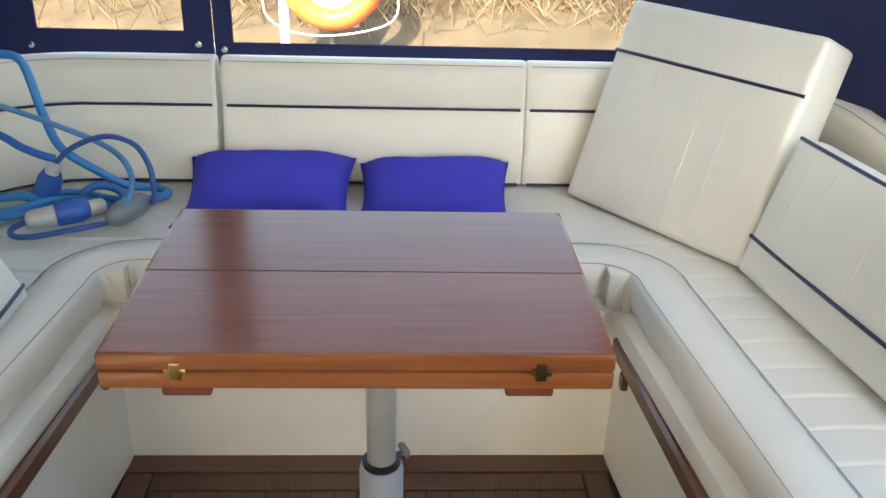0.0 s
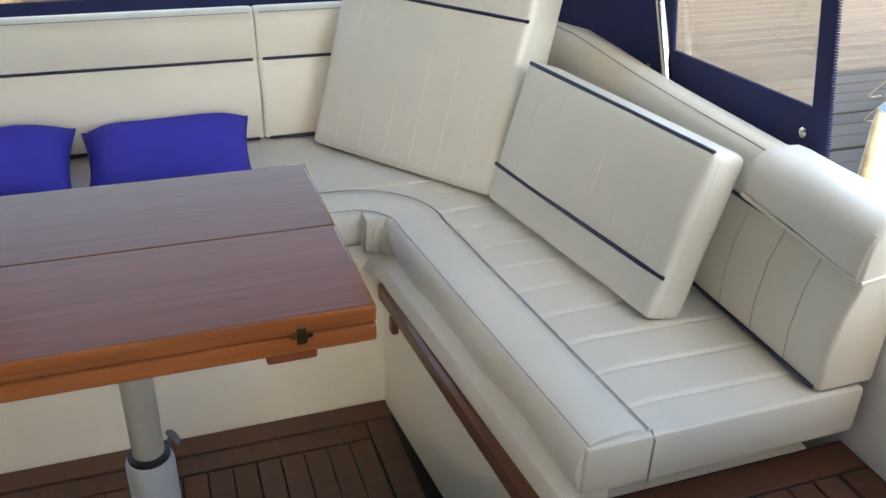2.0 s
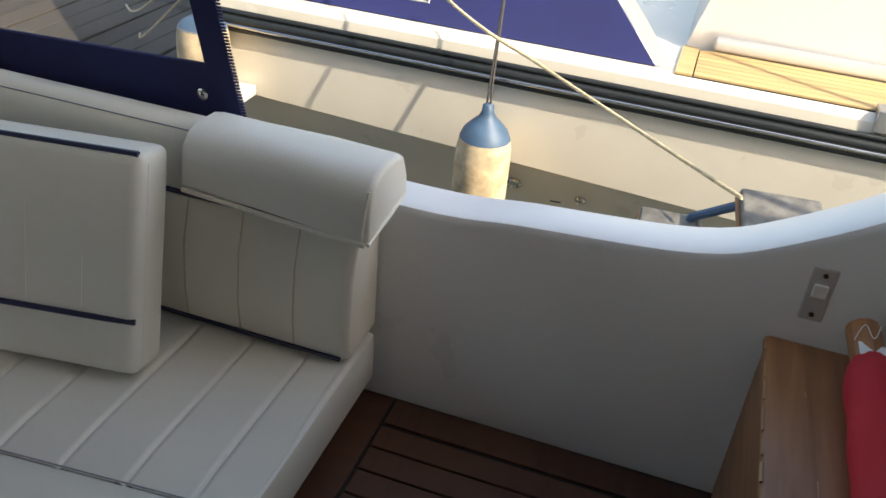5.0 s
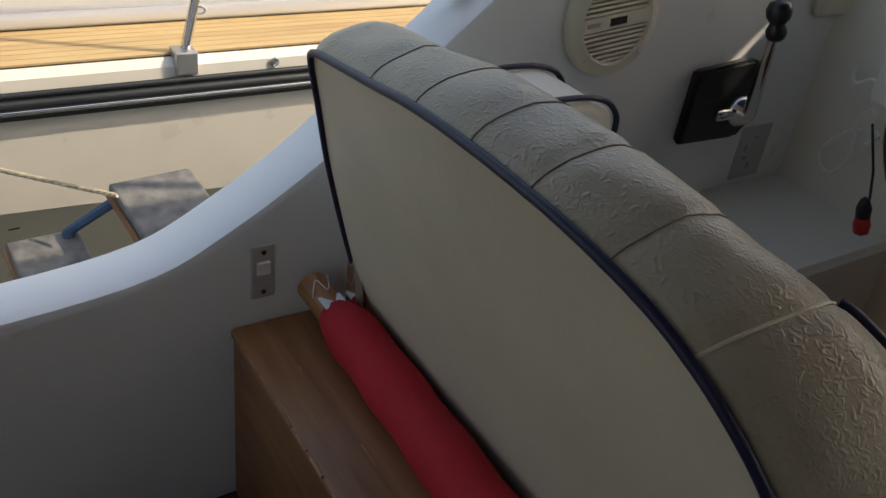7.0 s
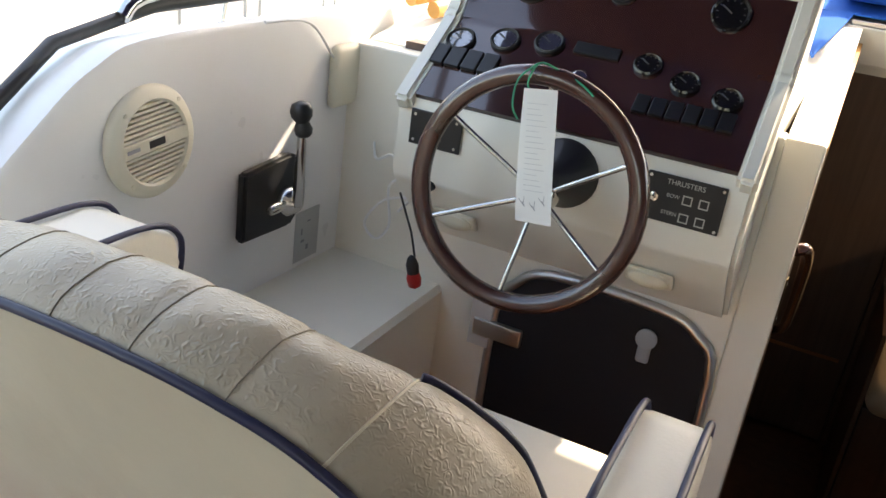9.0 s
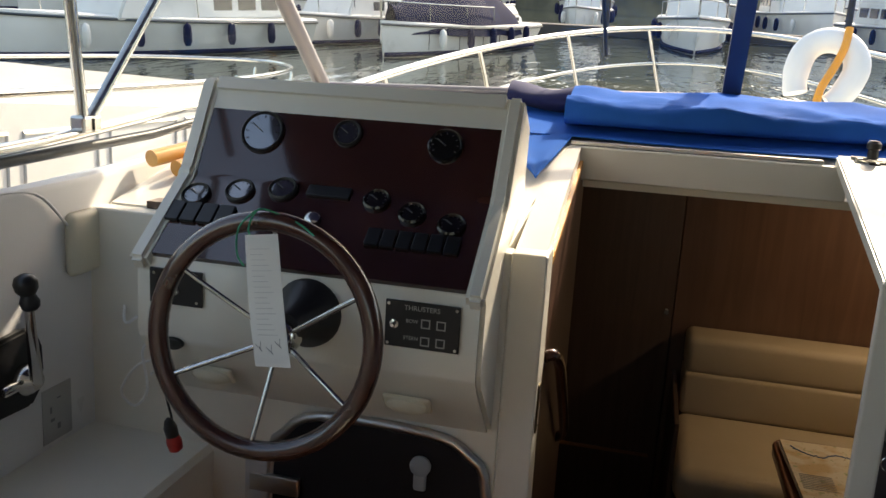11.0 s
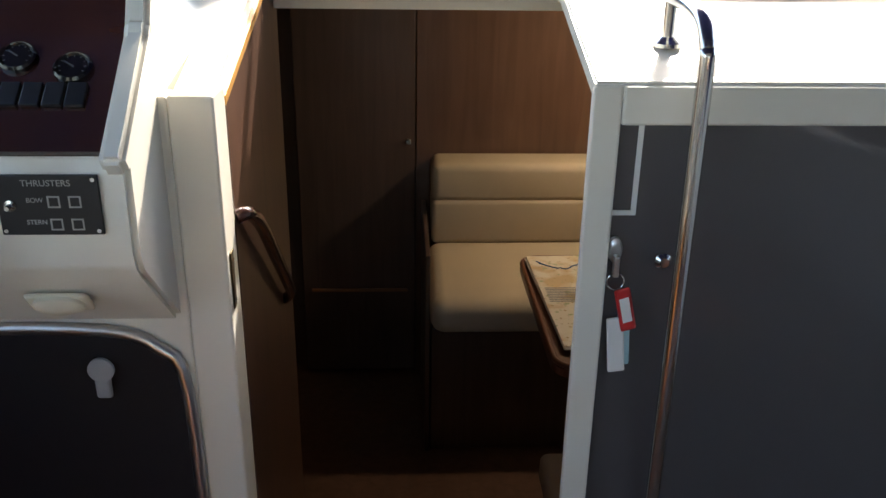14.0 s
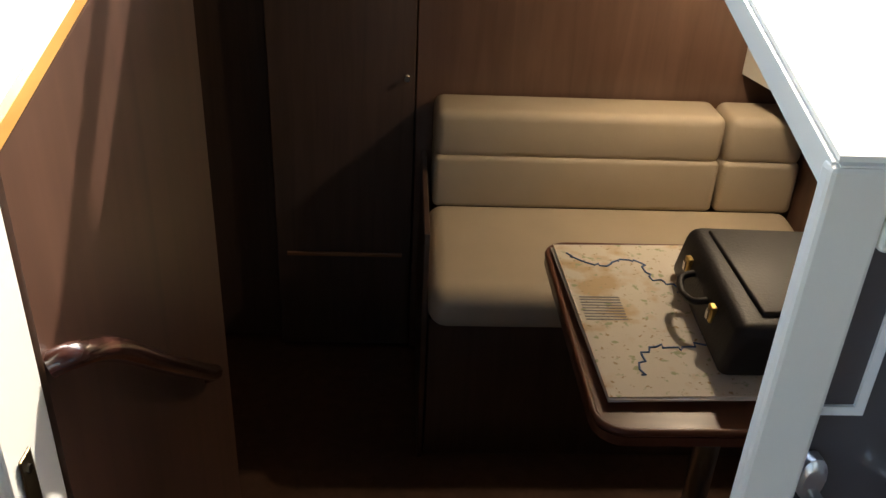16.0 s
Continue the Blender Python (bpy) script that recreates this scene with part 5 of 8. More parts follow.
for a in (50, 140, 230, 320):
    part("screw", bm_turn([(0.004, 0), (0.004, 0.002)], 8, SM @ Matrix.Translation((0.080 * math.cos(radians(a)), 0.080 * math.sin(radians(a)), 0.017))), PLASTIC_CREAM, spk)
thr = thing("throttle_lever", "chrome engine throttle lever on a black plate", "lever")
TP = frame_mat((-1.147, 0.965, 1.092), (0, 1, 0), (1, 0, 0))
bm = bm_prism([(-0.088, -0.078), (0.064, -0.082), (0.088, -0.058), (0.099, -0.02), (0.097, 0.03), (0.080, 0.062), (0.056, 0.072), (-0.085, 0.060)], "z", 0, 0.022)
bmesh.ops.bevel(bm, geom=list(bm.edges), offset=0.006, segments=2, affect="EDGES")
bmesh.ops.transform(bm, matrix=TP, verts=bm.verts)
part("plate", bm, BLACK, thr, "black moulded plate", 40)
part("pivot", bm_turn([(0.030, 0.025), (0.030, 0.04), (0.022, 0.05), (0.016, 0.058)], 20, TP @ Matrix.Translation((0.035, -0.018, 0))), CHROME, thr, "chrome pivot", 40)
part("clutch_button", bm_turn([(0.010, 0), (0.010, 0.03), (0.008, 0.034)], 14, Matrix.Translation((-1.10, 0.955, 1.078)) @ pose(0, 0, 0, 90)), CHROME, thr, "chrome button", 40)
part("arm", bm_tube(smooth_path([(-1.092, 0.998, 1.076), (-1.075, 0.975, 1.12), (-1.055, 0.945, 1.19), (-1.045, 0.93, 1.245)], 5), 0.01, 10, radii=[0.013 - 0.0004 * k for k in range(16)]), CHROME, thr, "chrome lever arm", 60)
part("grip", bm_turn([(0.010, -0.027), (0.015, -0.022), (0.017, -0.012), (0.012, 0.0), (0.019, 0.010), (0.0205, 0.022), (0.016, 0.033), (0.005, 0.038)], 20, Matrix.Translation((-1.043, 0.927, 1.262)) @ pose(0, 0, 0, 5, -8, 0)), BLACK, thr, "black knob", 50)
thr.location = (0, 0.006, -0.022)
lab = thing("notice_plate", "small grey notice plate on the side wall", "sign")
LM = frame_mat((-1.150, 1.122, 0.934), (0, 1, 0), (1, 0, 0))
part("plate", bm_box(-0.036, 0.050, -0.057, 0.057, 0, 0.0015, m=LM), ALU, lab)
for x, y, w, h in ((-0.012, 0.01, 0.005, 0.014), (-0.008, -0.012, 0.012, 0.006), (0.01, -0.03, 0.009, 0.012), (0.012, 0.03, 0.012, 0.003)):
    part("mark", bm_box(x - w / 2, x + w / 2, y - h / 2, y + h / 2, 0.0016, 0.002, m=LM), INK, lab)
tagged(part("helm_ledge", bm_prism([(-1.16, ZD), (-0.872, ZD), (-0.868, 0.845), (-0.878, 0.858), (-1.16, 0.866)], "y", 0.40, 1.26), GEL, smooth=30), "white moulded ledge along the helm footwell", "ledge", kind="structure")
ph = thing("wall_socket", "cream plastic socket cover on the side wall", "socket")
part("cover", bm_box(-1.152, -1.128, 1.165, 1.290, 1.205, 1.335, 0.014, 3), PLASTIC_CREAM, ph, "", 40)
cab_ = thing("loose_cable", "thin white cable looped down the side wall", "cable")
part("wire", bm_tube(smooth_path([(-1.147, 0.95, 1.395), (-1.14, 1.08, 1.385), (-1.14, 1.18, 1.3), (-1.14, 1.28, 1.22), (-1.13, 1.34, 1.17), (-1.04, 1.2, 1.12), (-0.99, 1.18, 1.14), (-0.97, 1.19, 1.1), (-1, 1.2, 1.06), (-0.99, 1.2, 0.98), (-1.02, 1.2, 0.94), (-1.05, 1.2, 0.97), (-1.01, 1.2, 1.03), (-0.95, 1.2, 1.05), (-0.93, 1.12, 1.05)], 6), 0.003, 6), PAPER, cab_, "", 60)
pend = thing("kill_switch", "red and black pendant hanging on a thin cord", "switch")
part("cord", bm_tube([(-0.93, 1.12, 1.09), (-0.878, 1.085, 1.03), (-0.862, 1.08, 0.985)], 0.0025, 6), BLACK, pend)
part("body", bm_turn([(0.012, 0.012), (0.013, 0.03), (0.008, 0.045), (0.003, 0.05)], 14, Matrix.Translation((-0.858, 1.08, 0.94)) @ pose(0, 0, 0, 8, -10, 0)), BLACK, pend, "", 50)
part("cap", bm_turn([(0.004, -0.022), (0.013, -0.016), (0.015, 0.0), (0.012, 0.012)], 14, Matrix.Translation((-0.858, 1.08, 0.94)) @ pose(0, 0, 0, 8, -10, 0)), RED, pend, "red cap", 50)

# locker under the console
lock = thing("footwell_locker", "dark locker door with a rounded aluminium frame", "locker")
o = [(-0.735, 0.45), (-0.735, 0.84), (-0.705, 0.915), (-0.63, 0.962), (-0.405, 0.962), (-0.325, 0.930), (-0.285, 0.85), (-0.283, 0.45)]
o = [(p.x, p.y) for p in smooth_path([(x, z, 0) for x, z in o], 4)]
part("door", bm_prism(o, "y", 1.238, 1.249), BLACK_DOOR, lock, "black door")
part("frame", bm_tube([(x, 1.243, z) for x, z in o], 0.011, 8), ALU, lock, "aluminium frame", 60)
hk = part("latch", bm_box(-0.428, -0.402, 1.226, 1.237, 0.845, 0.895, 0.006, 3), GREY_PLASTIC, lock, "grey finger latch", 40)
part("latch_cap", bm_turn([(0.021, 0), (0.021, 0.006), (0.014, 0.009)], 18, Matrix.Translation((-0.415, 1.232, 0.898)) @ pose(0, 0, 0, 90)), GREY_PLASTIC, hk, "", 40)
part("catch", bm_box(-0.775, -0.665, 1.222, 1.2365, 0.785, 0.825, 0.004), ALU, lock, "steel hasp", 40)
part("catch_plate", bm_box(-0.785, -0.735, 1.226, 1.2375, 0.758, 0.874, 0.004), PLASTIC_GREY, lock, "grey mounting plate", 40)

# ---- companionway ----
leaf = thing("companionway_door", "brown veneered cabin door standing open", "door")
part("panel", bm_prism([(1.345, -0.55), (1.345, 1.302), (1.975, 1.455), (1.975, -0.55)], "x", -0.228, -0.206), WOOD_LEAF, leaf, "red-brown veneer")
gh = part("handle", bm_tube(smooth_path([(-0.206, 1.352, 1.112), (-0.188, 1.368, 1.113), (-0.181, 1.44, 1.066), (-0.180, 1.58, 0.945), (-0.181, 1.72, 0.828), (-0.186, 1.80, 0.765), (-0.206, 1.83, 0.735)], 6), 0.0125, 10), WOOD_RIM, leaf, "curved varnished grab handle", 60)
hg = part("hinge_plate", bm_box(-0.2045, -0.202, 1.268, 1.288, 0.985, 1.082, 0.001), BRONZE, leaf, "brass hinge plate")
for z in (0.998, 1.068):
    part("screw", bm_turn([(0.004, 0), (0.004, 0.0015)], 8, Matrix.Translation((-0.202, 1.278, z)) @ pose(0, 0, 0, 0, 90)), CHROME, hg)
slide = thing("sliding_panel", "smoked dark acrylic sliding panel beside the companionway", "panel")
part("sheet", bm_box(0.394, 0.969, 1.256, 1.266, 0.44, 1.296), SMOKED, slide)
part("edge", bm_box(0.394, 0.432, 1.2525, 1.2555, 1.150, 1.158), PAPER, slide, "white edge strip")
part("edge", bm_box(0.424, 0.432, 1.2525, 1.2555, 1.158, 1.296), PAPER, slide, "white edge strip")
for x in (0.478, 0.905):
    part("knob", bm_turn([(0.006, 0), (0.006, 0.012), (0.013, 0.016), (0.014, 0.024), (0.008, 0.030)], 16, Matrix.Translation((x, 1.255, 1.08 if x < 0.6 else 1.075)) @ pose(0, 0, 0, 90)), CHROME, slide, "round steel knob", 40)
keys = thing("key_bunch", "keys with a red fob hanging from the panel lock", "keys")
part("lock", bm_turn([(0.014, 0), (0.014, 0.010), (0.010, 0.014)], 16, Matrix.Translation((0.403, 1.252, 1.095)) @ pose(0, 0, 0, 90) @ Matrix.Diagonal((0.8, 1.5, 1, 1))), ALU, keys, "steel lock", 40)
part("key", bm_box(0.399, 0.408, 1.225, 1.240, 1.055, 1.09, 0.002), ALU, keys)
part("ring", bm_tube([(0.405 + 0.014 * math.cos(a), 1.232, 1.046 + 0.014 * math.sin(a)) for a in [2 * math.pi * k / 20 for k in range(20)]], 0.0014, 6, True), CHROME, keys, "split ring", 60)
FM = Matrix.Translation((0.424, 1.228, 1.0)) @ pose(0, 0, 0, 0, -14, 6)
fob = part("fob", bm_box(-0.013, 0.013, -0.002, 0.002, -0.04, 0.036, 0.003, m=FM), RED, keys, "red plastic key fob")
part("fob_card", bm_box(-0.008, 0.008, -0.0028, -0.0021, -0.024, 0.020, m=FM), PAPER, fob, "white card")
part("fob", bm_box(-0.014, 0.014, -0.002, 0.002, -0.055, 0.045, 0.003, m=Matrix.Translation((0.416, 1.236, 0.935)) @ pose(0, 0, 0, 0, -6, 0)), PAPER, keys, "white plastic key fob")
part("fob", bm_box(-0.010, 0.010, -0.002, 0.002, -0.05, 0.05, 0.003, m=Matrix.Translation((0.430, 1.242, 0.94)) @ pose(0, 0, 0, 0, -4, 0)), mat("pale_blue_plastic", (0.45, 0.66, 0.72), 0.5), keys, "pale blue plastic key fob")

rail = thing("grab_rail", "polished steel guard rail bent over the cabin top", "rail")
for x, sg in ((0.483, 1), (0.962, -1)):
    part("leg", bm_tube(smooth_path([(x + 0.004, 1.165, 0.44), (x + 0.002, 1.165, 0.9), (x, 1.165, 1.36), (x, 1.172, 1.42), (x, 1.20, 1.452), (x, 1.26, 1.466), (x, 1.335, 1.470), (x + sg * 0.006, 1.375, 1.470), (x + sg * 0.04, 1.388, 1.470)], 6), 0.0115, 10), CHROME, rail, "", 60)
    ft = part("stanchion", bm_tube([(x + sg * 0.006, 1.372, 1.394), (x + sg * 0.006, 1.372, 1.462)], 0.010, 10), CHROME, rail, "", 60)
    part("foot", bm_turn([(0.022, 0), (0.022, 0.006), (0.012, 0.016)], 16, Matrix.Translation((x + sg * 0.006, 1.372, top_z(1.372) + 0.004))), CHROME, ft, "", 40)
part("bar", bm_tube([(0.52, 1.388, 1.470), (0.925, 1.388, 1.470)], 0.0115, 10), CHROME, rail, "", 60)
hatch = thing("hatch_catch", "black hatch catch on a steel plate", "catch")
part("plate", bm_box(0.405, 0.48, 1.845, 1.88, 1.502, 1.512, 0.002), CHROME, hatch)
part("knob", bm_turn([(0.012, 0.0), (0.012, 0.02), (0.016, 0.022), (0.016, 0.034), (0.010, 0.040)], 16, Matrix.Translation((0.443, 1.862, 1.512))), BLACK, hatch, "black knob", 40)
part("hook", bm_box(0.432, 0.456, 1.83, 1.846, 1.46, 1.505, 0.004), BLACK, hatch)
tagged(part("hatch_track", bm_tube([(1.052, 1.866, top_z(1.866) + 0.002), (1.054, 1.555, top_z(1.555) + 0.002)], 0.006, 6), BLACK), "dark hatch track on the cabin top", "trim", kind="structure")
tagged(part("hatch_joint", bm_box(0.40, 1.04, 1.866, 1.876, 1.505, 1.5135), ALU), "aluminium joint along the cabin top", "trim", kind="structure")

# dashboard canvas
def crease(x, y):
    return 0.012 * noise.noise(Vector((x * 3, y * 5, 1))) + 0.016 * abs(noise.noise(Vector((x * 5 + y * 4, y * 9, 7)))) * max(0, min(1, (x - 0.7) / 0.3)) + 0.005 * noise.noise(Vector((x * 9, y * 12, 2)))


def dash_z(x, y):
    k = 0.0
    return 1.493 + 0.125 * (y - 1.9) + (0.02 if y > 2.3 else 0.02 * max(0, (y - 1.95)) / 0.35) - 0.015 * max(0, abs(x - XC) - 0.7) + 0.012


mat_c = thing("dash_cover", "bright blue canvas cover spread on the dashboard", "cover")
def spread(u, v):
    x = -0.46 + 1.93 * u
    yb = 2.70 - 0.43 * abs(x - XC)
    y = 1.905 + (yb - 1.905) * v
    return Vector((x, y, dash_z(x, y) + 0.35 * crease(x, y)))
part("sheet", bm_sheet(spread, 60, 30, 0.003), CANVAS_BLUE, mat_c, "", 70)
part("flap", bm_sheet(lambda u, v: Vector(((-0.44 + 0.20 * u) * (1 - 0.96 * v) - 0.285 * 0.96 * v, 1.905 - 0.29 * v, 1.506 - 0.070 * v + 0.003 * math.sin(u * 9))) , 8, 10, 0.003), CANVAS_BLUE, mat_c, "corner hanging towards the console", 70)
bun = thing("folded_canvas", "folded blue canvas lying along the dashboard", "canvas", )
def fold(u, v):
    x = -0.27 + 0.95 * u
    a = v * 2 * math.pi
    ca, sa = math.cos(a), math.sin(a)
    ca, sa = math.copysign(abs(ca) ** 0.45, ca), math.copysign(abs(sa) ** 0.45, sa)
    y = 2.08 + 0.05 * u + ca * (0.125 + 0.015 * math.sin(u * 5))
    fold_ = 0.018 * abs(math.sin(u * 9 + 2 * ca)) ** 3 + 0.008 * abs(math.sin(u * 2.3 + 3.2 * ca + 0.6)) ** 6
    z = dash_z(x, 2.05) + 0.036 + sa * 0.036 + 0.018 * ca * (1 if sa > 0 else 0) + (0.6 * fold_ + 0.010 * noise.noise(Vector((u * 5, ca * 1.5, 5))) + 0.007 * abs(noise.noise(Vector((u * 14, ca * 5, 8)))) + 0.004 * abs(noise.noise(Vector((u * 6, ca * 16, 2)))) if sa > 0 else 0)
    return Vector((x, y, max(z, dash_z(x, y) + 0.004)))
part("roll", bm_sheet(fold, 110, 56), CANVAS_BLUE, bun, "", 75)
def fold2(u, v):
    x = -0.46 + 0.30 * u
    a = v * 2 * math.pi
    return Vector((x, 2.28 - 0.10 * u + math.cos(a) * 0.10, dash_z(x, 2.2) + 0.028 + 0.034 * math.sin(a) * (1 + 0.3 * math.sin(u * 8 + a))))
# this end takes the darker navy material to stand for its shade
part("end_fold", bm_sheet(fold2, 16, 20), CANVAS, bun, "crumpled end, its shade put in as navy colour", 75)
def fold3(u, v):
    x = 0.58 + 0.18 * u
    a = v * 2 * math.pi
    return Vector((x, 2.08 + 0.05 * u + math.cos(a) * 0.12, dash_z(x, 2.1) + 0.026 + 0.040 * math.sin(a) * (1 - 0.5 * u)))
part("end_fold", bm_sheet(fold3, 12, 20), CANVAS_BLUE, bun, "flattened end", 75)
part("grommet", bm_tube([(-0.262 + 0.017 * math.cos(a), 2.20 + 0.012 * math.sin(a), 1.612 + 0.004 * math.sin(a)) for a in [2 * math.pi * k / 20 for k in range(20)]], 0.004, 6, True), CHROME, bun, "steel eyelet", 60)

# windscreen
ws = thing("windscreen", "framed glass windscreen in two raked panes with side panes", "windscreen")
C0, C1 = Vector((0.183, 2.70, 1.610)), Vector((0.183, 2.42, 2.07))
def corner(s):
    return Vector((XC - s * 1.24, 2.30, 1.575)), Vector((XC - s * 1.33, 1.88, 2.06))
A0, A1 = corner(1)
B0, B1 = corner(-1)
FR = mat("grey_frame", (0.30, 0.28, 0.29), 0.4, 0.2)
part("mullion", bm_prism([(C0.y - 0.02, C0.z), (C0.y + 0.02, C0.z), (C1.y + 0.02, C1.z), (C1.y - 0.02, C1.z)], "x", 0.156, 0.212), mat("navy_frame", (0.04, 0.046, 0.085), 0.4), ws, "dark blue-grey middle post")
for a, b, r in ((A0, A1, 0.024), (B0, B1, 0.024), (A0, C0, 0.012), (B0, C0, 0.012), (A1, C1, 0.02), (B1, C1, 0.02)):
    part("frame", bm_tube([a, b], r, 8), FR, ws, "grey frame bar", 60)
for s, lo, hi in ((1, A0, A1), (-1, B0, B1)):
    bm = bmesh.new()
    bm.faces.new([bm.verts.new(p) for p in (lo, C0 - Vector((s * 0.03, 0, 0)), C1 - Vector((s * 0.03, 0, 0)), hi)])
    g = part("pane", bm, GLASS, ws, "clear glass pane")
    g.visible_shadow = False
    e0, e1 = Vector((XC - s * 1.425, 0.435, 1.262)), Vector((XC - s * 1.40, 0.80, 2.04))
    bm = bmesh.new()
    bm.faces.new([bm.verts.new(p) for p in (lo, e0, e1, hi)])
    g = part("pane", bm, GLASS, ws, "clear glass side pane")
    g.visible_shadow = False
    part("frame", bm_tube([lo, Vector((XC - s * 1.40, 1.6, 1.455)), Vector((XC - s * 1.42, 0.78, 1.415)), Vector((XC - s * 1.425, 0.585, 1.372)), e0], 0.012, 8), BLACK, ws, "black sill gasket", 60)
    part("frame", bm_tube([e1, hi], 0.012, 8), BLACK, ws, "black upper frame bar", 60)
    part("end_bar", bm_box(e0.x - 0.012, e0.x + 0.010, 0.345, 0.447, -0.012, 0.012, 0.004, m=Matrix.Translation((0, 0, e0.z + 0.012)) @ Matrix.Translation((0, 0.435, 0)) @ pose(0, 0, 0, -18, 0, 0) @ Matrix.Translation((0, -0.435, 0))), CHROME, ws, "short polished end bar", 40)
    part("end_cap", bm_turn([(0.015, -0.014), (0.017, -0.010), (0.017, 0.010), (0.015, 0.014)], 14, Matrix.Translation(e0) @ pose(0, 0, 0, 0, 90, 0)), BLACK, ws, "black corner cap", 40)
for x0, z0, x1, z1 in ((-0.22, 1.72, -0.25, 2.02), (1.10, 1.655, 1.22, 2.0)):
    wp = part("wiper", bm_tube([(x0, 2.62 - abs(x0) * 0.25 + 0.05, z0), (x1, 2.40 - abs(x1) * 0.2 + 0.08, z1)], 0.007, 6), BLACK, ws, "black wiper", 60)
for a, b in (((-1.225, 1.34, 1.50), (-1.20, 1.24, 2.02)), ((-1.225, 1.36, 1.50), (-1.16, 1.78, 2.04))):
    q = thing("canopy_pole", "polished steel canopy pole above the helm", "pole", "canopy poles")
    part("tube", bm_tube([a, b], 0.0125, 12), CHROME, q, "", 60)
    part("clamp", bm_box(a[0] - 0.018, a[0] + 0.018, a[1] - 0.022, a[1] + 0.022, a[2] - 0.025, a[2] + 0.012, 0.006), CHROME, q)
hr = thing("side_handrail", "polished steel handrail along the side glass", "rail")
part("tube", bm_tube(smooth_path([(-1.23, 0.70, 1.405), (-1.23, 0.78, 1.44), (-1.228, 1.2, 1.463), (-1.225, 1.68, 1.507), (-1.22, 1.80, 1.512), (-1.205, 1.855, 1.495), (-1.20, 1.86, 1.43)], 5), 0.0125, 12), CHROME, hr, "", 60)
for k, (y0, z0) in enumerate(((1.50, 1.428), (1.51, 1.398))):
    f = thing("flag_pole", "golden varnished wooden pole stowed by the console", "pole", "stowed wooden poles")
    part("shaft", bm_tube([(-1.12 + 0.05 * k, 1.43 + 0.02 * k, 1.42 - 0.02 * k), (-1.02 + 0.05 * k, 1.80, 1.47 - 0.02 * k)], 0.019, 16), GOLD_WOOD, f, "", 50)

lead = thing("dash_lead", "black cable lead standing at the end of the dashboard", "cable")
part("base", bm_box(1.285, 1.345, 2.035, 2.075, 1.512, 1.53, 0.005), BLACK, lead)
part("plug", bm_turn([(0.012, 0), (0.013, 0.03), (0.009, 0.05), (0.004, 0.055)], 12, Matrix.Translation((1.30, 2.055, 1.528))), BLACK, lead, "", 40)
part("wire", bm_tube(smooth_path([(1.30, 2.055, 1.58), (1.31, 2.06, 1.60), (1.35, 2.07, 1.60), (1.40, 2.08, 1.565), (1.42, 2.09, 1.53)], 6), 0.003, 6), BLACK, lead, "", 60)


# ---- cabin below ----
TAN = mat("tan_upholstery", (0.48, 0.40, 0.29), 0.6, var=0.04, bump=0.12, bscale=200)
sofa = thing("cabin_settee", "tan upholstered cabin settee with a dark wooden base", "settee")
def soft(x0, x1, y0, y1, z0, z1, name, r=0.035, label=""):
    return part(name, bm_box(x0, x1, y0, y1, z0, z1, r, 4), TAN, sofa, label, 50)
for x0, x1 in ((0.205, 1.245), (1.255, 1.545)):
    soft(x0, x1, 3.592, 3.80, 0.352, 0.533, "back_roll", 0.036, "upper back pad")
    soft(x0, x1, 3.585, 3.80, 0.165, 0.368, "back_pad", 0.022, "lower back pad")
bm = bm_box(0.185, 1.545, 3.06, 3.62, -0.03, 0.172, 0.06, 5)
for v in bm.verts:
    if v.co.z > 0.05:
        v.co.z += (v.co.y - 3.55) * 0.10
part("seat_pad", bm, TAN, sofa, "thick seat pad", 50)
part("base", bm_box(0.19, 1.545, 3.14, 3.62, -0.62, -0.031, 0.004), WOOD_DARK, sofa, "dark wooden base")
part("side_board", bm_box(0.165, 0.184, 3.12, 3.80, -0.62, 0.30, 0.004), WOOD_DARK, sofa, "dark end board")
tagged(part("cabin_wall_above", bm_box(0.14, 1.55, 3.81, 3.85, -0.62, 1.38, 0.003), WOOD_CABIN), "red-brown veneered bulkhead behind the settee", "wall", kind="structure")
bd = thing("cabin_door", "dark closed cabin door with a small catch", "door")
part("panel", bm_box(-0.40, 0.135, 3.80, 3.83, -0.60, 1.36, 0.004), WOOD_DARK, bd)
part("rail", bm_box(-0.36, 0.10, 3.786, 3.799, -0.165, -0.15, 0.002), WOOD_BOX, bd, "pale edge of a rail")
part("catch", bm_turn([(0.01, 0), (0.01, 0.006), (0.006, 0.01), (0.006, 0.028), (0.011, 0.034)], 12, Matrix.Translation((0.105, 3.80, 0.585)) @ pose(0, 0, 0, 90)), CHROME, bd, "small steel catch", 40)
bd2 = thing("cabin_door", "dark cabin door standing ajar", "door")
part("panel", bm_box(-0.99, -0.405, 3.86, 3.89, -0.60, 1.36, 0.004), WOOD_DARK, bd2)
table2 = thing("cabin_table", "varnished cabin table with rounded corners", "table")
def rr_(x0, x1, y0, y1, r):
    out = []
    for cx, cy, a0 in ((x1 - r, y1 - r, 0), (x0 + r, y1 - r, 90), (x0 + r, y0 + r, 180), (x1 - r, y0 + r, 270)):
        out += [(cx + r * math.cos(radians(a0 + 15 * k)), cy + r * math.sin(radians(a0 + 15 * k))) for k in range(7)]
    return out
bm = bm_prism(rr_(0.505, 1.30, 2.13, 2.96, 0.07), "z", 0.325, 0.360)
bmesh.ops.bevel(bm, geom=list(bm.edges), offset=0.006, segments=2, affect="EDGES")
part("top", bm, WOOD_RED, table2, "dark varnished top", 40)
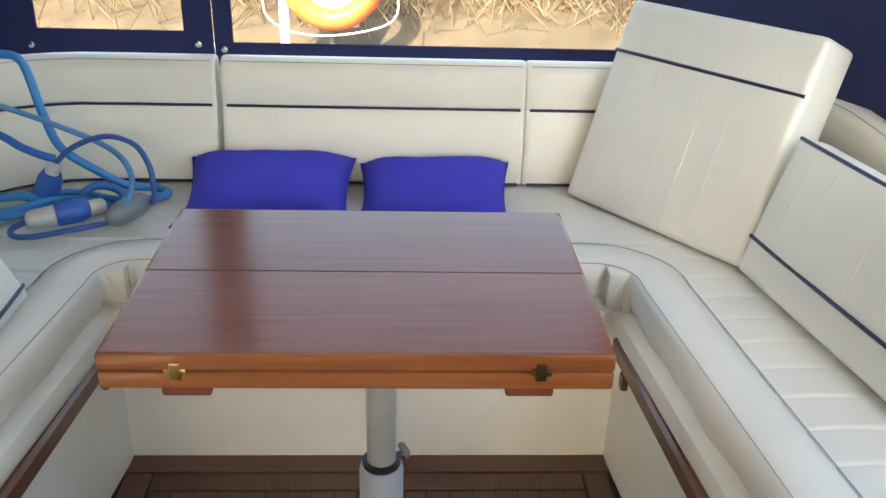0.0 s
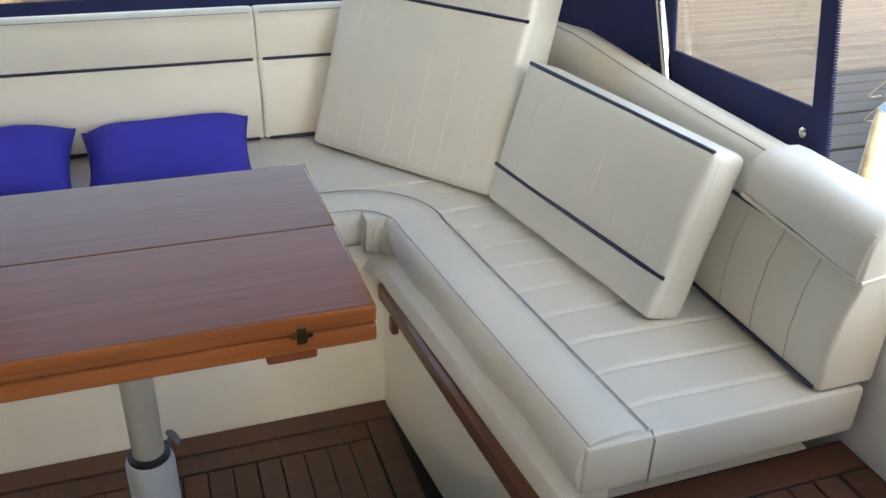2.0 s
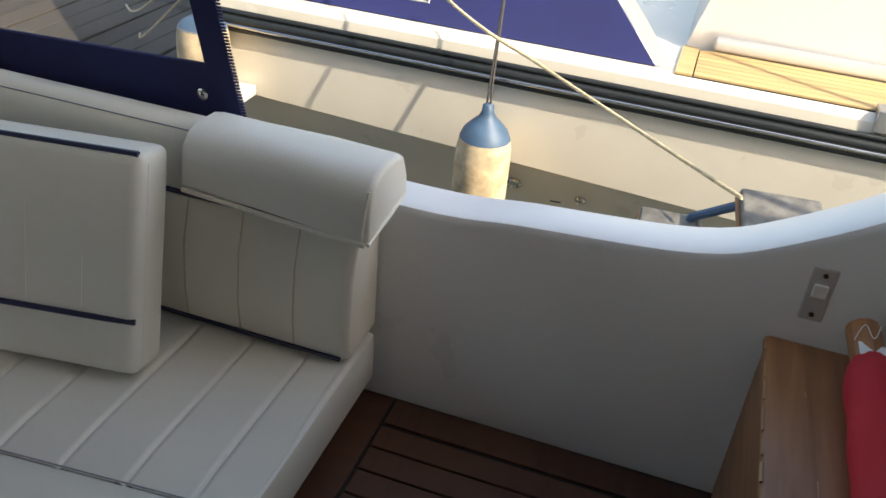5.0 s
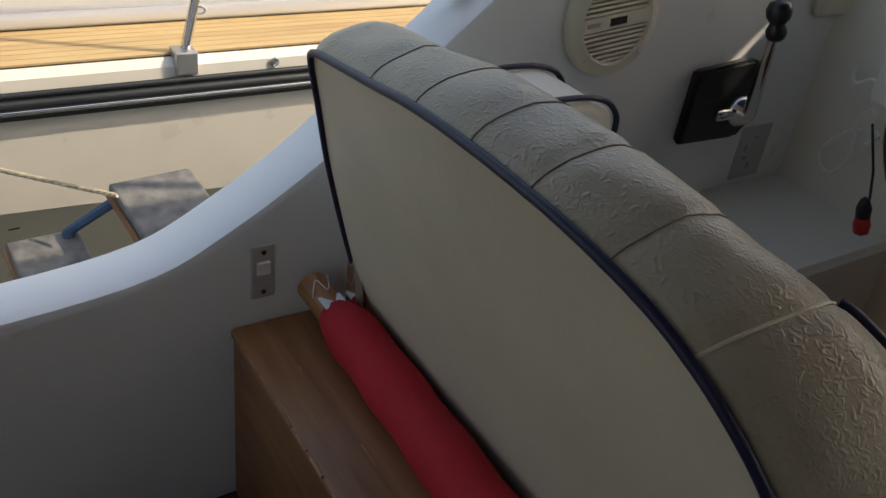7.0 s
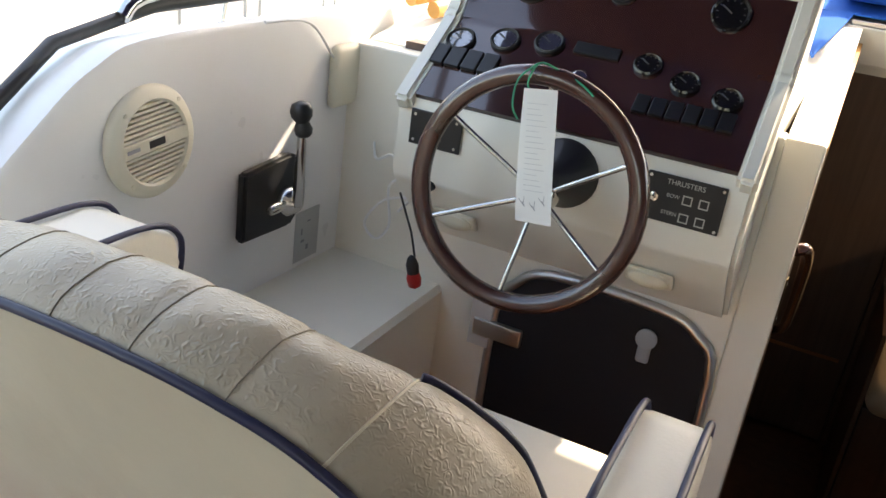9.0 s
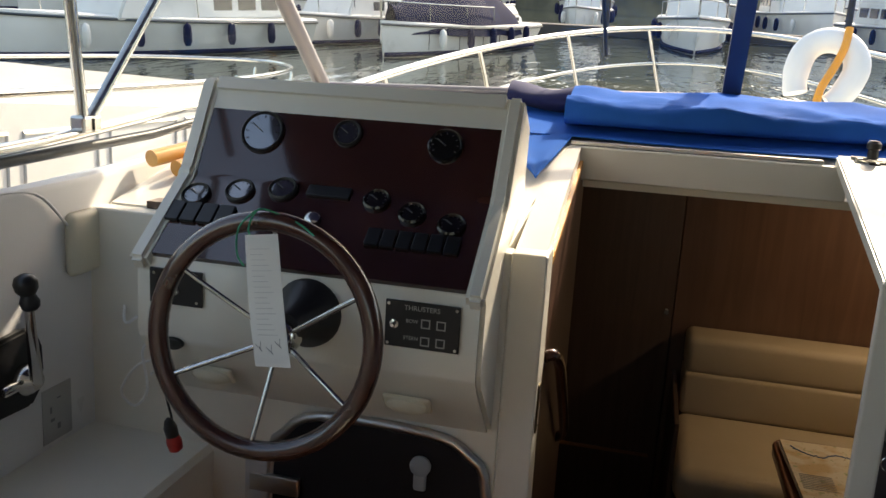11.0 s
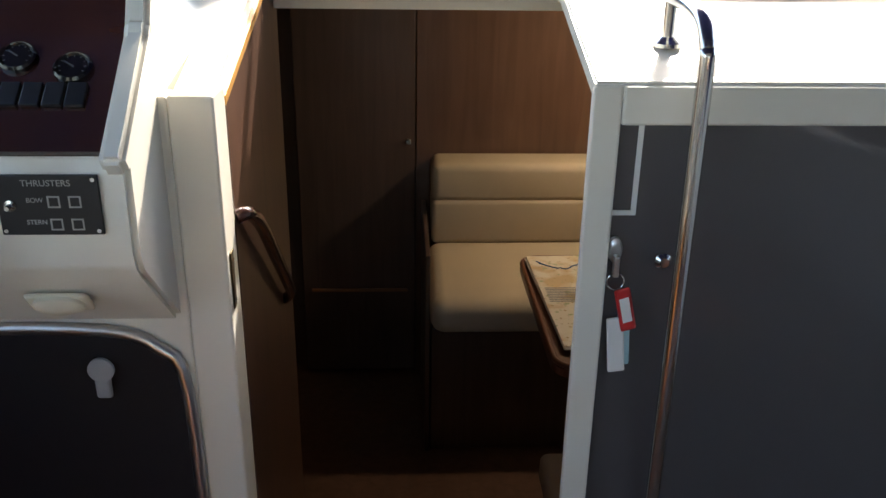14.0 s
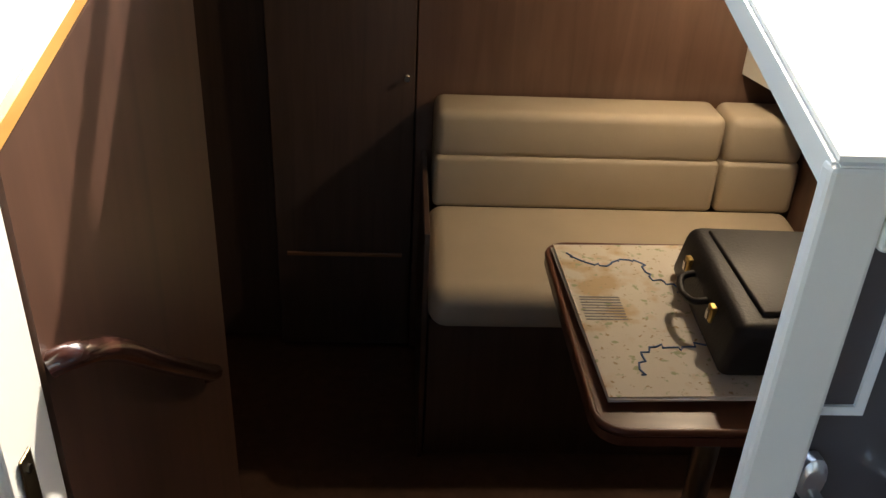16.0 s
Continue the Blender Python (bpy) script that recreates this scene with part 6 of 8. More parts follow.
part("fiddle", bm_tube([(x, y, 0.362) for x, y in rr_(0.512, 1.293, 2.137, 2.953, 0.065)], 0.009, 8, True), WOOD_RED, table2, "raised edge", 60)
part("leg", bm_turn([(0.035, -0.60), (0.035, 0.325)], 20, Matrix.Translation((0.95, 2.55, 0))), ALU, table2, "", 40)
part("foot", bm_turn([(0.12, -0.62), (0.12, -0.605), (0.05, -0.59)], 24, Matrix.Translation((0.95, 2.55, 0))), ALU, table2, "", 40)


def map_material():
    """Printed chart paper: cream ground with green and brown patches and a blue winding channel."""
    m = bpy.data.materials.new("chart_print")
    m.use_nodes = True
    nt, b = m.node_tree, m.node_tree.nodes["Principled BSDF"]
    tc = nt.nodes.new("ShaderNodeTexCoord")
    def patch(scale, lo, hi, seed):
        mp = nt.nodes.new("ShaderNodeMapping")
        mp.inputs["Location"].default_value = (seed, seed * 2, 0)
        n = nt.nodes.new("ShaderNodeTexNoise")
        n.inputs["Scale"].default_value, n.inputs["Detail"].default_value = scale, 6
        r = nt.nodes.new("ShaderNodeValToRGB")
        r.color_ramp.elements[0].position, r.color_ramp.elements[1].position = lo, hi
        nt.links.new(tc.outputs["Object"], mp.inputs[0])
        nt.links.new(mp.outputs[0], n.inputs["Vector"])
        nt.links.new(n.outputs["Fac"], r.inputs[0])
        return r.outputs[0]
    col = None
    for scale, lo, hi, seed, c in ((9, 0.52, 0.64, 3, (0.62, 0.46, 0.26)), (34, 0.60, 0.66, 9, (0.42, 0.45, 0.26)), (55, 0.62, 0.67, 5, (0.46, 0.34, 0.18))):
        mx = nt.nodes.new("ShaderNodeMix")
        mx.data_type = "RGBA"
        nt.links.new(patch(scale, lo, hi, seed), mx.inputs["Factor"])
        if col is None:
            mx.inputs["A"].default_value = (0.76, 0.70, 0.60, 1)
        else:
            nt.links.new(col, mx.inputs["A"])
        mx.inputs["B"].default_value = (*c, 1)
        col = mx.outputs["Result"]
    nt.links.new(col, b.inputs["Base Color"])
    b.inputs["Roughness"].default_value = 0.6
    return m


CHART = map_material()
chart = thing("chart_stack", "stack of printed waterway charts on the cabin table", "chart")
for k, (dx, dy, r) in enumerate(((0.0, 0.0, 0.0), (0.008, -0.004, -1.2), (0.004, 0.004, -0.5))):
    part("sheet", bm_box(-0.24, 0.24, -0.345, 0.345, 0.0, 0.003, m=Matrix.Translation((0.775 + dx, 2.575 + dy, 0.3725 + 0.0035 * k)) @ pose(0, 0, 0, 0, 0, 2 + r)), CHART if k == 2 else PAPER, chart)
RIV = mat("chart_blue", (0.10, 0.18, 0.38), 0.6)
for pts in ([(0.56, 2.86), (0.60, 2.82), (0.66, 2.80), (0.70, 2.83), (0.76, 2.82), (0.77, 2.74), (0.82, 2.70), (0.84, 2.62)], [(0.64, 2.30), (0.66, 2.38), (0.70, 2.42), (0.76, 2.41), (0.82, 2.43), (0.90, 2.40)]):
    part("river", bm_tube([Vector((p.x + 0.008 * math.sin(k * 1.9), p.y + 0.007 * math.cos(k * 2.3), 0.3835)) for k, p in enumerate(smooth_path([(x, y, 0) for x, y in pts], 5))], 0.0028, 5), RIV, chart, "printed blue channel")
for k in range(9):
    part("print_line", bm_box(0.555, 0.66, 2.53 + 0.013 * k, 2.534 + 0.013 * k, 0.3832, 0.3838), INK, chart)
case = thing("briefcase", "black leather case with brass locks on the cabin table", "case")
bm = bm_box(0.805, 1.26, 2.29, 2.78, 0.3845, 0.525, 0.028, 4)
for v in bm.verts:
    v.co.x += (v.co.z - 0.384) * 0.22 + 0.05 * (v.co.y - 2.29)
    v.co.z += 0.012 * noise.noise(v.co * 6) * (v.co.z > 0.45)
part("body", bm, BLACK_SATIN, case, "black leather body", 50)
part("flap", bm_box(0.90, 1.24, 2.34, 2.74, 0.519, 0.535, 0.007, 3), BLACK_SATIN, case, "", 50)
for y in (2.44, 2.67):
    lx = 0.822 + 0.05 * (y - 2.29)
    lk = part("lock", bm_box(lx - 0.010, lx + 0.006, y - 0.014, y + 0.014, 0.445, 0.488, 0.004), BRASS, case, "brass lock")
    part("lock_tongue", bm_box(lx - 0.016, lx - 0.009, y - 0.006, y + 0.006, 0.452, 0.478, 0.002), CHROME, lk)
part("carry_handle", bm_tube(smooth_path([(0.832, 2.49, 0.47), (0.800, 2.50, 0.462), (0.790, 2.555, 0.455), (0.803, 2.61, 0.462), (0.838, 2.62, 0.47)], 5), 0.009, 8), BLACK_SATIN, case, "padded carrying handle", 60)
st = thing("cabin_stool", "tan padded stool beside the cabin table", "stool")
bm = bm_box(0.525, 1.00, 2.00, 2.39, -0.215, -0.10, 0.03, 4)
part("cushion", bm, TAN, st, "tan pad", 50)
part("base", bm_box(0.545, 0.98, 2.02, 2.37, -0.62, -0.2155, 0.004), WOOD_CABIN, st)
stp = thing("cabin_step", "brown carpeted companionway step", "step")
part("tread", bm_box(-0.20, 0.35, 1.60, 2.05, -0.42, -0.38, 0.006), WOOD_BOX, stp)
part("side", bm_box(-0.20, -0.17, 1.60, 2.04, -0.62, -0.421), WOOD_DARK, stp)
part("side", bm_box(0.32, 0.35, 1.60, 2.04, -0.62, -0.421), WOOD_DARK, stp)
tagged(part("cabin_rug", bm_box(-0.35, 0.45, 2.20, 2.72, -0.619, -0.607, 0.004), WOOD_BOX), "pale brown floor mat on the cabin sole", "mat")
lamp = thing("cabin_lamp", "warm round ceiling lamp in the cabin", "lamp")
part("base", bm_turn([(0.06, 0), (0.06, 0.012)], 20, Matrix.Translation((1.18, 3.25, 1.366))), BRASS, lamp, "", 40)
LAMP = bpy.data.materials.new("lamp_glow")
LAMP.use_nodes = True
LAMP.node_tree.nodes["Principled BSDF"].inputs["Emission Color"].default_value = (1.0, 0.78, 0.54, 1)
LAMP.node_tree.nodes["Principled BSDF"].inputs["Emission Strength"].default_value = 62
part("bulb", bm_turn([(0.045, 0), (0.045, -0.012), (0.02, -0.03)], 20, Matrix.Translation((1.18, 3.25, 1.366))), LAMP, lamp, "glowing warm lens", 40)


# ---- harbour: the boat lies a few degrees down by the bow against the water ----
TRIM = Matrix.Rotation(radians(5.4), 4, "X")
ZW = -0.45


def sea(x, y, z=0.0):
    """A place over the water: x and y along the boat, z above the water."""
    return TRIM @ Vector((x, y, ZW + z))


WATER = bpy.data.materials.new("harbour_water")
WATER.use_nodes = True
nt = WATER.node_tree
b = nt.nodes["Principled BSDF"]
b.inputs["Base Color"].default_value = (0.060, 0.070, 0.056, 1)
b.inputs["Roughness"].default_value = 0.04
tc, mp, n1 = nt.nodes.new("ShaderNodeTexCoord"), nt.nodes.new("ShaderNodeMapping"), nt.nodes.new("ShaderNodeTexNoise")
mp.inputs["Scale"].default_value = (1.6, 0.5, 1)
n1.inputs["Scale"].default_value, n1.inputs["Detail"].default_value = 1.3, 3
bp = nt.nodes.new("ShaderNodeBump")
bp.inputs["Strength"].default_value, bp.inputs["Distance"].default_value = 0.3, 0.15
nt.links.new(tc.outputs["Object"], mp.inputs[0]), nt.links.new(mp.outputs[0], n1.inputs["Vector"])
nt.links.new(n1.outputs[0], bp.inputs["Height"]), nt.links.new(bp.outputs[0], b.inputs["Normal"])
bm = bmesh.new()
wo = [bm.verts.new(sea(x, y)) for x, y in ((-900, -900), (900, -900), (900, 900), (-900, 900))]
wi = [bm.verts.new(sea(x, y)) for x, y in ((-1.1, -2.7), (1.45, -2.7), (1.45, 4.4), (-1.1, 4.4))]
for k in range(4):
    bm.faces.new((wo[k], wo[(k + 1) % 4], wi[(k + 1) % 4], wi[k]))
tagged(part("water", bm, WATER), "still dark green harbour water", "water", kind="structure")

GREY_WOOD = wood("weathered_plank", (0.024, 0.021, 0.018), (0.070, 0.061, 0.053), 0.8, 0.0, (3, 30, 30), 0.3, 0.5)
WHITE_B = mat("boat_white", (0.76, 0.75, 0.72), 0.3, var=0.05, scale=1.2, stain=0.25)
DARKWIN = mat("boat_window", (0.03, 0.035, 0.045), 0.08, coat=0.5)
NAVY_B = mat("navy_cover", (0.010, 0.013, 0.045), 0.9, var=0.2, spec=0.2)
TEAL_B = mat("teal_cover", (0.03, 0.22, 0.36), 0.7, var=0.15)
CREAM_B = mat("cream_cover", (0.45, 0.38, 0.27), 0.8, var=0.15)
GREEN_B = mat("antifoul_line", (0.05, 0.06, 0.07), 0.5)


def frame_on_sea(x, y, turn):
    return TRIM @ Matrix.Translation((x, y, ZW)) @ pose(0, 0, 0, 0, 0, turn)


def moored_boat(x, y, turn, L, W, H, cabin, cover, label, hull_m=WHITE_B, rail=True):
    """A motor cruiser, its bow along +y before turning."""
    t = thing("moored_boat", label, "boat", "moored boats")
    M = frame_on_sea(x, y, turn)
    bm = bmesh.new()
    rows = []
    for i in range(13):
        k = i / 12
        w = W / 2 * (1 - max(0, (k - 0.35) / 0.65) ** 2.2) + 0.02
        sh = H * (1 + 0.28 * k * k)
        rows.append([bm.verts.new(M @ Vector((s * wv, -L / 2 + L * k + dy, z))) for s, wv, z, dy in ((-1, w * 0.72, -0.15, -0.25 * k * k * H), (-1, w * 0.86, 0.35 * H, -0.12 * k * k), (-1, w, sh, 0), (-1, w * 0.93, sh + 0.04, 0), (1, w * 0.93, sh + 0.04, 0), (1, w, sh, 0), (1, w * 0.86, 0.35 * H, -0.12 * k * k), (1, w * 0.72, -0.15, -0.25 * k * k * H))])
    for A, B in zip(rows, rows[1:]):
        for j in range(8):
            bm.faces.new((A[j], A[(j + 1) % 8], B[(j + 1) % 8], B[j]))
    bm.faces.new(rows[0]), bm.faces.new(rows[-1][::-1])
    part("hull", bm, hull_m, t, "", 35)
    bm = bmesh.new()
    for s in (-1, 1):
        pts = []
        for i in range(13):
            k = i / 12
            w = W / 2 * (1 - max(0, (k - 0.35) / 0.65) ** 2.2) + 0.03
            pts.append(M @ Vector((s * w, -L / 2 + L * k, H * (1 + 0.28 * k * k) - 0.06)))
        bm_tube(pts, 0.035, 6, bm=bm)
    part("rub_rail", bm, GREEN_B, t, "dark rub rail", 50)
    cy0, cy1, ch, cw = cabin
    zd = H * 1.05
    def trap(y0, y1, z0, z1, w0, w1, rake0, rake1, m, nm, lb):
        bm = bmesh.new()
        lo = [bm.verts.new(M @ Vector(p)) for p in ((-w0, y0, z0), (w0, y0, z0), (w0, y1, z0), (-w0, y1, z0))]
        hi = [bm.verts.new(M @ Vector(p)) for p in ((-w1, y0 + rake0, z1), (w1, y0 + rake0, z1), (w1, y1 - rake1, z1), (-w1, y1 - rake1, z1))]
        for j in range(4):
            bm.faces.new((lo[j], lo[(j + 1) % 4], hi[(j + 1) % 4], hi[j]))
        bm.faces.new(lo[::-1]), bm.faces.new(hi)
        bmesh.ops.bevel(bm, geom=list(bm.edges), offset=0.05, segments=2, affect="EDGES")
        return part(nm, bm, m, t, lb, 40)
    trap(cy0 * L, cy1 * L, zd, zd + ch * 0.45, cw * W / 2, cw * W / 2 * 0.94, 0.1, 0.35, WHITE_B, "coachroof", "white coachroof")
    sup = trap(cy0 * L + 0.1, (cy0 * 0.4 + cy1 * 0.6) * L, zd + ch * 0.45, zd + ch, cw * W / 2 * 0.90, cw * W / 2 * 0.75, 0.15, 0.5, cover or WHITE_B, "wheelhouse", "wheelhouse or canopy")
    yf = (cy0 * 0.4 + cy1 * 0.6) * L
    z0, z1 = zd + ch * 0.52, zd + ch * 0.9
    for k in range(3):
        xa = cw * W / 2 * (-0.78 + 0.53 * k)
        xb = xa + cw * W / 2 * 0.48
        bm = bmesh.new()
        q = [bm.verts.new(M @ Vector(p)) for p in ((xa, yf - 0.02 - 0.5 * (z0 - zd - ch * 0.45) / (ch * 0.55) + 0.04, z0), (xb, yf - 0.02 - 0.5 * (z0 - zd - ch * 0.45) / (ch * 0.55) + 0.04, z0), (xb * 0.9, yf - 0.5 * (z1 - zd - ch * 0.45) / (ch * 0.55) + 0.02, z1), (xa * 0.9, yf - 0.5 * (z1 - zd - ch * 0.45) / (ch * 0.55) + 0.02, z1))]
        f = bm.faces.new(q)
        bmesh.ops.solidify(bm, geom=[f], thickness=0.02)
        part("window", bm, DARKWIN, t, "dark wheelhouse pane")
    for s in (-1, 1):
        for k in range(3):
            ya = cy0 * L + 0.35 + k * 0.75
            bm = bm_box(min(s * cw * W / 2 * 0.955, s * cw * W / 2 * 0.985), max(s * cw * W / 2 * 0.955, s * cw * W / 2 * 0.985) + 0.01, ya, ya + 0.55, zd + ch * 0.14, zd + ch * 0.34, m=M)
            part("window", bm, DARKWIN, t, "dark cabin window")
    if rail:
        for s in (-1, 1):
            pts = []
            for i in range(7):
                k = 0.45 + 0.55 * i / 6
                w = (W / 2 * (1 - max(0, (k - 0.35) / 0.65) ** 2.2) + 0.02) * 0.9
                pts.append(M @ Vector((s * w, -L / 2 + L * k, H * (1 + 0.28 * k * k) + 0.55)))
                if i % 2 == 0:
                    part("stanchion", bm_tube([pts[-1], M @ Vector((s * w, -L / 2 + L * k - 0.05, H * (1 + 0.28 * k * k)))], 0.016, 5), CHROME, t)
            part("guard_rail", bm_tube(pts, 0.02, 6), CHROME, t, "steel guard rail", 60)
    bm = bmesh.new()
    for s in (-1, 1):
        pts = []
        for i in range(13):
            k = i / 12
            w = W / 2 * (1 - max(0, (k - 0.35) / 0.65) ** 2.2) * 0.8 + 0.03
            pts.append(M @ Vector((s * w, -L / 2 + L * k - 0.22 * k * k * H, 0.08)))
        bm_tube(pts, 0.07, 6, bm=bm)
    part("boot_stripe", bm, NAVY_B, t, "dark waterline stripe", 50)
    part("roof_edge", bm_tube([M @ Vector((q * cw * W / 2 * 0.76, yq, zd + ch)) for q, yq in ((-1, cy0 * L + 0.25), (-1, yf - 0.5), (1, yf - 0.5), (1, cy0 * L + 0.25))], 0.035, 6), WHITE_B, t, "white roof edge", 50)
    for q in (-0.78, -0.27, 0.27, 0.78):
        part("pillar", bm_tube([M @ Vector((q * cw * W / 2 * 0.92, yf - 0.03, zd + ch * 0.47)), M @ Vector((q * cw * W / 2 * 0.80, yf - 0.47, zd + ch * 0.97))], 0.028, 6), WHITE_B, t, "white windscreen pillar", 50)
    part("mast", bm_tube([M @ Vector((0.1, cy0 * L + 0.6, zd + ch)), M @ Vector((0.1, cy0 * L + 0.45, zd + ch + 1.1))], 0.03, 6), WHITE_B, t, "short white mast", 50)
    for q in (-0.55, 0.15):
        part("deck_hatch", bm_box(q - 0.02, q + 0.42, cy1 * L - 1.1, cy1 * L - 0.65, zd + ch * 0.45 - 0.02, zd + ch * 0.45 + 0.06, 0.02, m=M), DARKWIN, t, "dark deck hatch")
    for s in (-1, 1):
        for k in (0.2, 0.35, 0.5, 0.64, 0.78):
            w = W / 2 * (1 - max(0, (k - 0.35) / 0.65) ** 2.2) + 0.12
            part("fender", bm_turn([(0.02, 0.3), (0.09, 0.24), (0.11, 0.1), (0.11, -0.15), (0.06, -0.26)], 10, M @ Matrix.Translation((s * w, -L / 2 + L * k, H * 0.62))), NAVY_B if int(k * 100) % 3 else WHITE_B, t, "hanging fender", 50)
    return t


FAR = [(-23.2, 33.0, 168, 8.5, 2.9, 1.15, (-0.35, 0.15, 1.5, 0.78), None, "white cruiser with a long coachroof far across the water"),
       (-10.3, 27.9, 160, 7.0, 2.6, 0.80, (-0.35, 0.18, 1.4, 0.8), TEAL_B, "white cruiser with a teal canopy"),
       (-6.5, 26.5, 166, 8.0, 2.9, 0.75, (-0.42, 0.20, 0.6, 0.72), None, "white motor boat under a navy cover"),
       (-14.8, 33.0, 170, 8.0, 2.8, 1.1, (-0.36, 0.16, 1.6, 0.8), None, "white cruiser moored behind the others"),
       (-4.0, 44.6, 178, 6.5, 2.2, 0.9, (-0.30, 0.20, 1.3, 0.8), None, "small pale blue motor boat"),
       (1.0, 34.4, 180, 8.5, 2.7, 0.98, (-0.38, 0.12, 1.5, 0.8), None, "white cruiser with dark windows, bow towards the water"),
       (6.2, 43.8, 186, 9.0, 3.4, 1.1, (-0.38, 0.12, 2.0, 0.85), CREAM_B, "white cruiser with a beige canopy"),
       (9.6, 35.0, 198, 9.0, 3.3, 0.98, (-0.40, 0.12, 1.8, 0.84), None, "white cruiser with an orange lifebuoy"),
       (13.1, 31.0, 196, 8.6, 3.1, 0.90, (-0.38, 0.12, 1.7, 0.82), None, "white cruiser near the end of the pontoon"),
       (24.3, 31.5, 210, 9.0, 3.1, 1.2, (-0.38, 0.12, 1.7, 0.82), CREAM_B, "white cruiser moored further along"),
       (-13.0, 20.6, 152, 8.5, 2.9, 0.85, (-0.40, 0.20, 1.6, 0.86), CREAM_B, "grey-sided boat under a cream cover"),
       (19.5, 33.0, 205, 9.0, 3.1, 1.2, (-0.38, 0.12, 1.7, 0.82), None, "white cruiser beyond the others"),
       (-30.0, 37.5, 160, 9.0, 3.0, 1.2, (-0.38, 0.12, 1.7, 0.82), None, "white cruiser at the far end of the pontoon")]
for i, (x, y, turn, L, W, H, cabin, cover, label) in enumerate(FAR):
    moored_boat(x, y, turn, L, W, H, cabin, cover, label)
cov = thing("boat_cover", "navy storm cover draped over a moored boat", "cover")
CM = frame_on_sea(-6.5, 26.5, 166)


def drape(u, v):
    """A cover over ridge poles: high amidships, tucked in at the gunwales."""
    y, s = -2.3 + 5.8 * u, 2 * v - 1
    w = 1.48 * (1 - 0.86 * max(0, (u - 0.35) / 0.65) ** 1.9)
    ridge = 0.35 + 0.95 * math.sin(math.pi * min(1, 0.12 + 0.95 * u)) ** 0.7 + 0.10 * math.sin(u * 14)
    z = 0.80 + 0.16 * u * u + ridge * (1 - abs(s) ** 1.7) - 0.32 * max(0, abs(s) - 0.85) / 0.15
    return CM @ Vector((s * w, y, z + 0.06 * noise.noise(Vector((u * 7, s * 2.5, 3)))))


part("cloth", bm_sheet(drape, 40, 20, 0.01), NAVY_B, cov, "", 60)
for k in range(5):
    part("tie", bm_tube([drape(0.12 + 0.18 * k, 0.003), drape(0.12 + 0.18 * k, 0.003) + Vector((0, 0, -0.45))], 0.012, 5), ROPE_GREY, cov, "grey tie-down", 50)
random.seed(4)
for i in range(14):
    moored_boat(-40 + 6.0 * i + random.uniform(-0.6, 0.6), 50 + random.uniform(-2, 2), 180 + random.uniform(-8, 8), 9, 3.0, 1.2, (-0.38, 0.12, random.uniform(1.5, 2.2), 0.82), random.choice((None, None, NAVY_B, CREAM_B, TEAL_B)), "white cruiser in the far row of the marina")
pont = tagged(part("pontoon", bm_box(-45, 45, 38.0, 39.4, 0.05, 0.42, m=TRIM @ Matrix.Translation((0, 0, ZW))), GREY_WOOD), "grey wooden pontoon between the moored boats", "pontoon", kind="structure")
for i in range(14):
    pl = thing("mooring_pile", "dark wooden mooring pile", "pile", "mooring piles")
    part("post", bm_turn([(0.13, -0.5), (0.13, 2.6), (0.10, 2.66)], 10, frame_on_sea(-30 + 4.6 * i, 36.8 + 0.3 * (i % 2), 0)), GREY_WOOD, pl)
    part("cap", bm_turn([(0.14, 2.6), (0.12, 2.72), (0.02, 2.8)], 10, frame_on_sea(-30 + 4.6 * i, 36.8 + 0.3 * (i % 2), 0)), WHITE_B, pl, "pale cap")
lb = thing("lifebuoy", "orange lifebuoy on the wheelhouse of a moored boat", "lifebuoy")
part("ring", bm_tube([frame_on_sea(8.75, 31.2, 0) @ Vector((0.26 * math.cos(a), 0.0, 1.86 + 0.28 * math.sin(a))) for a in [2 * math.pi * k / 24 for k in range(24)]], 0.07, 8, True), ORANGE, lb, "", 60)
bank = bmesh.new()
random.seed(8)
rows = []
for i in range(60):
    x = -140 + 280 * i / 59
    rows.append([bank.verts.new(TRIM @ Vector((x, 70 + 10 * v + 3 * math.sin(i), ZW + h * (1 + 0.25 * noise.noise(Vector((i * 0.9, v, 0))))))) for v, h in ((0, 0.0), (0.2, 5.0), (0.7, 8.5), (2, 10.0))])
for A, B in zip(rows, rows[1:]):
    for j in range(3):
        bank.faces.new((A[j], A[j + 1], B[j + 1], B[j]))
tagged(part("backdrop_trees", bank, mat("far_trees", (0.12, 0.11, 0.07), 0.95, var=0.45, scale=0.6), smooth=60), "bare winter trees far across the water", "trees", kind="structure")

# our bow: guard rail, horseshoe lifebuoy, rope
br_ = thing("bow_rail", "white-metal bow guard rail round the foredeck", "rail")
def bow(u, dz):
    a = math.pi * u
    y = 2.344 + 3.86 * max(0, math.sin(a)) ** 1.1
    x = 0.18 - 1.321 * math.cos(a)
    return Vector((x, y, 1.53 + 0.127 * (y - 2.5) + dz))
part("top_bar", bm_tube([bow(k / 40, 0) for k in range(41)], 0.017, 8), CHROME, br_, "", 60)
part("lower_bar", bm_tube([bow(k / 40, -0.24) for k in range(6, 35)], 0.010, 6), CHROME, br_, "", 60)
for u in (0.07, 0.17, 0.29, 0.42, 0.58, 0.71, 0.83, 0.93):
    a, b_ = bow(u, -0.01), bow(u + (0.03 if u < 0.5 else -0.03), -0.5)
    part("stanchion", bm_tube([a, b_], 0.012, 6), CHROME, br_, "", 60)
hs = thing("horseshoe_buoy", "white horseshoe lifebuoy with an orange strap on the bow rail", "lifebuoy")
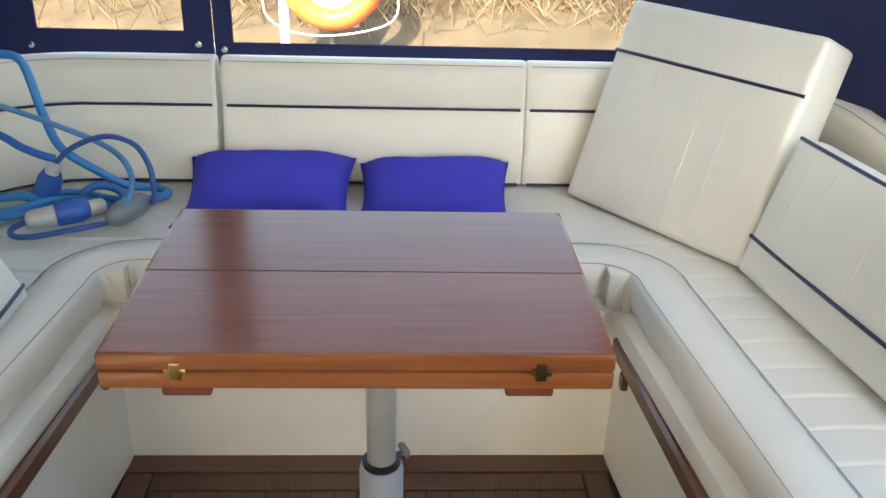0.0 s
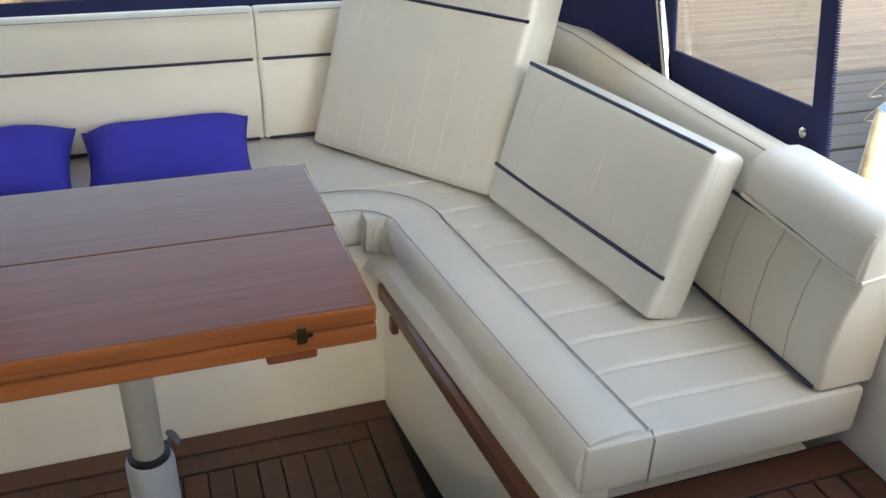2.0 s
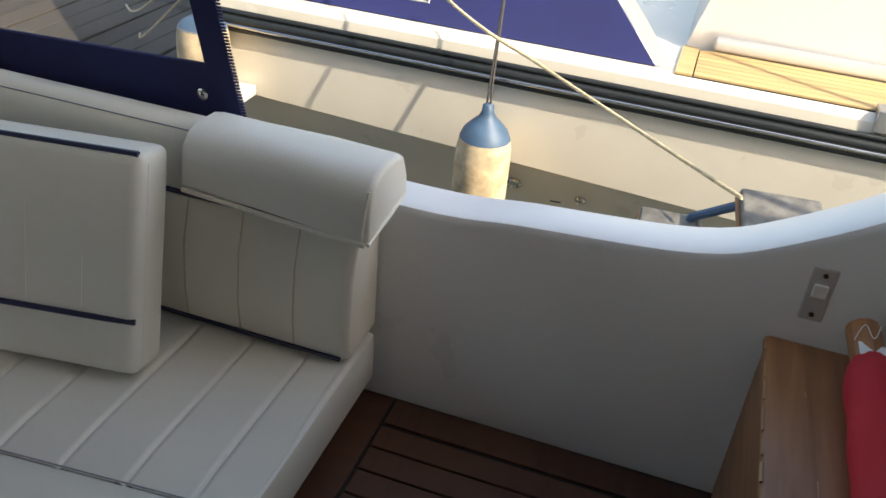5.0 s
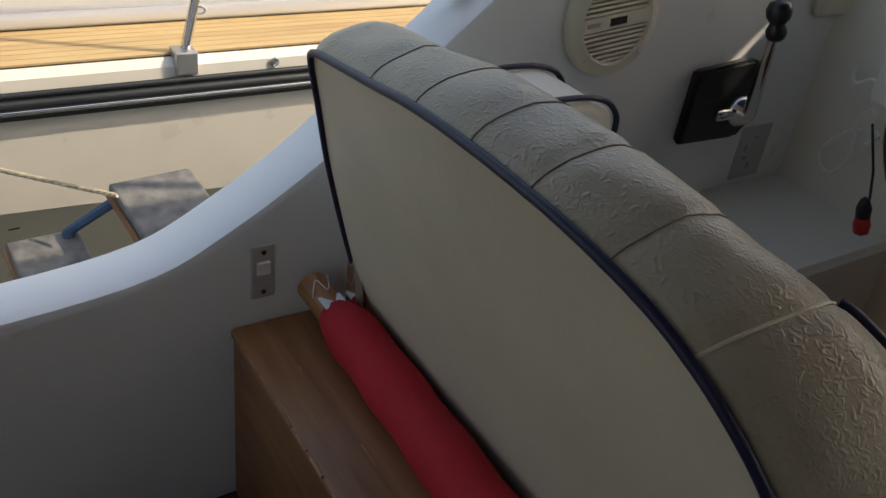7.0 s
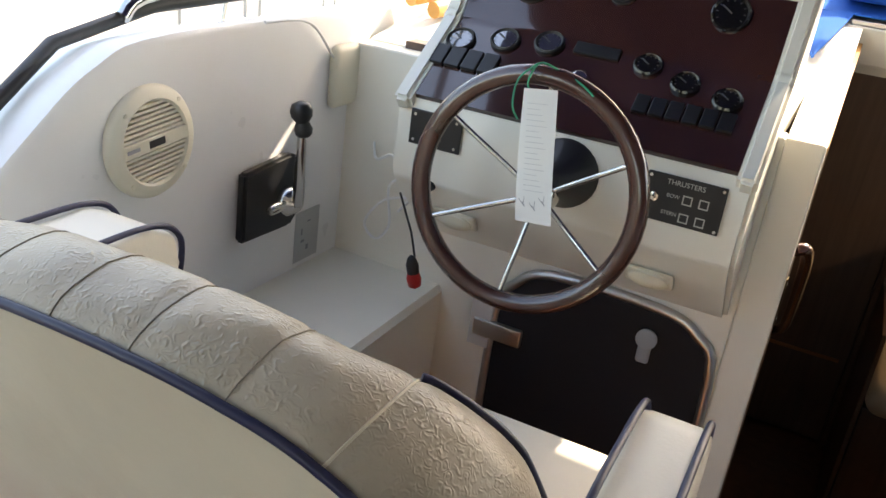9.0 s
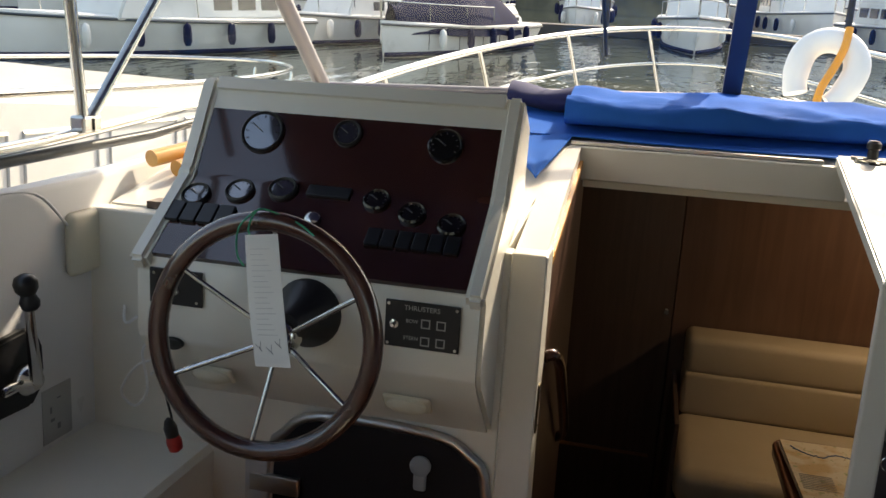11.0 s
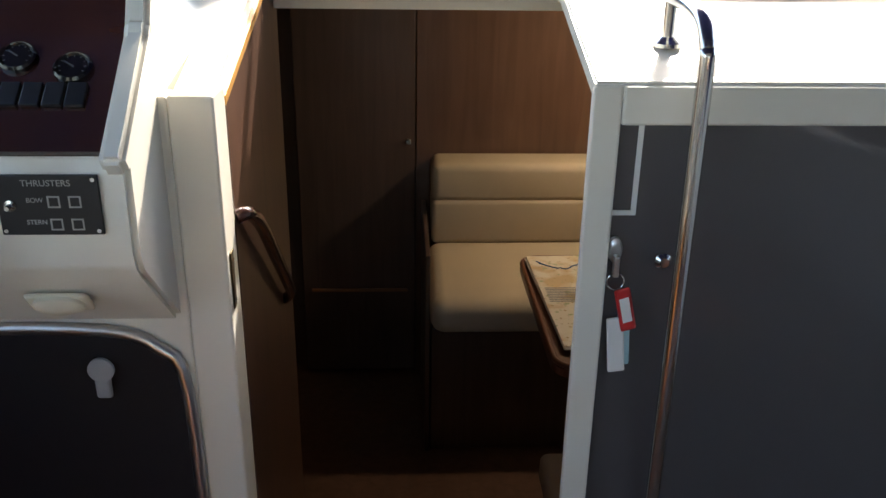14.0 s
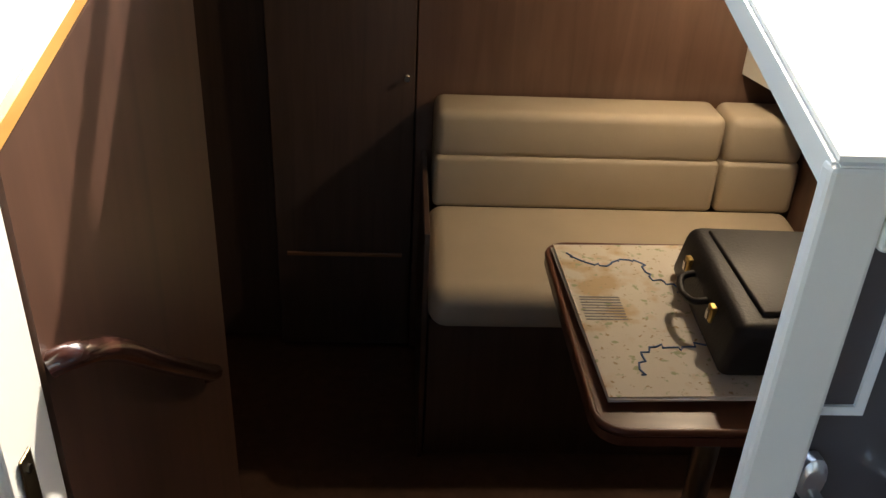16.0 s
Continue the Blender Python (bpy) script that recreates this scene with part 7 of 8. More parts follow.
HM = Matrix.Translation((0.79, 4.60, 1.765)) @ pose(0, 0, 0, -12, 16, -14)
arc = [HM @ Vector((0.138 * math.cos(radians(a)), 0, 0.135 * math.sin(radians(a)) - (0 if 0 <= a <= 180 else 0.10 * abs(math.sin(radians(a)))))) for a in range(-50, 235, 10)]
part("ring", bm_tube(arc, 0.064, 14, radii=[0.066 if 2 < i < len(arc) - 3 else 0.06 for i in range(len(arc))]), mat("white_foam", (0.82, 0.82, 0.80), 0.5), hs, "", 70)
part("strap", bm_tube(smooth_path([HM @ Vector((0.02, -0.06, 0.20)), HM @ Vector((0.04, -0.068, 0.10)), HM @ Vector((0.035, -0.05, 0.0)), HM @ Vector((0.02, -0.04, -0.12)), HM @ Vector((0.03, -0.03, -0.2))], 5), 0.02, 8), mat("orange_strap", (0.80, 0.34, 0.03), 0.6), hs, "orange strap", 60)
bl_ = thing("rope_coil", "blue mooring rope hung on the bow rail", "rope")
for k in range(5):
    x = 1.18 + 0.018 * k
    part("turn", bm_tube(smooth_path([(x, 4.3, 1.78), (x - 0.02, 4.28, 1.68), (x - 0.015, 4.27, 1.56), (x + 0.015, 4.27, 1.54), (x + 0.02, 4.28, 1.67), (x + 0.005, 4.3, 1.78)], 4), 0.010, 6), BLUE_ROPE, bl_, "", 60)

# ---- the boat alongside ----
nb = thing("neighbour_boat", "cream motor cruiser moored alongside with a teak side deck", "boat")
NX, NZ = -2.33, 0.758            # her side at the rub rail, and her side deck
bm = bmesh.new()
rows = []
for i in range(26):
    y = -1.62 + 0.42 * i
    inset = 1.5 * max(0, (y - 3.5) / 5.4) ** 2
    zc = 0.367 - 0.04 * y        # chine, falling towards the bow
    rows.append([bm.verts.new((x, y, z)) for x, z in ((NX - 0.62 - inset, -0.75), (NX - 0.075 - inset, zc - 0.012), (NX - 0.03 - inset, zc), (NX - inset, 0.645), (NX - 0.006 - inset, NZ - 0.018), (NX - 0.022 - inset, NZ), (NX - 3.0 + inset, NZ), (NX - 3.0 + inset, -0.75))])
for A, B in zip(rows, rows[1:]):
    for j in range(8):
        bm.faces.new((A[j], A[(j + 1) % 8], B[(j + 1) % 8], B[j]))
bm.faces.new(rows[0]), bm.faces.new(rows[-1][::-1])
part("hull", bm, HULL, nb, "cream hull side with a hard chine", 30)
for x, z, r, m in ((NX + 0.006, 0.706, 0.009, RUBBER), (NX + 0.010, 0.683, 0.015, RUBBER), (NX + 0.019, 0.667, 0.007, CHROME), (NX + 0.008, 0.652, 0.010, RUBBER)):
    part("rub_rail", bm_tube([(x, y, z) for y in (-1.64, 1.0, 3.4)] + [(x - 1.5 * ((y - 3.5) / 5.4) ** 2, y, z) for y in (4.2, 5.0, 6.0, 7.0)], r, 8), m, nb, "black rub rail with a bright strip", 60)
for k in range(7):
    x = NX - 0.052 - 0.034 * k
    part("teak_plank", bm_box(x - 0.0155, x + 0.0155, -0.133, 3.3, NZ, NZ + 0.009, 0.001), TEAK_LIGHT, nb)
part("teak_margin", bm_box(NX - 0.28, NX - 0.034, -0.185, -0.137, NZ, NZ + 0.0095, 0.001), TEAK_LIGHT, nb)
part("deck_seam", bm_box(NX - 0.28, NX - 0.034, -0.183, 3.3, NZ - 0.002, NZ + 0.003), CAULK, nb)
part("cabin_side", bm_prism([(-0.18, NZ), (1.9, NZ), (2.1, NZ), (5.6, NZ), (4.9, 1.30), (2.3, 1.42), (1.9, 1.16), (-0.10, 1.05)], "x", NX - 2.4, NX - 0.295), WHITE_B, nb, "white cabin side", 30)
part("side_step", bm_box(NX - 0.3045, NX - 0.27, -0.10, 3.2, NZ + 0.0095, NZ + 0.05, 0.012, 3), WHITE_B, nb, "moulded white coaming along the deck", 40)
part("cabin_roof", bm_prism([(2.15, 1.42), (4.95, 1.30), (4.6, 1.46), (2.5, 1.58)], "x", NX - 2.3, NX - 0.36), WHITE_B, nb, "white cabin roof", 30)
for y0, y1 in ((2.35, 2.75), (2.85, 3.35), (3.45, 4.05), (4.15, 4.6)):
    w_ = part("window", bm_box(NX - 0.31, NX - 0.297, y0, y1, 1.02, 1.27, 0.004), DARKWIN, nb, "framed cabin window")
    part("window_frame", bm_tube([(NX - 0.295, y0, 1.02), (NX - 0.295, y1, 1.02), (NX - 0.295, y1, 1.27), (NX - 0.295, y0, 1.27)], 0.012, 6, True), ALU, w_)
part("vent", bm_box(NX - 0.305, NX - 0.293, 0.35, 0.55, 0.90, 0.97, 0.004), ALU, nb, "grey vent plate")


def lean(y, z, out=0.0):
    """A place on the canopy's side, which leans in above the deck."""
    return Vector((-2.40 - 0.476 * (z - NZ) + out, y, z + 0.476 * out))


WY0, WY1, WZ0, WZ1 = -1.473, -0.925, 0.81, 1.36
bm = bmesh.new()
outer = [lean(-1.70, NZ), lean(-0.240, NZ), lean(-1.11, 1.62), lean(-1.70, 1.62)]
hole = [lean(WY0, WZ0), lean(WY1, WZ0), lean(-1.0, WZ1), lean(WY0 + 0.03, WZ1)]
o_, i_ = [bm.verts.new(p) for p in outer], [bm.verts.new(p) for p in hole]
f_ = [bm.faces.new((o_[k], o_[(k + 1) % 4], i_[(k + 1) % 4], i_[k])) for k in range(4)]
bmesh.ops.recalc_face_normals(bm, faces=f_)
bmesh.ops.solidify(bm, geom=f_, thickness=0.008)
part("canopy", bm, CANVAS_SUN, nb, "navy cockpit canopy", 30)
part("canopy_roof", bm_box(NX - 2.6, NX - 0.46, -1.70, -1.08, 1.61, 1.64, 0.01), CANVAS_SUN, nb, "navy canopy roof")
part("canopy_end", bm_prism([(-1.70, NZ + 0.002), (-1.69, NZ + 0.002), (-1.69, 1.61), (-1.70, 1.61)], "x", NX - 2.6, NX - 0.46), CANVAS_SUN, nb, "navy canopy end")
cw_ = part("canopy_window", bm_tube(hole, 0.011, 4, True), PLASTIC_GREY, nb, "grey window frame", 30)
bm = bmesh.new()
bm.faces.new([bm.verts.new(p) for p in hole])
gp = part("pane", bm, GLASS, cw_, "clear window pane")
gp.visible_shadow = False
part("curtain", bm_sheet(lambda u, v: lean(WY0 - 0.02 + (WY1 - WY0 + 0.04) * u, WZ0 - 0.02 + (WZ1 - WZ0 + 0.02) * v, -0.03 + 0.004 * math.sin(u * 85) + 0.004 * math.sin(u * 37 + 2 * v)), 120, 4, 0.002), CURTAIN, cw_, "pale blue pleated curtain", 70)
bm = bmesh.new()
f_ = [bm.faces.new([bm.verts.new(p) for p in (lean(-0.235, NZ + 0.001, 0.004), lean(-0.186, NZ + 0.001, 0.004), lean(-1.05, 1.62, 0.004), lean(-1.105, 1.62, 0.004))])]
bmesh.ops.solidify(bm, geom=f_, thickness=0.03)
part("canopy_edge", bm, WHITE_B, nb, "white sloping edge ahead of the canopy", 30)
for y in (0.37, 2.2):
    s_ = part("stanchion", bm_tube([(NX - 0.030, y, NZ), (NX - 0.02, y + 0.16, 1.45)], 0.013, 8), CHROME, nb, "", 60)
    part("stanchion_base", bm_box(NX - 0.055, NX + 0.010, y - 0.032, y + 0.026, 0.718, NZ + 0.022, 0.004), ALU, s_)
    part("lashing_eye", bm_tube([(NX - 0.026 + 0.0, y + 0.045 + 0.014 * math.cos(a), NZ + 0.12 + 0.010 * math.sin(a)) for a in [2 * math.pi * k / 14 for k in range(14)]], 0.003, 5, True), CHROME, s_)
part("drain", bm_turn([(0.013, 0), (0.013, 0.004), (0.009, 0.006), (0.006, 0.002)], 16, Matrix.Translation((NX - 0.004, 0.612, 0.730)) @ pose(0, 0, 0, 0, 90, 0)), CHROME, nb, "small steel drain", 40)
part("guard_rail", bm_tube(smooth_path([(NX - 0.02, 0.57, 1.45), (NX - 0.02, 2.36, 1.46), (NX - 0.10, 4.4, 1.50), (NX - 0.55, 6.2, 1.55), (NX - 1.35, 7.2, 1.58), (NX - 2.2, 6.6, 1.56), (NX - 2.6, 5.0, 1.5)], 8), 0.016, 8), CHROME, nb, "steel bow rail", 60)
for y, x in ((4.4, NX - 0.10), (6.2, NX - 0.55), (7.2, NX - 1.35)):
    part("stanchion", bm_tube([(x, y, 1.52), (x - 0.05, y - 0.12, NZ)], 0.012, 6), CHROME, nb, "", 60)
for y, z, r_ in ((-0.381, 0.271, 0.018), (-0.60, 0.28, 0.024)):
    part("skin_fitting", bm_turn([(r_, 0), (r_, 0.006), (r_ * 0.7, 0.012), (r_ * 0.4, 0.006)], 16, Matrix.Translation((NX - 0.115, y, z)) @ pose(0, 0, 0, 0, 115, 0)), CHROME, nb, "round steel skin fitting", 40)
for y, z, l_ in ((-0.46, 0.238, 0.035), (-0.09, 0.280, 0.028)):
    part("scuff", bm_box(-0.0008, 0.0008, -l_ / 2, l_ / 2, -0.0025, 0.0025, m=Matrix.Translation((NX - 0.0715 - 0.41 * (0.355 - 0.04 * y - z), y, z)) @ pose(0, 0, 0, 4, 22, 0)), RUBBER, nb, "dark scuff on the hull")
part("stern_fitting", bm_box(NX - 0.02, NX + 0.06, -1.56, -1.475, 0.432, 0.468, 0.006), WHITE_B, nb, "white fitting at the stern corner", 40)


def fender(y, ztop, r, h, label, cap=0.088):
    f = thing("boat_fender", label, "fender", "fenders of the boat alongside")
    x = NX + 0.10
    part("body", bm_turn([(0.02, -h - 0.02), (r * 0.8, -h + 0.02), (r, -h + 0.08), (r, -cap - 0.06), (r * 0.97, -cap - 0.025), (r * 0.90, -cap + 0.003)], 24, Matrix.Translation((x, y, ztop))), FENDER, f, "dirty cream body", 60)
    k = cap / 0.088
    part("cap", bm_turn([(r * 0.92, -cap), (r * 0.80, -0.064 * k), (r * 0.55, -0.042 * k), (r * 0.32, -0.024 * k), (r * 0.22, -0.008), (r * 0.20, 0.012), (0.008, 0.018)], 24, Matrix.Translation((x, y, ztop))), FENDER_TOP, f, "blue top", 50)
    for d_ in (-0.006, 0.006):
        part("lanyard", bm_tube([(x, y + d_, ztop + 0.01), (x, y + d_ * 0.6, ztop + 0.07), (x - 0.05, y, ztop + 0.45)], 0.0032, 6), ROPE_GREY, f, "grey lanyard", 60)


fender(-0.662, 0.603, 0.082, 0.46, "dirty cream fender with a blue top on a grey lanyard")
fender(-1.585, 0.725, 0.082, 0.48, "sunlit stained cream fender at the neighbour's quarter", 0.05)
for pts, label in (([(-2.36, -1.10, 1.02), (-2.13, -0.726, 0.888), (-2.03, -0.492, 0.830), (-1.85, -0.223, 0.792), (-1.63, 0.02, 0.786)], "cream mooring rope slanting down to a boarding step"), ([(-2.30, -1.20, 1.26), (-2.33, -1.496, 0.994), (-2.60, -2.07, 0.555), (-3.4, -2.77, 0.24)], "cream mooring rope to the jetty"), ([(-2.28, -1.12, 1.25), (-2.33, -1.418, 1.011), (-2.60, -2.05, 0.475), (-3.1, -2.48, 0.24)], "cream mooring rope to the jetty")):
    rp_ = thing("mooring_rope", label, "rope", "mooring ropes")
    P3 = smooth_path(pts, 10)
    for s in range(3):
        q = [p + Vector((0.0025 * math.cos(i * 1.1 + s * 2.094), 0.0, 0.0025 * math.sin(i * 1.1 + s * 2.094))) for i, p in enumerate(smooth_path(P3, 4))]
        part("strand", bm_tube(q, 0.003, 5), ROPE, rp_, "twisted strand", 60)
steps = thing("boarding_step", "grey rubber-topped boarding step outside the coaming", "step")
PADM = mat("grey_rubber_pad", (0.15, 0.145, 0.13), 0.55, var=0.45, scale=30, stain=0.5)
for cx, cy, cz, w, d, r in ((-1.60, 0.105, 0.765, 0.19, 0.16, 6), (-1.64, -0.10, 0.665, 0.15, 0.13, 4)):
    p_ = part("pad", bm_box(-w / 2, w / 2, -d / 2, d / 2, -0.012, 0.006, 0.008, 3, m=Matrix.Translation((cx, cy, cz)) @ pose(0, 0, 0, 0, 9, r)), PADM, steps, "worn grey rubber pad")
    part("edge", bm_box(-w / 2 - 0.004, w / 2 + 0.004, -d / 2 - 0.004, d / 2 + 0.004, -0.03, -0.0125, 0.004, m=Matrix.Translation((cx, cy, cz)) @ pose(0, 0, 0, 0, 9, r)), WOOD_BOX, p_, "wooden edge")
part("strut", bm_tube([(-1.68, 0.04, 0.755), (-1.70, -0.06, 0.685), (-1.62, -0.12, 0.50)], 0.011, 8), FENDER_TOP, steps, "slate-blue strut")
part("leg", bm_tube([(-1.58, 0.05, 0.76), (-1.50, 0.05, 0.55)], 0.015, 8), ALU, steps)
part("leg", bm_tube([(-1.58, -0.08, 0.68), (-1.50, -0.08, 0.55)], 0.015, 8), ALU, steps)

grat = thing("boarding_grating", "weathered slatted wooden grating between the two boats", "grating")
slat_ = bm_box(-0.235, 0.235, -0.0065, 0.0065, -0.01, 0.01, 0.002)
gs = part("slat", slat_, GREY_WOOD, grat)
gs.matrix_local = Matrix.Translation((-1.635, -1.09, 0.490)) @ pose(0, 0, 0, 0, 0, 4)
for k in range(1, 46):
    sl = new("slat", gs.data)
    sl.parent = grat
    sl.matrix_local = Matrix.Translation((-1.635, -1.09 + 0.0202 * k, 0.490)) @ pose(0, 0, 0, 0, 0, 4)
for y in (-0.98, -0.30):
    part("bearer", bm_box(-1.86, -1.36, y - 0.02, y + 0.02, 0.435, 0.4795, 0.003), GREY_WOOD, grat, "timber bearer")

# ---- jetty, bank and thicket astern ----
jet = tagged(new("jetty"), "weathered wooden jetty beside the stern", "jetty", kind="structure")
me0 = None
for k in range(48):
    bm = bm_box(-1.6, 1.6, -0.058, 0.058, -0.02, 0.02, 0.004, 1)
    if me0 is None:
        p_ = part("plank", bm, GREY_WOOD, jet)
        me0 = p_.data
    else:
        bm.free()
        p_ = new("plank", me0)
        p_.parent = jet
    p_.matrix_local = Matrix.Translation((-3.7, -2.1 - 0.124 * k, 0.20)) @ pose(0, 0, 0, 0, 0, 2 * math.sin(k * 2.1) * 0.3)
tagged(part("jetty_beam", bm_box(-5.3, -2.15, -8.2, -2.0, -0.4, 0.175, 0.01), GREY_WOOD), "grey timber beams under the jetty", "jetty", kind="structure")
tagged(part("ground_bank", bm_sheet(lambda u, v: Vector((-14 + 28 * u, -4.6 - 14 * v, -0.9 + 2.0 * min(1, v * 5) + 0.3 * noise.noise(Vector((u * 14, v * 9, 0))))), 40, 24), mat("earth_bank", (0.075, 0.057, 0.036), 0.95, var=0.3, scale=3), smooth=60), "earth bank astern", "ground", kind="structure")
random.seed(11)
bm = bmesh.new()
for k in range(5200):
    x, y = random.uniform(-7.5, 7.5), -6.2 - abs(random.gauss(0, 1.0))
    z = random.uniform(-0.3, 0.6)
    h = random.uniform(0.5, 2.4)
    lean = Vector((random.gauss(0, 0.55), random.gauss(0, 0.4), 1)).normalized()
    bend = Vector((random.gauss(0, 0.35), random.gauss(0, 0.3), random.gauss(-0.1, 0.2)))
    p0 = Vector((x, y, z))
    r = random.uniform(0.003, 0.008)
    bm_tube([p0, p0 + lean * h * 0.5 + bend * 0.15, p0 + lean * h + bend * h * 0.5], r, 3, radii=[r, r * 0.8, r * 0.4], bm=bm)
tagged(part("thicket", bm, LEAF), "dry brown thicket of bare twigs on the bank", "thicket", kind="stuff")
ring = thing("lifebuoy_stand", "orange lifebuoy on a white post on the bank", "lifebuoy")
RC = Vector((0.60, -5.6, 0.78))
part("buoy", bm_tube([RC + Vector((0.31 * math.cos(a), 0, 0.36 * math.sin(a))) for a in [2 * math.pi * k / 40 for k in range(40)]], 0.075, 12, True), ORANGE, ring, "orange ring", 60)
part("backboard", bm_box(0.42, 0.78, -5.74, -5.70, 0.35, 1.3, 0.01), mat("pale_board", (0.62, 0.56, 0.55), 0.6), ring, "pale board")
part("sign", bm_box(0.50, 0.68, -5.699, -5.69, 0.55, 1.10, 0.004), mat("red_sign", (0.55, 0.05, 0.08), 0.6), ring, "red notice panel")
part("grab_line", bm_tube(smooth_path([RC + Vector(p) for p in ((-0.40, 0.06, 0.05), (-0.45, 0.08, -0.3), (-0.2, 0.1, -0.42), (0.2, 0.1, -0.44), (0.45, 0.08, -0.3), (0.40, 0.06, 0.05))], 5), 0.007, 6), PAPER, ring, "white grab line", 60)
part("post", bm_tube([(0.92, -5.6, -0.6), (0.94, -5.6, 1.9)], 0.035, 10), WHITE_B, ring, "white post")
part("foot", bm_tube([(0.60, -5.72, -0.6), (0.60, -5.72, 0.4)], 0.04, 8), GREY_WOOD, ring)

# ---- shore-power cable on the seat ----
cable = thing("shore_power_cable", "coiled blue shore-power cable with blue plugs on the seat", "cable")
ZC = 0.60
def coil(pts, r, m, label):
    part("cable", bm_tube(smooth_path(pts, 8), r, 8), m, cable, label, 60)
coil([(1.30, -2.00, 0.99), (1.226, -2.0, 1.003), (1.164, -1.99, 0.981), (1.121, -1.96, 0.847), (1.069, -1.92, 0.757), (0.99, -1.94, 0.685), (0.92, -1.98, ZC + 0.022), (0.84, -1.985, ZC + 0.013), (0.786, -1.94, ZC + 0.013), (0.83, -1.89, ZC + 0.013), (0.93, -1.885, ZC + 0.013), (1.05, -1.93, ZC + 0.013), (1.18, -1.91, ZC + 0.013), (1.28, -1.86, ZC + 0.013), (1.26, -1.78, ZC + 0.013), (1.17, -1.79, ZC + 0.016), (1.10, -1.84, ZC + 0.026), (1.00, -1.86, ZC + 0.02), (0.92, -1.83, ZC + 0.013)], 0.0125, BLUE_ROPE, "bright blue cable")
coil([(1.32, -1.96, 0.89), (1.231, -1.95, 0.868), (1.10, -1.92, 0.835), (0.953, -1.88, 0.792), (0.868, -1.82, 0.765), (0.831, -1.77, 0.725), (0.840, -1.74, 0.675), (0.872, -1.745, 0.640)], 0.0085, BLUE_PALE, "thin blue cable")
coil([(1.10, -1.90, 0.70), (1.018, -1.87, 0.775), (0.92, -1.86, 0.813), (0.832, -1.82, 0.807), (0.785, -1.78, 0.765), (0.775, -1.77, 0.70), (0.79, -1.80, 0.645), (0.815, -1.82, 0.638)], 0.0078, BLUE_DARK, "dark blue flex")
coil([(0.882, -1.708, 0.622), (0.92, -1.715, 0.610), (0.985, -1.682, 0.608), (1.063, -1.640, 0.608), (1.116, -1.640, 0.608), (1.135, -1.675, 0.612), (1.10, -1.688, 0.628)], 0.0082, BLUE_DARK, "dark blue flex")
coil([(1.33, -1.92, 0.83), (1.223, -1.90, 0.798), (1.158, -1.87, 0.775), (1.10, -1.86, 0.755), (1.07, -1.87, 0.742)], 0.0115, BLUE_DEEP, "blue cable into the socket")
coil([(1.24, -1.73, ZC + 0.013), (1.15, -1.77, ZC + 0.014), (1.10, -1.83, ZC + 0.014), (1.18, -1.87, ZC + 0.026), (1.27, -1.83, ZC + 0.026), (1.33, -1.76, ZC + 0.014)], 0.0125, BLUE_ROPE, "bright blue cable")
coil([(1.02, -1.88, ZC + 0.03), (0.98, -1.90, ZC + 0.05), (0.93, -1.90, ZC + 0.045), (0.89, -1.87, ZC + 0.03), (0.885, -1.82, ZC + 0.013)], 0.012, BLUE_DEEP, "blue cable loop")
def plug(o, ax, cols, label, parts):
    m = frame_mat(o, Vector(ax).cross(Vector((0, 0, 1))), ax)
    for profile, mm, lb_ in parts:
        part("plug", bm_turn(profile, 18, m), mm, cable, lb_, 45)
GREYW = mat("scuffed_white_plastic", (0.55, 0.53, 0.48), 0.5, var=0.15, scale=20, stain=0.3)
plug((1.100, -1.685, 0.632), (-0.85, -0.52, 0.02), 0, "", [([(0.010, 0), (0.020, 0.006), (0.026, 0.02), (0.028, 0.07), (0.030, 0.075)], GREYW, "scuffed white plug end"), ([(0.030, 0.076), (0.033, 0.085), (0.034, 0.14), (0.028, 0.16), (0.022, 0.165)], BLUE_PLUG, "blue plug body"), ([(0.022, 0.166), (0.022, 0.20), (0.012, 0.21)], GREYW, "white gland")])
plug((0.885, -1.70, 0.632), (-0.45, -0.89, 0.04), 0, "", [([(0.012, 0), (0.026, 0.012), (0.033, 0.04), (0.034, 0.10), (0.028, 0.13), (0.014, 0.15)], SLATE_GREY, "grey connector")])
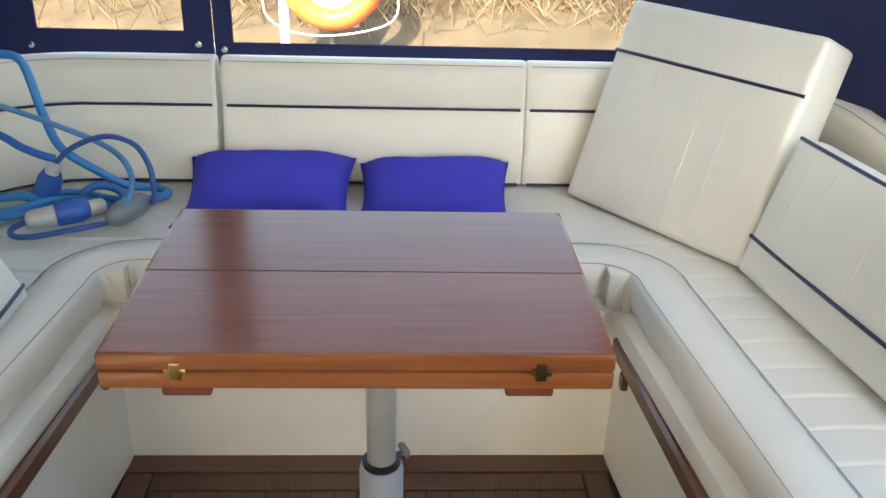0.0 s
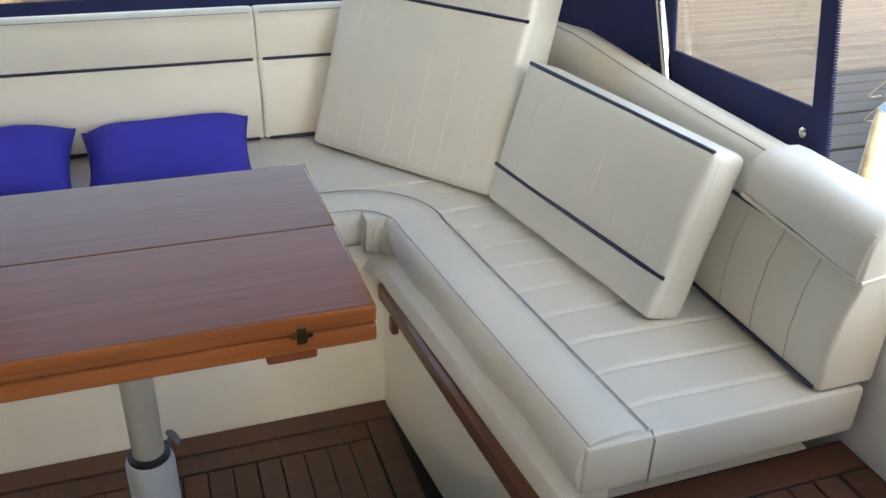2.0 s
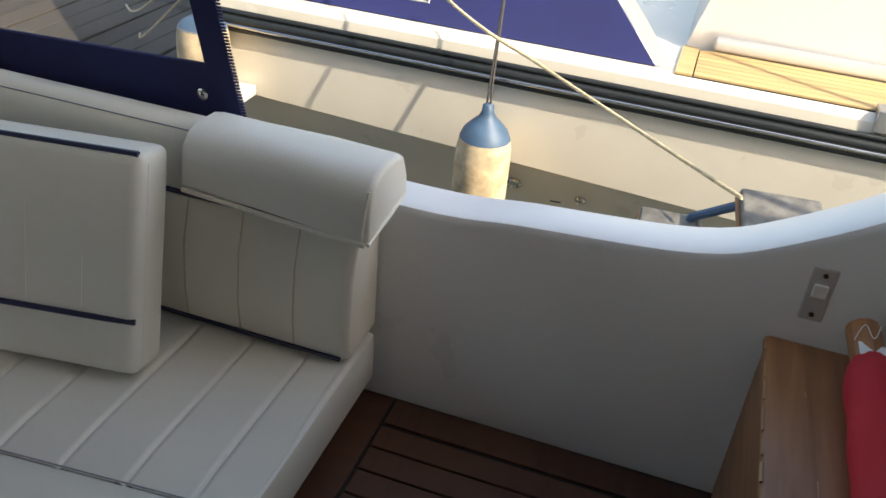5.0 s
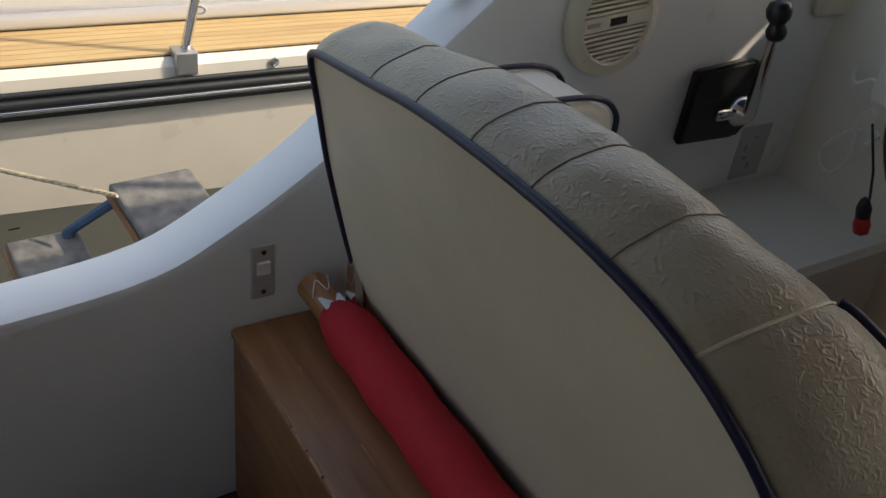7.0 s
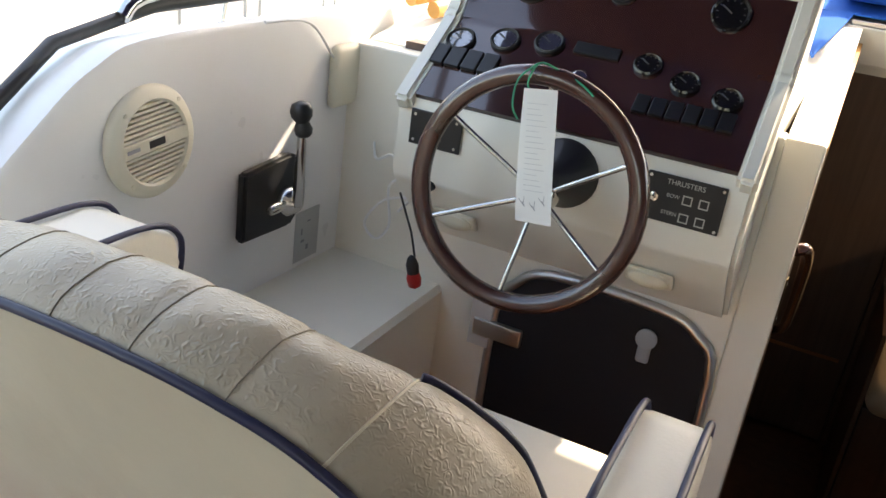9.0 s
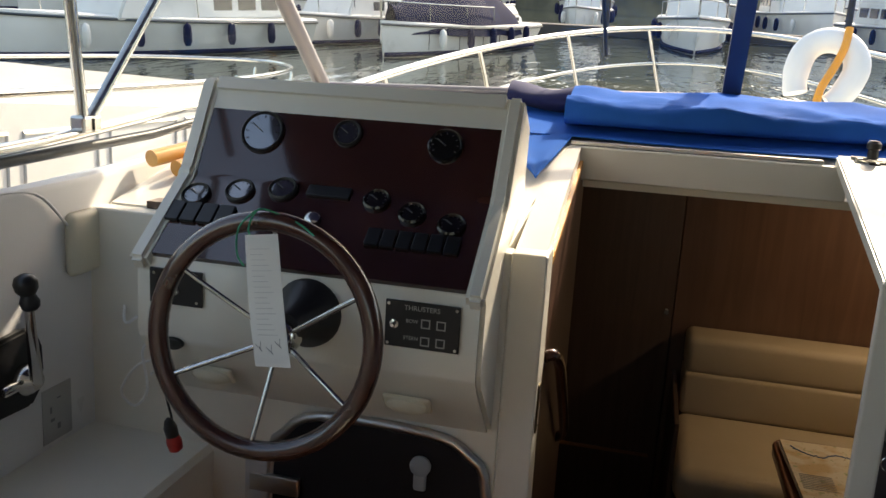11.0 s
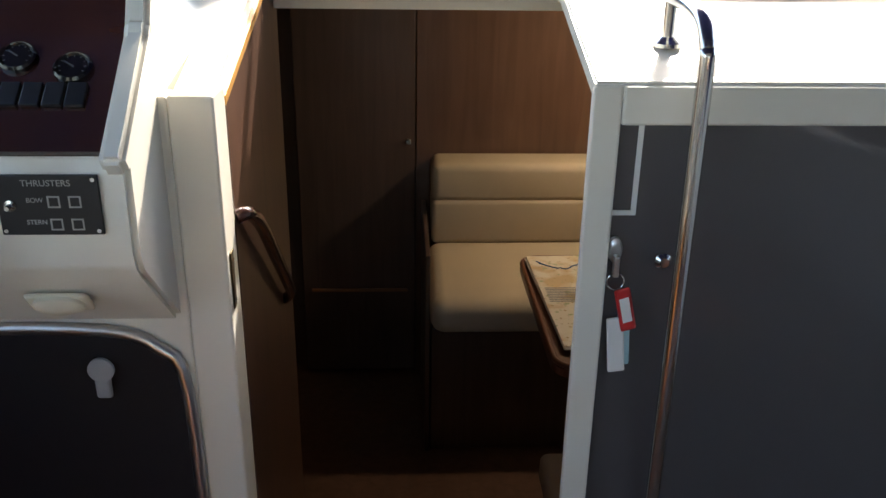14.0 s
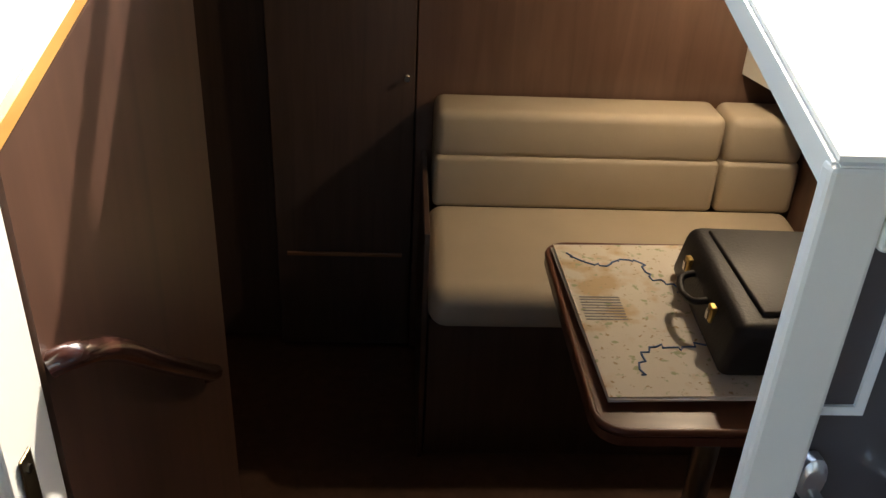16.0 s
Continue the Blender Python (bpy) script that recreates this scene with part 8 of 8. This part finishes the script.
plug((1.135, -1.90, 0.603), (-0.42, 0.12, 0.9), 0, "", [([(0.034, 0), (0.036, 0.02), (0.034, 0.08), (0.026, 0.10)], BLUE_PLUG, "blue socket"), ([(0.020, 0.101), (0.022, 0.125), (0.012, 0.135)], GREYW, "white collar")])


# ---- laid teak floors ----
def plank_mesh(w, l, h, mat_):
    bm = bm_box(-w / 2, w / 2, -l / 2, l / 2, 0, h, 0.0012, 1)
    me = bpy.data.meshes.new("plank")
    bm.to_mesh(me)
    bm.free()
    me.materials.append(mat_)
    return me


def lay(parent, x0, x1, y0, y1, z, w, along, h=0.008):
    """Planks side by side over a rectangle; along is the way that they run."""
    n = max(1, round(((x1 - x0) if along == "y" else (y1 - y0)) / w))
    step = ((x1 - x0) if along == "y" else (y1 - y0)) / n
    me = plank_mesh(step - 0.005, (y1 - y0) if along == "y" else (x1 - x0), h, TEAK)
    for k in range(n):
        p = new("plank", me)
        p.parent = parent
        c = (x0 + step * (k + 0.5), (y0 + y1) / 2) if along == "y" else ((x0 + x1) / 2, y0 + step * (k + 0.5))
        p.matrix_local = Matrix.Translation((*c, z)) @ pose(0, 0, 0, 0, 0, 0 if along == "y" else 90)


lay(floor_well, -0.49, 0.84, -1.5, -1.425, -0.008, 0.075, "x")
lay(floor_well, -0.41, 0.76, -1.42, -1.352, -0.008, 0.068, "x")
lay(floor_well, -0.485, -0.415, -1.42, -0.60, -0.008, 0.07, "y")
lay(floor_well, 0.765, 0.84, -1.42, -0.60, -0.008, 0.075, "y")
lay(floor_well, -0.41, 0.76, -1.347, -0.60, -0.008, 0.062, "y")
lay(floor_deck, -1.195, 1.54, -0.60, -0.525, ZD - 0.008, 0.075, "x")
lay(floor_deck, -1.195, -1.122, -0.52, 0.09, ZD - 0.008, 0.073, "y")
lay(floor_deck, -1.117, -0.30, -0.52, 0.015, ZD - 0.008, 0.058, "y")
lay(floor_deck, -1.117, -0.30, 0.02, 0.09, ZD - 0.008, 0.07, "x")
lay(floor_deck, -0.295, 1.54, -0.52, 1.24, ZD - 0.008, 0.060, "y")
lay(floor_deck, -0.865, -0.30, 0.64, 1.24, ZD - 0.008, 0.058, "y")
